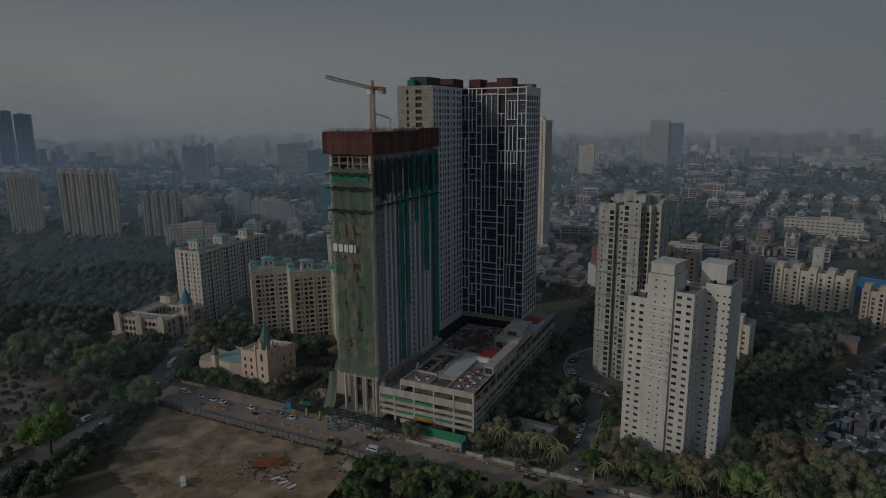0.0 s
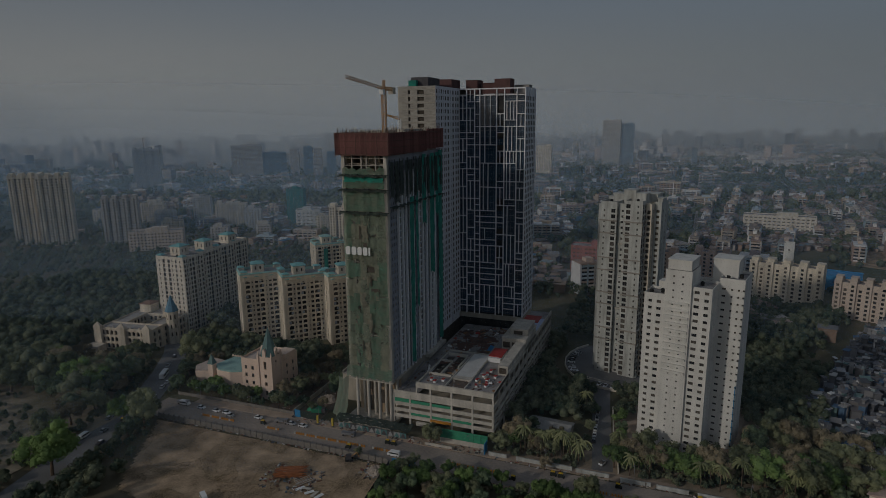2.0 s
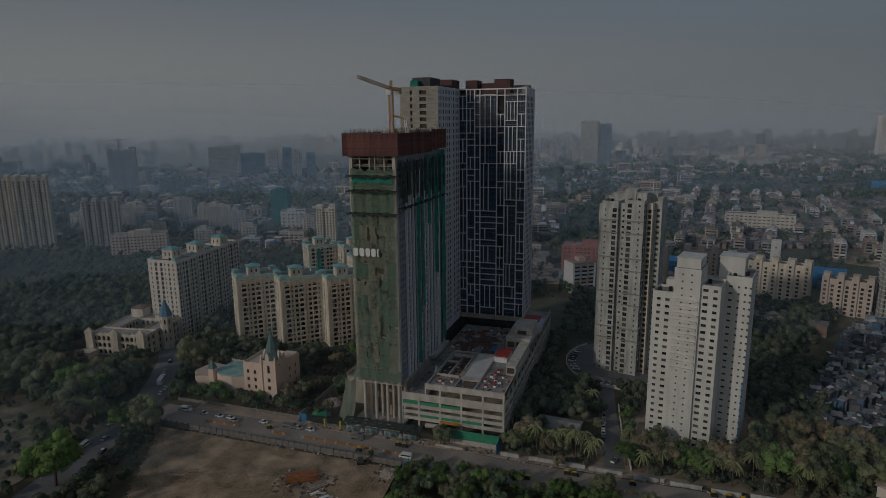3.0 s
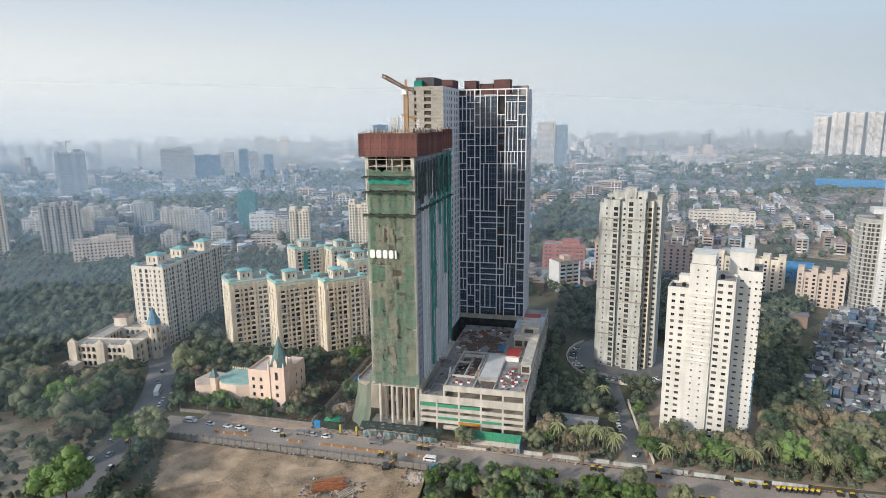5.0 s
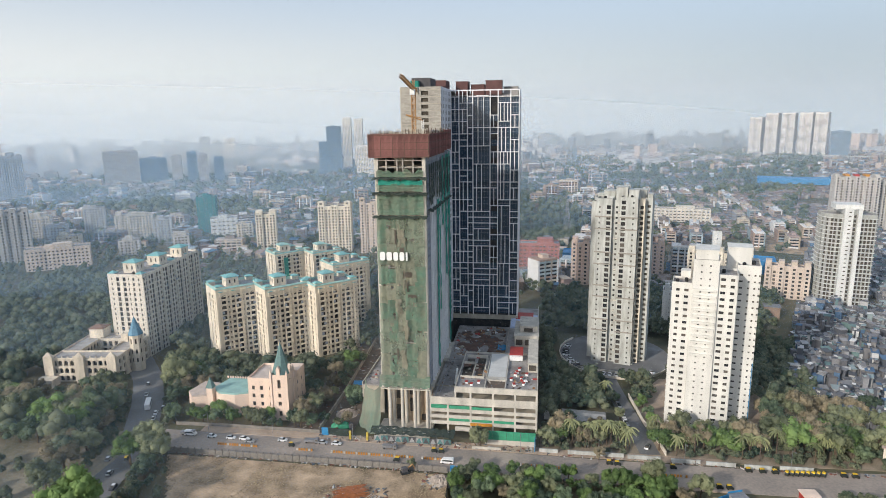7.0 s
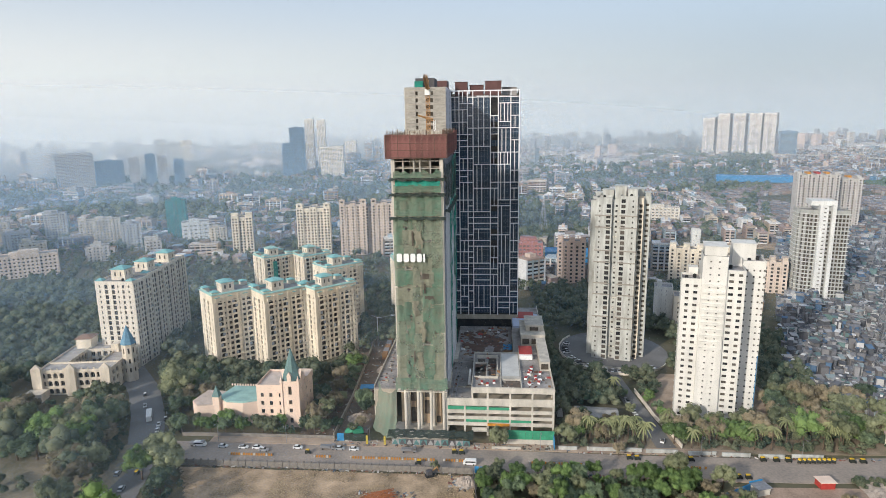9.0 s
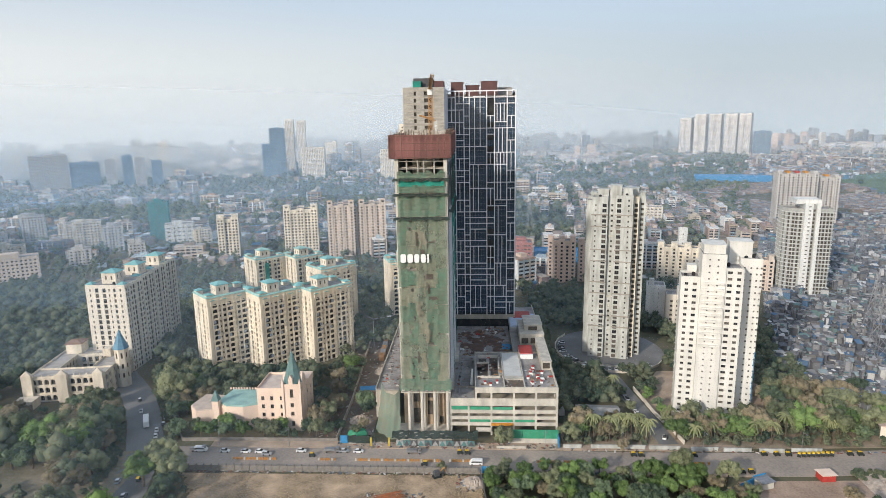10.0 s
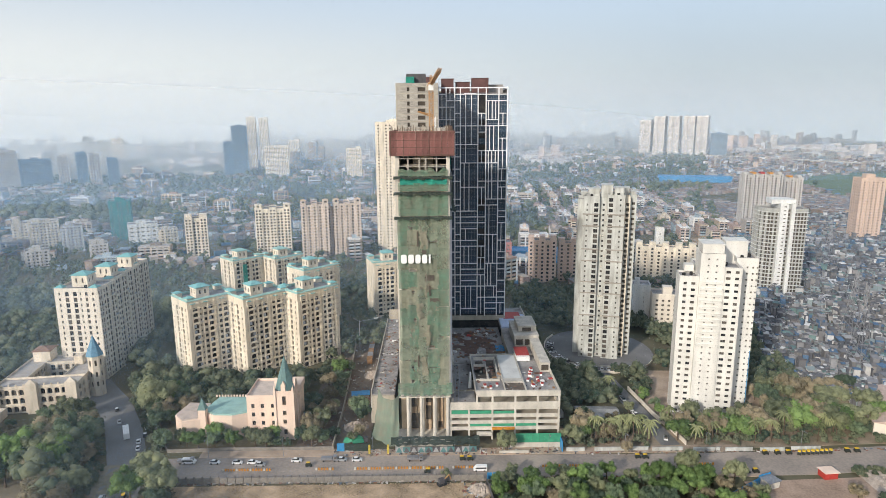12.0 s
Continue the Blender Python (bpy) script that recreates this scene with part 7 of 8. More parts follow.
# church, school and western road
grove(-262, -213, 214.5, 221, 13, 4.0, (3, 4, 2, 0), 0.62, 0.92)
grove(-213, -203, 214.5, 217, 4, 2.6, (4, 2, 2, 0), 0.4, 0.55)
for x, y, s, k in ((-197, 224, 1.05, 3), (-194, 230, 1.1, 2), (-200, 219, 0.85, 0), (-192.5, 219, 0.8, 0)):
    tree(x, y, s, k)
grove(-203, -190, 236, 262, 6, 5, (1, 1, 4, 4), 0.7, 1.0)
grove(-300, -258, 216, 262, 26, 5, (3, 4, 4, 1), 0.85, 1.25, clear)
grove(-352, -270, 140, 246, 60, 7.4, (2, 1, 6, 5), 1.05, 1.9, clear)
grove(-262, -240, 150, 197, 8, 5, (2, 3, 4, 0), 0.9, 1.3, lambda x, y: x < -246 + (190 - y) * 0.3)
# deeper woods round the blocks
grove(-365, -268, 125, 246, 95, 6.3, (5, 1, 4, 1), 0.8, 2.1, clear, False)
grove(-362, -300, 222, 242, 16, 5.0, (4, 1, 5, 2), 0.5, 0.75, lambda x, y: y < 244 - 0.1 * x - 40)
grove(-245, -215, 110, 150, 14, 5.0, (5, 1, 4, 1), 0.8, 1.2, lambda x, y: not in_plan(x, y, LOT_EDGE), False)
grove(-204, -190, 240, 330, 16, 5.0, (5, 1, 4, 1), 0.7, 1.0, None, False)
grove(-10, 24, 284, 352, 40, 5.0, (5, 1, 4, 1), 0.8, 1.2, clear, False)
grove(-90, -58, 236, 345, 75, 4.6, (5, 1, 2, 1), 0.8, 1.3, clear, False)
grove(-44, -14, 276, 300, 14, 4.6, (4, 2, 1, 0), 0.8, 1.2, clear, False)
grove(-88, 20, 352, 440, 150, 5.0, (5, 2, 2, 0), 0.9, 1.4, clear, False)
grove(-305, -170, 246, 300, 150, 4.6, (6, 1, 3, 1), 0.85, 1.4, clear, False)
grove(-430, -300, 290, 430, 190, 5.6, (6, 1, 3, 0), 0.9, 1.5, clear, False)
grove(-318, -170, 330, 470, 190, 5.6, (6, 1, 3, 0), 0.9, 1.4, clear, False)
grove(-480, -352, 170, 300, 170, 6, (6, 1, 3, 0), 1.0, 1.6, clear, False)
grove(-12, 95, 335, 470, 165, 5.2, (5, 1, 2, 0), 0.8, 1.3, lambda x, y: clear(x, y) and free(x, y) and x < 30 + (y - 335) * 0.44, False)
grove(-68, -38, 258, 290, 34, 3.6, (5, 1, 2, 0), 0.4, 0.75, lambda x, y: abs(x + 54.5 - (290 - y) * 0.12) > 5.5 and not (x > -50 and y < 264), False)
grove(20, 60, 295, 350, 30, 5.0, (5, 1, 2, 0), 0.7, 1.2, lambda x, y: x < 26 + (y - 280) * 0.42, False)
grove(-500, -420, 290, 440, 110, 6.5, (5, 1, 2, 0), 1.0, 1.7, None, False)
grove(8, 40, 264, 335, 40, 5.0, (5, 2, 2, 1), 0.8, 1.3, None, False)
for k in range(10):
    tree(-117 + 7.4 * k + rnd.uniform(-1, 1), rnd.uniform(187.2, 190.4), rnd.uniform(0.5, 0.8), rnd.choice((0, 1, 1, 2)))
tree(-50, 192, 1.05, 2)
tree(-311, 241, 1.25, 2)
tree(-317, 238, 1.05, 0)
tree(-305, 246, 1.0, 2)
tree(-68, 207, 0.55, 3)
tree(-115.5, 210.3, 0.95, 2)
tree(-141, 191.6, 0.5, 2)
tree(-122, 187.5, 0.6, 1)
tree(-243, 181, 1.5, 2)
tree(-253, 179, 1.35, 1)
tree(-250, 186, 1.5, 2)
tree(-247, 190, 1.0, 2)
tree(-196, 216, 0.9, 2)
tree(-246, 139, 2.2, 1)

for k in range(150):
    x, y = rnd.uniform(-264, -222), rnd.uniform(112, 186)
    if not near_road(x, y) and not in_plan(x, y, LOT_EDGE):
        BACK.append((x, y, rnd.uniform(0.8, 2.3)))
# scrub over the waste ground and under the garden trees
for k in range(420):
    x, y = rnd.uniform(-400, -268), rnd.uniform(105, 194)
    if in_plan(x, y, BARE) and noise.noise(Vector((x * 0.04, y * 0.04, 3))) > -0.1:
        BACK.append((x, y, rnd.choice((0.7, 0.9, 1.2, 1.6, 2.4))))
for k in range(260):
    x, y = rnd.uniform(-90, 52), rnd.uniform(212.5, 233)
    if not (-56 < x < -41) and not (-36 < x < 2 and y > 229) and not (-84 < x < -60 and y > 230):
        BACK.append((x, y, rnd.uniform(0.7, 1.7)))
for k in range(80):
    BACK.append((rnd.uniform(-122, -40), rnd.uniform(158, 189), rnd.uniform(0.8, 2.0)))
for k in range(90):
    BACK.append((rnd.uniform(14, 80), rnd.uniform(188, 194) + 0.05 * k / 9, rnd.uniform(0.6, 1.3)))
# shrubs on the verges of the side road
for k in range(260):
    y = rnd.uniform(112, 262)
    x = float(np.interp(y, [110, 140, 176, 204, 232, 258, 285], [-243, -250, -258, -266, -281, -298, -322])) + rnd.choice((-1, 1)) * rnd.uniform(9.2, 15)
    if not (186 < y < 216 and x > -258) and not in_plan(x, y, LOT_EDGE) and clear(x, y):
        BACK.append((x, y, rnd.uniform(0.7, 2.0)))
# dry tufts over the lot
tuft = Mesh()
for k in range(24000):
    x, y = rnd.uniform(-243, -120), rnd.uniform(120, 189)
    if not in_plan(x, y, LOT_EDGE) or noise.noise(Vector((x * 0.07, y * 0.07, 6))) < -0.05:
        continue
    for b in range(2):
        a, s = rnd.uniform(0, 6.28), rnd.uniform(0.08, 0.24)
        dx, dy = math.cos(a) * s, math.sin(a) * s
        z = 0.1 + 0.45 * max(0, noise.noise(Vector((x * 0.06, y * 0.06, 0))))
        tuft.quad((x - dx, y - dy, z), (x + dx, y + dy, z), (x + dx * 0.6 + 0.2, y + dy * 0.6, z + s), (x - dx * 0.5, y - dy * 0.5 + 0.2, z + s * 0.8))
solid("dry_grass", tuft, shade("dry_grass_blades", (0.46, 0.36, 0.22), 0.9, 0.4, 0.1, 1.0, 0, per_island=0.5, tint=(0.20, 0.145, 0.09)), "tufts of dry brown grass over the lot", "grass", kind="stuff")

# woods further off, as one canopy
pts = []
for k in range(21000):
    r = 150 + 2500 * rng.random() ** 1.55
    a = radians(rng.uniform(-36, 66))
    x, y = -80 - r * math.sin(a), r * math.cos(a)
    if y < 130 or near_road(x, y) or not clear(x, y):
        continue
    if -480 < x < 20 and y < 440:
        continue
    if x > 0 and y < 700 and rng.random() > 0.12:
        continue
    if rng.random() < wooded(x, y) * 1.1 - 0.08 and free(x, y, -6):
        pts.append((x, y, rng.uniform(3.2, 6.2) * (1 if r < 900 else 1.35)))
ico_v, ico_f = np.array([tuple(q) for q in ICO]), np.array(ICO_F)


def foliage(blobs, leaves, size):
    """Leafy masses (x, y, z, radius) with sprays standing out of them, as corners and triangles."""
    b = np.array(blobs)
    n = len(b)
    hull = b[:, None, :3] + ico_v[None] * (b[:, 3] * 0.88)[:, None, None] * rng.uniform(0.78, 1.1, (n, 12, 1))
    d = rng.normal(size=(n, leaves, 3)); d[..., 2] = np.abs(d[..., 2]) - 0.15
    d /= np.linalg.norm(d, axis=2)[..., None]
    c = b[:, None, :3] + d * b[:, 3][:, None, None] * rng.uniform(0.82, 1.14, (n, leaves, 1))
    nn = d + rng.normal(0, 0.4, d.shape); nn /= np.linalg.norm(nn, axis=2)[..., None]
    u = np.cross(nn, rng.normal(size=d.shape)); u /= np.linalg.norm(u, axis=2)[..., None]
    v = np.cross(nn, u)
    sz = size * rng.uniform(0.6, 1.3, (n, leaves, 1))
    tri = np.stack([c - u * sz - v * sz * 0.3, c + u * sz - v * sz * 0.5, c + v * sz], axis=2).reshape(-1, 3)
    faces = (ico_f[None] + 12 * np.arange(n)[:, None, None]).reshape(-1, 3)
    return np.concatenate([hull.reshape(-1, 3), tri]), np.concatenate([faces, 12 * n + np.arange(len(tri)).reshape(-1, 3)])


def tufted(x, y, s, k):
    """The masses of one crown: a dome of k lumps."""
    out = []
    for q in range(k):
        a, e = 2.4 * q + rng.uniform(-0.5, 0.5), (q + 0.5) / k
        w = s * 0.62 * math.sqrt(e)
        out.append((x + w * math.cos(a), y + w * math.sin(a), s * (1.75 - 0.85 * e) * rng.uniform(0.85, 1.1), s * rng.uniform(0.36, 0.56)))
    return out


woods = ([q for x, y, s in BACK if x < -250 and y < 255 for q in tufted(x, y, s, 7)], [q for x, y, s in BACK if not (x < -250 and y < 255) for q in tufted(x, y, s, 6)],
         [q for x, y, s in pts if y < 620 for q in tufted(x, y, s * 0.85, 3)], [(x, y, s * 0.75, s) for x, y, s in pts if y >= 620])
verts, tris, base = [], [], 0
for blobs, leaves, size in zip(woods, (52, 30, 16, 12), (0.36, 0.5, 0.8, 1.5)):
    a, b = foliage(blobs, leaves, size)
    verts.append(a); tris.append(b + base)
    base += len(a)
verts, tris = np.concatenate(verts), np.concatenate(tris)
wm = bpy.data.meshes.new("woodland")
wm.vertices.add(len(verts)); wm.loops.add(tris.size); wm.polygons.add(len(tris))
wm.vertices.foreach_set("co", verts.astype(np.float32).ravel())
wm.loops.foreach_set("vertex_index", tris.astype(np.int32).ravel())
wm.polygons.foreach_set("loop_start", np.arange(0, tris.size, 3, dtype=np.int32))
wm.polygons.foreach_set("use_smooth", np.ones(len(tris), dtype=bool))
wm.materials.append(WOODS)
wm.update(calc_edges=True)
tagged(new("woodland", wm), "dusty green tree canopy spreading between the houses", "trees", "", "stuff")

# ---- vehicles ----
rnd = random.Random(33)


def loft(sections):
    """A hull from cross-sections (x, half-width, z-low, z-high)."""
    me = Mesh()
    for x, w, z0, z1 in sections:
        me.v += [(x, -w, z0), (x, w, z0), (x, w * 0.96, z1), (x, -w * 0.96, z1)]
    for i in range(len(sections) - 1):
        a, b = 4 * i, 4 * i + 4
        me.f += [(a + j, a + (j + 1) % 4, b + (j + 1) % 4, b + j) for j in range(4)]
    e = 4 * (len(sections) - 1)
    me.f += [(0, 3, 2, 1), (e, e + 1, e + 2, e + 3)]
    return me


WHEEL = Mesh().rod((0, -0.11, 0), (0, 0.11, 0), 0.32, 12).data("wheel", BLACK)
AUTO_BLACK = shade("black_green_rickshaw_paint", (0.03, 0.035, 0.03), 0.5, 0.2, 1, 5, 0)
AUTO_YELLOW = shade("yellow_rickshaw_hood", (0.72, 0.46, 0.03), 0.6, 0.15, 1, 5, 0)
KINDS = {
    "car": ([(-2.05, 0.72, 0.35, 0.75), (-1.95, 0.84, 0.25, 0.95), (0.6, 0.86, 0.22, 0.98), (1.7, 0.82, 0.25, 0.82), (2.05, 0.7, 0.35, 0.62)],
            [(-1.75, 0.74, 0.94, 1.0), (-1.2, 0.68, 0.94, 1.42), (0.2, 0.68, 0.94, 1.45), (0.95, 0.74, 0.94, 1.0)], (-1.25, 1.3), 0.78, CAR_PAINT),
    "van": ([(-2.6, 0.85, 0.4, 2.05), (-2.5, 0.95, 0.3, 2.15), (1.6, 0.95, 0.3, 2.15), (2.2, 0.93, 0.3, 1.25), (2.65, 0.85, 0.4, 1.0)],
            [(-2.3, 0.965, 1.2, 1.75), (1.2, 0.965, 1.2, 1.75), (1.85, 0.955, 1.2, 1.6)], (-1.6, 1.6), 0.85, SIGN_WHITE),
    "auto": ([(-1.25, 0.6, 0.3, 0.75), (-1.1, 0.65, 0.25, 0.85), (0.7, 0.6, 0.25, 0.8), (1.3, 0.3, 0.35, 0.7)],
             [(-1.2, 0.6, 0.85, 1.3), (-1.0, 0.64, 0.85, 1.72), (0.4, 0.6, 0.85, 1.72), (0.8, 0.5, 0.85, 0.95)], (-0.8, 0.9), 0.5, AUTO_BLACK),
    "bus": ([(-4.6, 1.15, 0.5, 2.9), (-4.5, 1.22, 0.4, 3.0), (4.4, 1.22, 0.4, 3.0), (4.6, 1.1, 0.5, 2.5)],
            [(-4.2, 1.235, 1.5, 2.4), (4.0, 1.235, 1.5, 2.4)], (-2.8, 3.0), 1.05, SIGN_WHITE),
    "truck": ([(-3.2, 1.0, 0.8, 1.7), (1.2, 1.0, 0.8, 1.7), (1.25, 0.6, 0.8, 1.2), (1.5, 0.6, 0.8, 1.2), (1.55, 1.0, 0.5, 2.2), (2.9, 1.0, 0.5, 2.2), (3.1, 0.95, 0.5, 1.5)],
              [(1.9, 1.015, 1.3, 2.0), (2.85, 1.015, 1.3, 2.0)], (-2.2, 2.2), 0.9, STEEL)}
LABEL = {"car": "parked car with dark windows", "van": "white minibus with dark side windows", "auto": "black and yellow auto-rickshaw beside the road", "bus": "white bus with a band of dark windows", "truck": "grey flatbed truck by the kerb"}
BUILT = {}


def vehicle(kind, x, y, turn, z=0.0):
    if kind not in BUILT:
        body, cabin, axles, half, mat = KINDS[kind]
        BUILT[kind] = (loft(body).data("body", mat), loft(cabin).data("cabin", AUTO_BLACK if kind == "auto" else GLASS), axles, half, mat)
    b, c, axles, half, mat = BUILT[kind]
    name = {"auto": "auto_rickshaw"}.get(kind, kind)
    v = thing(name, LABEL[kind], {"auto": "rickshaw"}.get(kind, kind), pose(x, y, z, 0, 0, turn), {"auto": "parked rickshaws"}.get(kind, "vehicles on the road"))
    part("body", b, mat, v)
    part("hood" if kind == "auto" else "glazing", c, GLASS, v)
    if kind == "auto":
        if "hood" not in BUILT:
            BUILT["hood"] = loft([(-1.1, 0.6, 1.2, 1.6), (-0.95, 0.62, 1.3, 1.78), (0.35, 0.58, 1.6, 1.79), (0.5, 0.5, 1.6, 1.74)]).data("hood_top", AUTO_YELLOW)
        part("hood_top", BUILT["hood"], AUTO_YELLOW, v)
    if kind == "car":
        if "lid" not in BUILT:
            BUILT["lid"] = Mesh().box(-1.2, 0.2, -0.62, 0.62, 1.43, 1.5).data("roof_panel", CAR_PAINT)
        part("roof_panel", BUILT["lid"], CAR_PAINT, v)
    for ax in axles:
        for s in (-half, half):
            part("wheel", WHEEL, BLACK, v, at=pose(ax, s, 0.32))


for x, y, k in ((-127.6, 197.0, "van"), (-152.9, 205, "truck"), (-199.9, 205.2, "car"), (-187, 205.4, "truck"), (-182, 205.4, "car"), (-176, 205.2, "car"), (-134, 204.8, "auto"), (-131, 204.6, "auto"), (-213.6, 202.5, "car"), (-194.4, 201.5, "auto"),
                (-78.1, 196.6, "auto"), (-242.3, 205, "van"), (-232, 204.5, "car"), (-223, 204.2, "car"), (-217, 204.2, "car"), (-64, 204.5, "auto"), (-61, 204.3, "auto"), (-40, 204.6, "auto"), (-148, 196, "auto")):
    vehicle(k, x, y, 180 if y < 199 else 0)
for k in range(8):
    vehicle("auto", 1.5 + 1.9 * k, 205.6 + 0.12 * k, 58)
for x in (-52, -47, -34, -30.5, -26, -22.5, 22, 26):
    vehicle("auto", x, 193.0 if x < 0 else 206.8, rnd.choice((0, 3, -4)))
for x in (-12, -7, -2.5):
    vehicle("auto", x, 206.0, 5)
for x, y, a, k in ((-278, 228, 118, "bus"), (-269.8, 227.5, 118, "car"), (-294, 252, 125, "car"), (-263.5, 187.1, 100, "car"), (-264.5, 181.5, 100, "car"), (-257, 172, 100, "car"), (-260.5, 165, 100, "van"), (-259, 158, 98, "car"), (-249, 163, -80, "car"), (-272, 234, 118, "car"), (-287, 240, 120, "car"), (-263, 206, 110, "car"), (-243.4, 205.1, 4, "truck"), (-267.7, 216.5, 112, "car"), (-257, 182.4, 100, "auto"), (-270, 222, 112, "car")):
    vehicle(k, x, y, a, 0.02)
# parked round the stained tower and along the driveway
for k in range(22):
    a = radians(160 + 7.0 * k)
    if k not in (5, 11, 12, 18):
        vehicle("car", -49 + 27.5 * math.cos(a), 324 + 31.5 * math.sin(a), math.degrees(a), 0.15)
for k in range(6):
    vehicle("car", -54.6 + 0.3 * k, 262 - 5.2 * k, 95, 0.04)
for x, y in ((-30, 230), (14, 262), (17, 256), (18, 268), (-47.5, 219)):
    vehicle("car", x, y, 70, 0.13)
vehicle("bus", -88.2, 243, 92)
vehicle("van", -178.8, 146, -35, 0.3)

# ---- walls, fences, barriers ----
lw = thing("lot_wall", "grey precast concrete wall with posts along the lot", "wall", pose(-243.5, 190.0, 0))
OLDWALL = shade("grimy_precast_wall", (0.25, 0.225, 0.195), 0.95, 0.45, 0.5, 4, 0.2)
pst = Mesh().box(-0.2, 0.2, -0.28, 0.16, 0, 3.2).data("post", OLDWALL)
pnl = Mesh().box(0.21, 2.79, -0.06, 0.06, 0, 2.55).data("panel", OLDWALL)
for k in range(39):
    part("post", pst, OLDWALL, lw, at=pose(3 * k, 0, 0))
    part("panel", pnl, OLDWALL, lw, at=pose(3 * k, 0, 0))
le = thing("lot_wall", "leaning dark sheet fence between lot and trees", "fence", pose(-126, 189.5, 0, 0, 0, -84))
for k in range(22):
    part("panel", Mesh().box(3 * k + 0.03, 3 * k + 2.97, -0.05, 0.05, 0, 2.6), SLATE, le)
bw = thing("sheet_fence", "bright blue corrugated sheet fence along the road", "fence", pose(-125.5, 190.6, 0.16))
for k in range(5):
    part("panel", Mesh().prism([(2.1 * k + 0.3 * i, 0.05 * (i % 2)) for i in range(7)] + [(2.1 * k + 1.8 - 0.3 * i, 0.06 + 0.05 * (i % 2)) for i in range(7)], 0, 2.8), BLUE_SHEET, bw)
bd = thing("sheet_fence", "bright blue sheet fence round a yard", "fence", pose(-42, 174.5, 0, 0, 0, 32))
for k in range(9):
    part("panel", Mesh().box(2.5 * k, 2.5 * k + 2.46, 0, 0.1, 0, 3.0), BLUE_SHEET, bd)
kiosk = thing("shed", "small shed with a blue sheet side near the road", "shed", pose(-22, 184, 0, 0, 0, 20))
part("body", Mesh().box(-2.5, 2.5, -2, 2, 0, 2.8), CONCRETE_PALE, kiosk)
part("roof", Mesh().prism(rect(-2.9, 2.9, -2.6, 2.4), 2.81, 3.0), STEEL, kiosk)
part("side_sheet", Mesh().box(-2.9, 2.9, 2.42, 2.55, 0, 3.6), BLUE_SHEET, kiosk)
hut = thing("shed", "small red-walled hut with a pale roof", "shed", pose(3, 189.5, 0, 0, 0, 5))
part("body", Mesh().box(-2.6, 2.6, -2, 2, 0, 2.6), RED, hut)
part("roof", Mesh().box(-3, 3, -2.5, 2.5, 2.61, 2.8), PEACH, hut)
MED = thing("median_barrier", "row of orange and white concrete median blocks", "barrier", pose(0, 198.9, 0), "")
blk = Mesh().prism(rect(-0.3, 0.3, -0.3, 0.3), 0, 0.9, rect(-0.3, 0.3, -0.15, 0.15))
b_o, b_w = blk.data("barrier_block", KERB_ORANGE), blk.data("barrier_block", CONCRETE_PALE)
for x0, x1 in ((-227, -208), (-191, -184), (-176, -142), (-138, -128), (-104, -82), (-48, -36)):
    k = 0
    while x0 + 1.06 * k < x1:
        part("barrier_block", b_o if k % 5 else b_w, KERB_ORANGE, MED, at=pose(x0 + 1.06 * k, 0.0, 0.0))
        k += 1
gw = thing("garden_wall", "whitewashed boundary wall with gate gaps along the road", "wall", pose(0, 210.0, 0.1))
for x0, x1, dy in ((-91.5, -84, 0), (-80, -58, 0), (-56.5, -44, -0.5), (-30.5, -29, -1), (-40, -31, -1.2), (-27, -16, -1.6), (-13, -3, -2), (0, 12, -1.4)):
    part("wall", Mesh().box(x0, x1, dy, dy + 0.35, -0.1, 1.5).box(x0 - 0.1, x1 + 0.1, dy - 0.08, dy + 0.43, 1.5, 1.62), DIRTY_WHITE, gw)
dw = thing("garden_wall", "pale curved retaining wall beside the driveway", "wall", pose(0, 0, 0))
part("wall", ribbon(Mesh(), [(-48.5, 268), (-47, 255), (-45.5, 240), (-42.5, 226), (-41, 214)], 0.4, 2.0, 2.0), CREAM_PALE, dw)
cw = thing("garden_wall", "low wall round the church garden", "wall", pose(0, 0, 0))
part("wall", ribbon(Mesh(), [(-186.5, 213.8), (-230, 213.8), (-254, 213), (-270, 236), (-286, 262)], 0.35, 1.6, 1.6), OLDWALL, cw)
yw = thing("garden_wall", "long grey wall between church yard and site", "wall", pose(0, 0, 0))
part("wall", ribbon(Mesh(), [(-187, 214.5), (-187.5, 250), (-190, 300), (-193, 350)], 0.35, 2.4, 2.4), CONCRETE, yw)

# ---- sheds and warehouse near the garden ----
sh = thing("shed", "low grey-roofed shed beside the podium", "shed", pose(-72, 238, 0, 0, 0, -4))
part("body", Mesh().box(-9, 9, -5, 5, 0, 3.4), CONCRETE, sh)
part("roof", Mesh().prism(rect(-9.6, 9.6, -5.6, 5.6), 3.41, 4.8, rect(-9.6, 9.6, -0.2, 0.2)), shade("grey_asbestos_roof", (0.34, 0.33, 0.31), 0.9, 0.3, 0.4, 5, 0.2), sh)
wh = thing("warehouse", "long low warehouse with a pinkish sheet roof", "warehouse", pose(58, 234, 0, 0, 0, 62))
part("body", Mesh().box(-20, 20, -8, 8, 0, 6), CREAM_PALE, wh)
part("roof", Mesh().prism(rect(-20.6, 20.6, -8.8, 8.8), 6.01, 8.6, rect(-20.6, 20.6, -0.2, 0.2)), shade("pinkish_sheet_roof", (0.50, 0.38, 0.32), 0.85, 0.25, 0.4, 5, 0.15), wh)

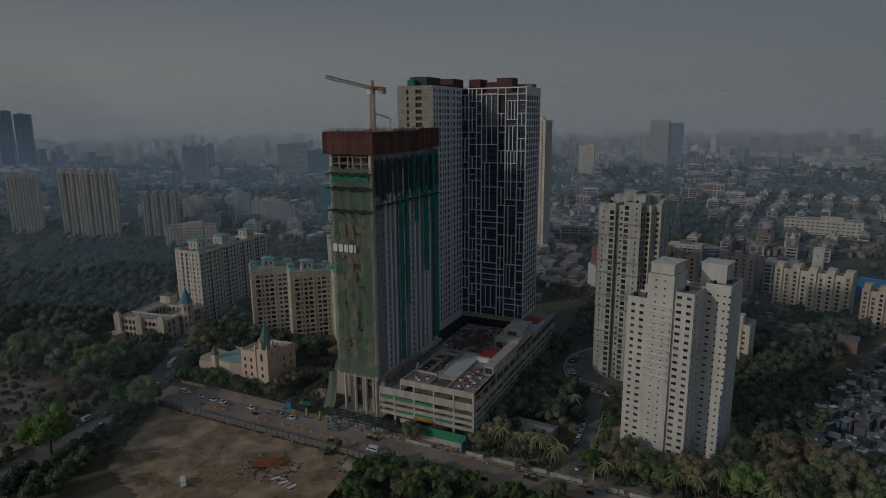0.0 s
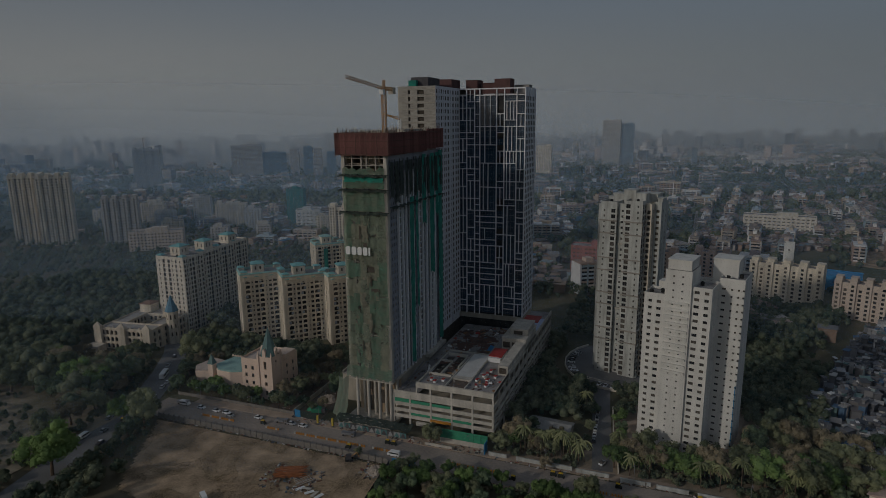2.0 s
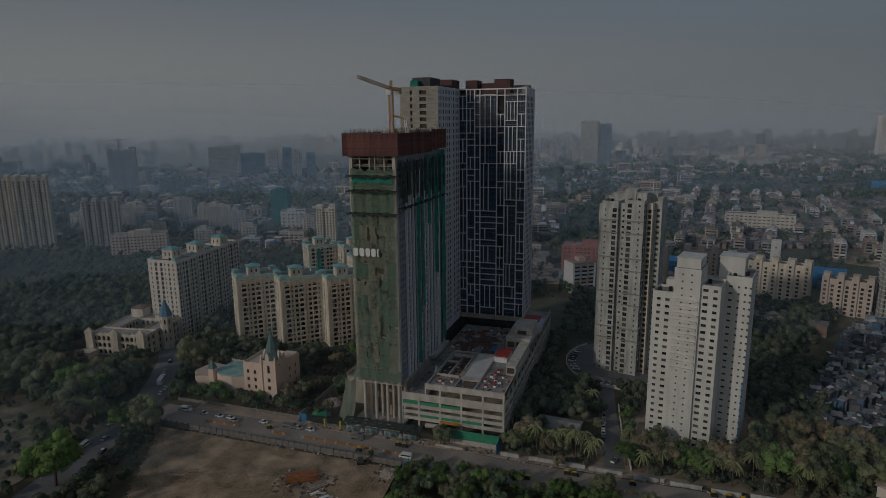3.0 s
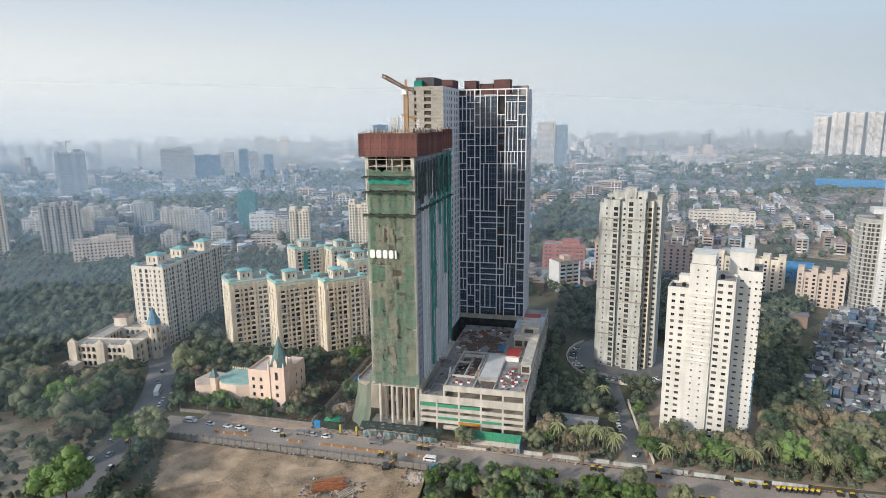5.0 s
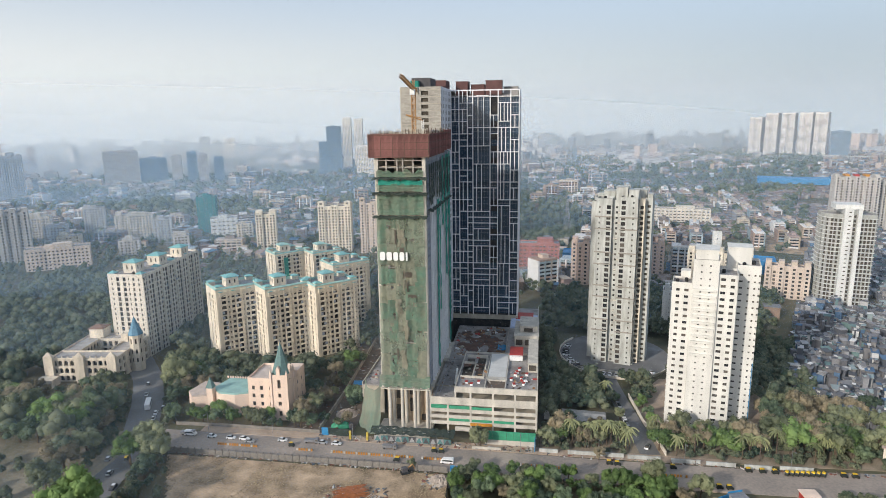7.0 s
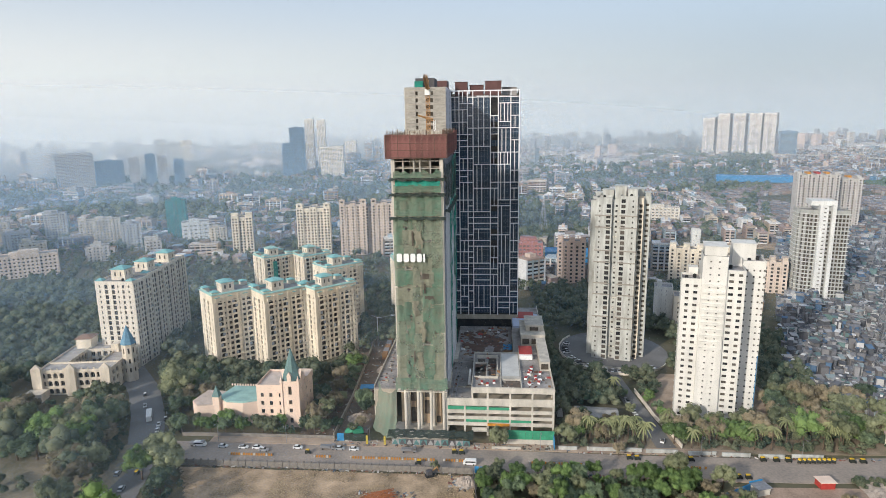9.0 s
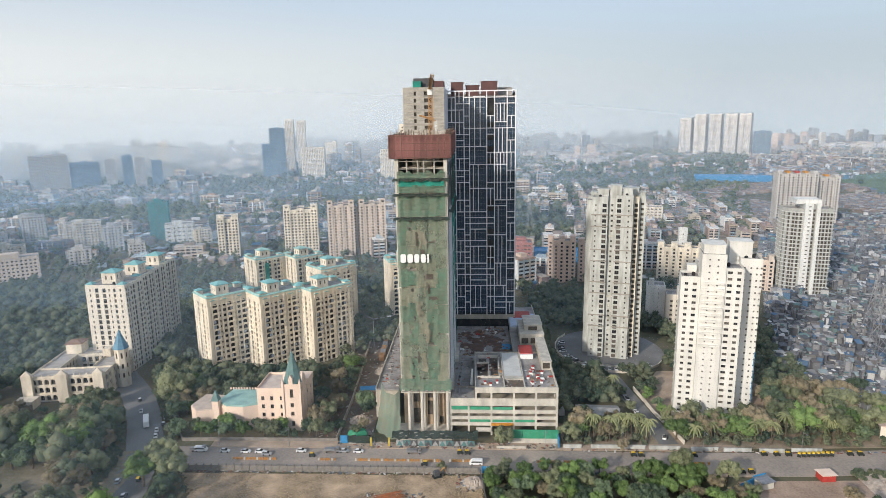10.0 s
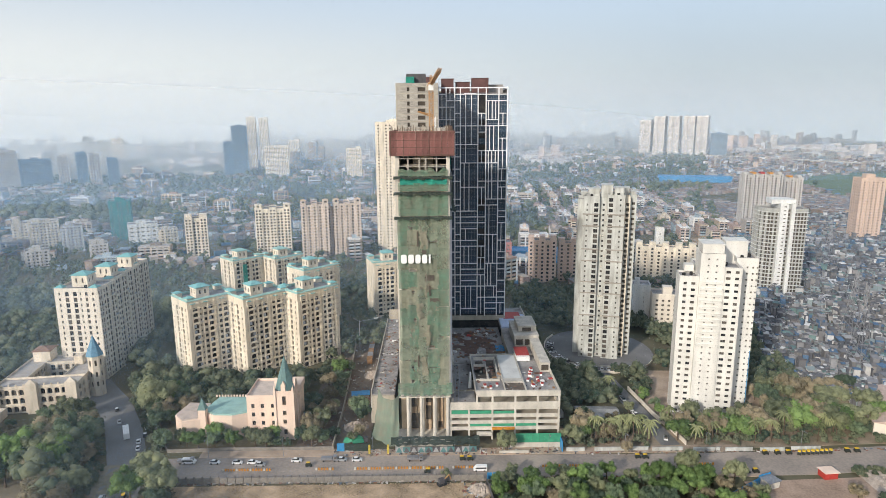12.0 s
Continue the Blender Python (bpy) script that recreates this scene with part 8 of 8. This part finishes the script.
# ---- lot clutter ----
pile = thing("pipe_stack", "stack of rusty orange scaffold pipes on the lot", "pipes", pose(-159.5, 171.5, 0.3, 0, 0, 24))
for k in range(34):
    row, lay, tilt = k % 17, k // 17, rnd.uniform(-0.6, 0.6)
    part("pipe", Mesh().rod((-5.2 + rnd.uniform(-1.6, 1.2), -3.4 + 0.42 * row + tilt, 0.2 + 0.5 * lay), (5.2 + rnd.uniform(-1.2, 1.6), -3.4 + 0.42 * row - tilt, 0.35 + 0.6 * lay), 0.13, 6), RUST, pile)
for k in range(5):
    loose = thing("board", "pale weathered sheet lying beside the pipes", "board", pose(-150 + 2.3 * k, 163.5 + rnd.uniform(-2, 2), 0.55, rnd.uniform(-4, 4), 0, rnd.uniform(0, 90)))
    part("sheet", Mesh().box(-1.8, 1.8, -0.7, 0.7, 0, 0.12), CONCRETE_PALE if k % 2 else SIGN_WHITE, loose)
pl2 = thing("timber_stack", "loose timber and pale boards beside pipes", "timber", pose(-151.5, 168.5, 0.3, 0, 0, 60))
for k in range(9):
    part("board", Mesh().box(-3, 3, -1.6 + 0.4 * k, -1.3 + 0.4 * k, 0.05, 0.25 + 0.05 * (k % 3)), WOOD if k % 2 else CONCRETE_PALE, pl2)


def heap(name, label, x, y, r, h, mat, seed):
    me = sheet(-r, r, -r, r, r / 9, lambda a, b: max(-0.15, h * (1 - (a * a + b * b) / (r * r)) * (0.75 + 0.6 * noise.noise(Vector((a * 1.3 + seed, b * 1.3, seed))))))
    ob = solid(name, me, mat, label, "heap")
    ob.matrix_world = pose(x, y, 0.2)


heap("rubble_mound", "pale heap of rubble by the lot fence", -128.5, 184, 4.2, 2.2, BRICK_DUST, 1)
heap("rubble_mound", "heap of broken concrete in the site yard", -180, 233, 5.0, 2.0, BRICK_DUST, 2)
tarp = sheet(-4.5, 4.5, -2.4, 2.4, 0.3, lambda a, b: max(0.0, 2.3 - 0.09 * a * a - 0.3 * b * b) + 0.5 * noise.noise(Vector((a * 0.9, b * 0.9, 3))))
ob = solid("tarpaulin_heap", tarp, GREEN_SHEET, "crumpled green tarpaulin over stores in the site yard", "tarpaulin", smooth=True)
ob.matrix_world = pose(-179, 221, 0.2)
gate = thing("gate_post", "yellow and dark painted gate post at the site entrance", "post", pose(-164, 210.4, 0.16))
part("post", Mesh().box(-0.4, 0.4, -0.4, 0.4, 0, 3.6), AUTO_GATE, gate)
copy_thing(gate, pose(-171.6, 210.4, 0.16))
for x, y, s, k in ((-179, 241, 1.0, 0), (-177, 236, 0.8, 0), (-181, 246, 0.9, 2), (-198, 271, 1.0, 3), (-195, 291, 1.1, 1), (-192, 279, 0.9, 0)):
    tree(x, y, s, k)
rb = thing("site_hut", "small site hut with a pale sheet roof", "hut", pose(-181, 262, 0.1, 0, 0, 8))
part("body", Mesh().box(-4, 4, -2.2, 2.2, 0, 2.6), CONCRETE, rb)
part("roof", Mesh().prism(rect(-4.4, 4.4, -2.6, 2.6), 2.61, 2.8), BLUE_SHEET, rb)
heap("rubble_mound", "heap of earth in the site yard", -178, 262, 6.0, 1.8, MUD, 3)
heap("rubble_mound", "heap of pale debris beside the podium", -177, 290, 5.5, 2.2, BRICK_DUST, 4)
heap("sand_heap", "pale sand heap beside the road", 24, 186, 9.0, 1.4, BRICK_DUST, 6)
ex = thing("excavator", "small dark excavator at the lot edge", "excavator", pose(-142.6, 187.2, 0.3, 0, 0, 30))
part("tracks", Mesh().box(-1.6, 1.6, -1.1, 1.1, 0, 0.8), BLACK, ex)
part("cab", Mesh().box(-1.2, 0.9, -0.9, 0.9, 0.85, 2.5), SLATE, ex)
part("boom", Mesh().rod((0.8, 0, 1.6), (3.2, 0, 3.2), 0.22, 6), YELLOW, ex)
part("arm", Mesh().rod((3.2, 0, 3.2), (4.0, 0, 1.0), 0.18, 6), YELLOW, ex)
gt = thing("truck", "green tarpaulin-covered truck in the site yard", "truck", pose(-176.5, 218.5, 0.1, 0, 0, 20), "vehicles on the road")
part("load", loft([(-3, 1.1, 0.9, 2.2), (-1, 1.25, 0.9, 2.9), (1, 1.2, 0.9, 2.6), (1.6, 1.0, 0.9, 2.0)]), GREEN_SHEET, gt)
part("cab", Mesh().box(1.8, 3.4, -1.1, 1.1, 0.6, 2.5), SLATE, gt)
for ax in (-2, 2.6):
    for s in (-1, 1):
        part("wheel", WHEEL, BLACK, gt, at=pose(ax, s, 0.4))
sheds = thing("site_cabin", "row of corrugated site cabins along the yard", "cabin", pose(-181, 305, 0.1, 0, 0, 92))
for k in range(5):
    part("cabin", Mesh().box(6.2 * k, 6.2 * k + 6, -1.3, 1.3, 0, 2.6).box(6.2 * k - 0.1, 6.2 * k + 6.1, -1.5, 1.5, 2.61, 2.75), STEEL if k % 2 else WOOD, sheds)

# ---- loose debris on the decks, in the yard and along the kerb ----
debris = Mesh()
for x0, x1, y0, y1, z, count in ((-172, -163, 238, 340, 13.8, 200), (-137, -128.5, 224, 318, 15.9, 70), (-127, -110, 268, 300, 20.4, 70), (-126, -94, 223, 262, 20.42, 60), (-200, -174, 216, 330, 0.1, 330), (-186, -94, 208.6, 213.2, 0.16, 200), (-124, -70, 190.2, 191.6, 0.16, 60), (-135, -127, 178, 189, 0.25, 40), (-168, -146, 160, 176, 0.3, 160), (-240, -130, 189.0, 190.0, 0.15, 120), (-92, 60, 207.6, 209.4, 0.02, 150)):
    for k in range(count):
        x, y, w, l, h, a = rnd.uniform(x0, x1), rnd.uniform(y0, y1), rnd.uniform(0.1, 0.38), rnd.uniform(0.12, 0.95), rnd.uniform(0.06, 0.45), rnd.uniform(0, 3.14)
        c, s = math.cos(a), math.sin(a)
        debris.prism([(x + u * c - v * s, y + u * s + v * c) for u, v in ((-w, -l), (w, -l * 0.8), (w * 0.8, l), (-w * 0.9, l * 0.9))], z - 0.05, z + h)
solid("debris", debris, palette("mixed_site_debris", [(0.28, 0.24, 0.20), (0.16, 0.13, 0.11), (0.42, 0.38, 0.33), (0.22, 0.12, 0.08), (0.55, 0.53, 0.50), (0.10, 0.09, 0.085), (0.24, 0.10, 0.075), (0.15, 0.18, 0.21)], 0.9), "scattered site debris of timber, rubble and sheeting", "debris", "stuff")

# ---- lamps, pylons, flyover ----
def street_lamp(x, y, h=9.0, turn=0):
    s = thing("street_lamp", "grey steel street lamp with a curved arm", "street lamp", pose(x, y, 0.1, 0, 0, turn), "street lamps")
    part("pole", Mesh().rod((0, 0, 0), (0, 0, h), 0.11, 6, 0.07), STEEL, s)
    part("arm", Mesh().rod((0, 0, h - 0.2), (2.4, 0, h + 0.4), 0.06, 5), STEEL, s)
    part("lamp_head", Mesh().box(2.2, 3.1, -0.16, 0.16, h + 0.3, h + 0.48), STEEL, s)


mast = thing("mast_lamp", "tall grey steel mast with a long lamp arm", "street lamp", pose(-188.8, 328, 0.1, 0, 0, 6))
part("pole", Mesh().rod((0, 0, 0), (0, 0, 18), 0.3, 8, 0.2), STEEL, mast)
part("arm", Mesh().rod((0, 0, 17.4), (14, 0, 19.6), 0.18, 6, 0.1), STEEL, mast, "long raised lamp arm")
part("arm", Mesh().rod((0, 0, 17.4), (-3.4, 0, 19.4), 0.14, 6, 0.1), STEEL, mast)
part("lamp_head", Mesh().box(8.5, 11.0, -0.3, 0.3, 18.9, 19.2), SIGN_WHITE, mast)
for x in (-236, -206, -170, -99, -68, -35, 4):
    street_lamp(x, 208.9, 8.5, -90)


def pylon(x, y, h, turn=20):
    p = thing("power_pylon", "grey lattice power pylon with cross arms", "pylon", pose(x, y, 0, 0, 0, turn), "power pylons")
    me, n = Mesh(), 9
    def corner(f, i):
        w = 4.2 * (1 - f) ** 1.4 + 0.6
        return Vector(((w, -w, -w, w)[i], (w, w, -w, -w)[i], h * f))
    for k in range(n):
        f0, f1 = k / n, (k + 1) / n
        for i in range(4):
            me.rod(corner(f0, i), corner(f1, i), 0.16, 4)
            me.rod(corner(f0, i), corner(f1, (i + 1) % 4), 0.09, 3)
            me.rod(corner(f0, (i + 1) % 4), corner(f1, i), 0.09, 3)
    part("tower", me, STEEL, p)
    for f in (0.68, 0.8, 0.92):
        for s in (-1, 1):
            part("cross_arm", Mesh().rod((0, 0, h * f), (s * 6.5, 0, h * f + 0.6), 0.2, 4, 0.08), STEEL, p)


for x, y, h in ((82, 290, 47), (104, 330, 45), (20, 640, 42), (-8, 655, 42), (-60, 720, 42), (210, 520, 40)):
    pylon(x, y, h)
fo = thing("flyover", "long pale concrete flyover on piers in the distance", "bridge", pose(0, 0, 0))
line = [(800, 2180), (920, 2060), (1020, 1850), (1120, 1640), (1240, 1480)]
part("deck", ribbon(Mesh(), line, 16, 12, 2), CONCRETE_PALE, fo)
for k in range(28):
    f = k / 27 * (len(line) - 1)
    i = min(int(f), len(line) - 2)
    q = Vector(line[i]).lerp(Vector(line[i + 1]), f - i)
    part("pier", Mesh().box(q.x - 1.5, q.x + 1.5, q.y - 1.5, q.y + 1.5, 0, 10), CONCRETE_PALE, fo)
solid("ground", Mesh().prism([(560, 1010), (800, 960), (1250, 1500), (700, 1560)], -0.3, 0.05), shade("marsh_grass", (0.12, 0.17, 0.09), 0.95, 0.3, 0.02, 0.3, 0.1), "green marsh field beyond the shacks", "field", "structure")
solid("ground", Mesh().prism([(120, 640), (190, 610), (215, 700), (140, 720)], -0.3, 0.04), DRY, "bare earth clearing among shacks", "clearing", "structure")

# ---- distance: haze sheets over the city and a glowing wall at the far skyline ----
def veil(name, r, z1, cover, west=1.35, east=0.75, reach=0.5):
    """A thin upright see-through sheet, added so that its pale colour stands in for haze."""
    m = bpy.data.materials.new(name)
    m.use_nodes = True
    n, l = m.node_tree.nodes, m.node_tree.links
    out = n["Material Output"]
    n.remove(n["Principled BSDF"])
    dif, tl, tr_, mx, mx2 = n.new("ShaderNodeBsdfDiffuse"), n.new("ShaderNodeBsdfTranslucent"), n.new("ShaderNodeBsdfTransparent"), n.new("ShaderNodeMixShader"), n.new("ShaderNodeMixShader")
    # haze put into the sheet's colour: blue when near, near-white far off
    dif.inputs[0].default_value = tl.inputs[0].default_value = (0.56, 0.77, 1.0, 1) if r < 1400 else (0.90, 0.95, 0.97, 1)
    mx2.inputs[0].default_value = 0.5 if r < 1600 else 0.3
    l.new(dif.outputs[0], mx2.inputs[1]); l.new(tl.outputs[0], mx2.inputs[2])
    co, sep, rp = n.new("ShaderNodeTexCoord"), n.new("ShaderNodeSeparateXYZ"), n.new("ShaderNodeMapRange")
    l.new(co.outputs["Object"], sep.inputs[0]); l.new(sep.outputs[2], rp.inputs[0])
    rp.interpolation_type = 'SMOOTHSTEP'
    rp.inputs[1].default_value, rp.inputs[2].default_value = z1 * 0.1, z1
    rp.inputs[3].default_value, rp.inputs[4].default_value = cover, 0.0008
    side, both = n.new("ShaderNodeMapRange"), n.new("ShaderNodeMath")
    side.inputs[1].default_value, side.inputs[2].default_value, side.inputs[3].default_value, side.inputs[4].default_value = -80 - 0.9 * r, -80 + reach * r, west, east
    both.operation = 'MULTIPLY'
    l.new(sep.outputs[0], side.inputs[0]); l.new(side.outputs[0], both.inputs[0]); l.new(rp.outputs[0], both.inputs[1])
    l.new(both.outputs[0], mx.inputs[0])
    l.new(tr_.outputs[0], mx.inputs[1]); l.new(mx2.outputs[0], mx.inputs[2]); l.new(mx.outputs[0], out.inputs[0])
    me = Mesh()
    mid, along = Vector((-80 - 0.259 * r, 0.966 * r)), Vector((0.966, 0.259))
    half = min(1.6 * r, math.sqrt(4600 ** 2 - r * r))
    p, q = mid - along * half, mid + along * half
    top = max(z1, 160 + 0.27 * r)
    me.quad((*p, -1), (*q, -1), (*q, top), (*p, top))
    ob = solid(name, me, m, "thin see-through sheet coloured to stand in for city haze", "haze", "structure")
    return ob


# added haze sheets at growing distances, thicker to the west
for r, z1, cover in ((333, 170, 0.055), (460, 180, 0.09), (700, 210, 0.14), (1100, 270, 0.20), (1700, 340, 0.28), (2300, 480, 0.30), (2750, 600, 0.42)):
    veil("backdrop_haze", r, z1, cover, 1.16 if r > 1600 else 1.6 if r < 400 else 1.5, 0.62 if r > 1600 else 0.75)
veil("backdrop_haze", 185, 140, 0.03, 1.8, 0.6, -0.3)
# self-lit wall that imitates horizon haze, fading out upwards
m = bpy.data.materials.new("glowing_haze_wall")
m.use_nodes = True
n, l = m.node_tree.nodes, m.node_tree.links
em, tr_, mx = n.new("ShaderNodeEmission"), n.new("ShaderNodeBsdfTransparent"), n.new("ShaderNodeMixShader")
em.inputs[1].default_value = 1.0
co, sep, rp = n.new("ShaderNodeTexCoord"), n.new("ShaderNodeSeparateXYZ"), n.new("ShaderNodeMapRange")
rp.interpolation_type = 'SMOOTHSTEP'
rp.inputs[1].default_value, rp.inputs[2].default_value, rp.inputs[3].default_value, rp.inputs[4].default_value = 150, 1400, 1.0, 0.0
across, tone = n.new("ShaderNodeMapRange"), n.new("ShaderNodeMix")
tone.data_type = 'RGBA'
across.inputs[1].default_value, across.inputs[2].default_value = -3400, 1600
# painted sky glow: cream in the west, blue-grey in the east
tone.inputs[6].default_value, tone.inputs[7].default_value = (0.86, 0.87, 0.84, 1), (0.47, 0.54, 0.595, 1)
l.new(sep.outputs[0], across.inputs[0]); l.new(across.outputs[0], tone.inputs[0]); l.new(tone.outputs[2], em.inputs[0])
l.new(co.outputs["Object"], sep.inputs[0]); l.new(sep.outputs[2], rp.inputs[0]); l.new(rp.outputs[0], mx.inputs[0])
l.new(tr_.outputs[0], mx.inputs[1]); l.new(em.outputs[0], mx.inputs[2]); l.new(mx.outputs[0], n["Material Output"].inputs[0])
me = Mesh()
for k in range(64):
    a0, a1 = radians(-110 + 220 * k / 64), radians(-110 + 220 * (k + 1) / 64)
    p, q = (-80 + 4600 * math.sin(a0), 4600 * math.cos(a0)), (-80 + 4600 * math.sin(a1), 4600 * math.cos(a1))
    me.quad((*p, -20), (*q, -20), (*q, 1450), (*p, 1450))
solid("backdrop", me, m, "glowing wall painted as pale haze closing the horizon", "backdrop", "structure")

for owner in (t1, ct, dt, at_):
    gather(owner, "window")
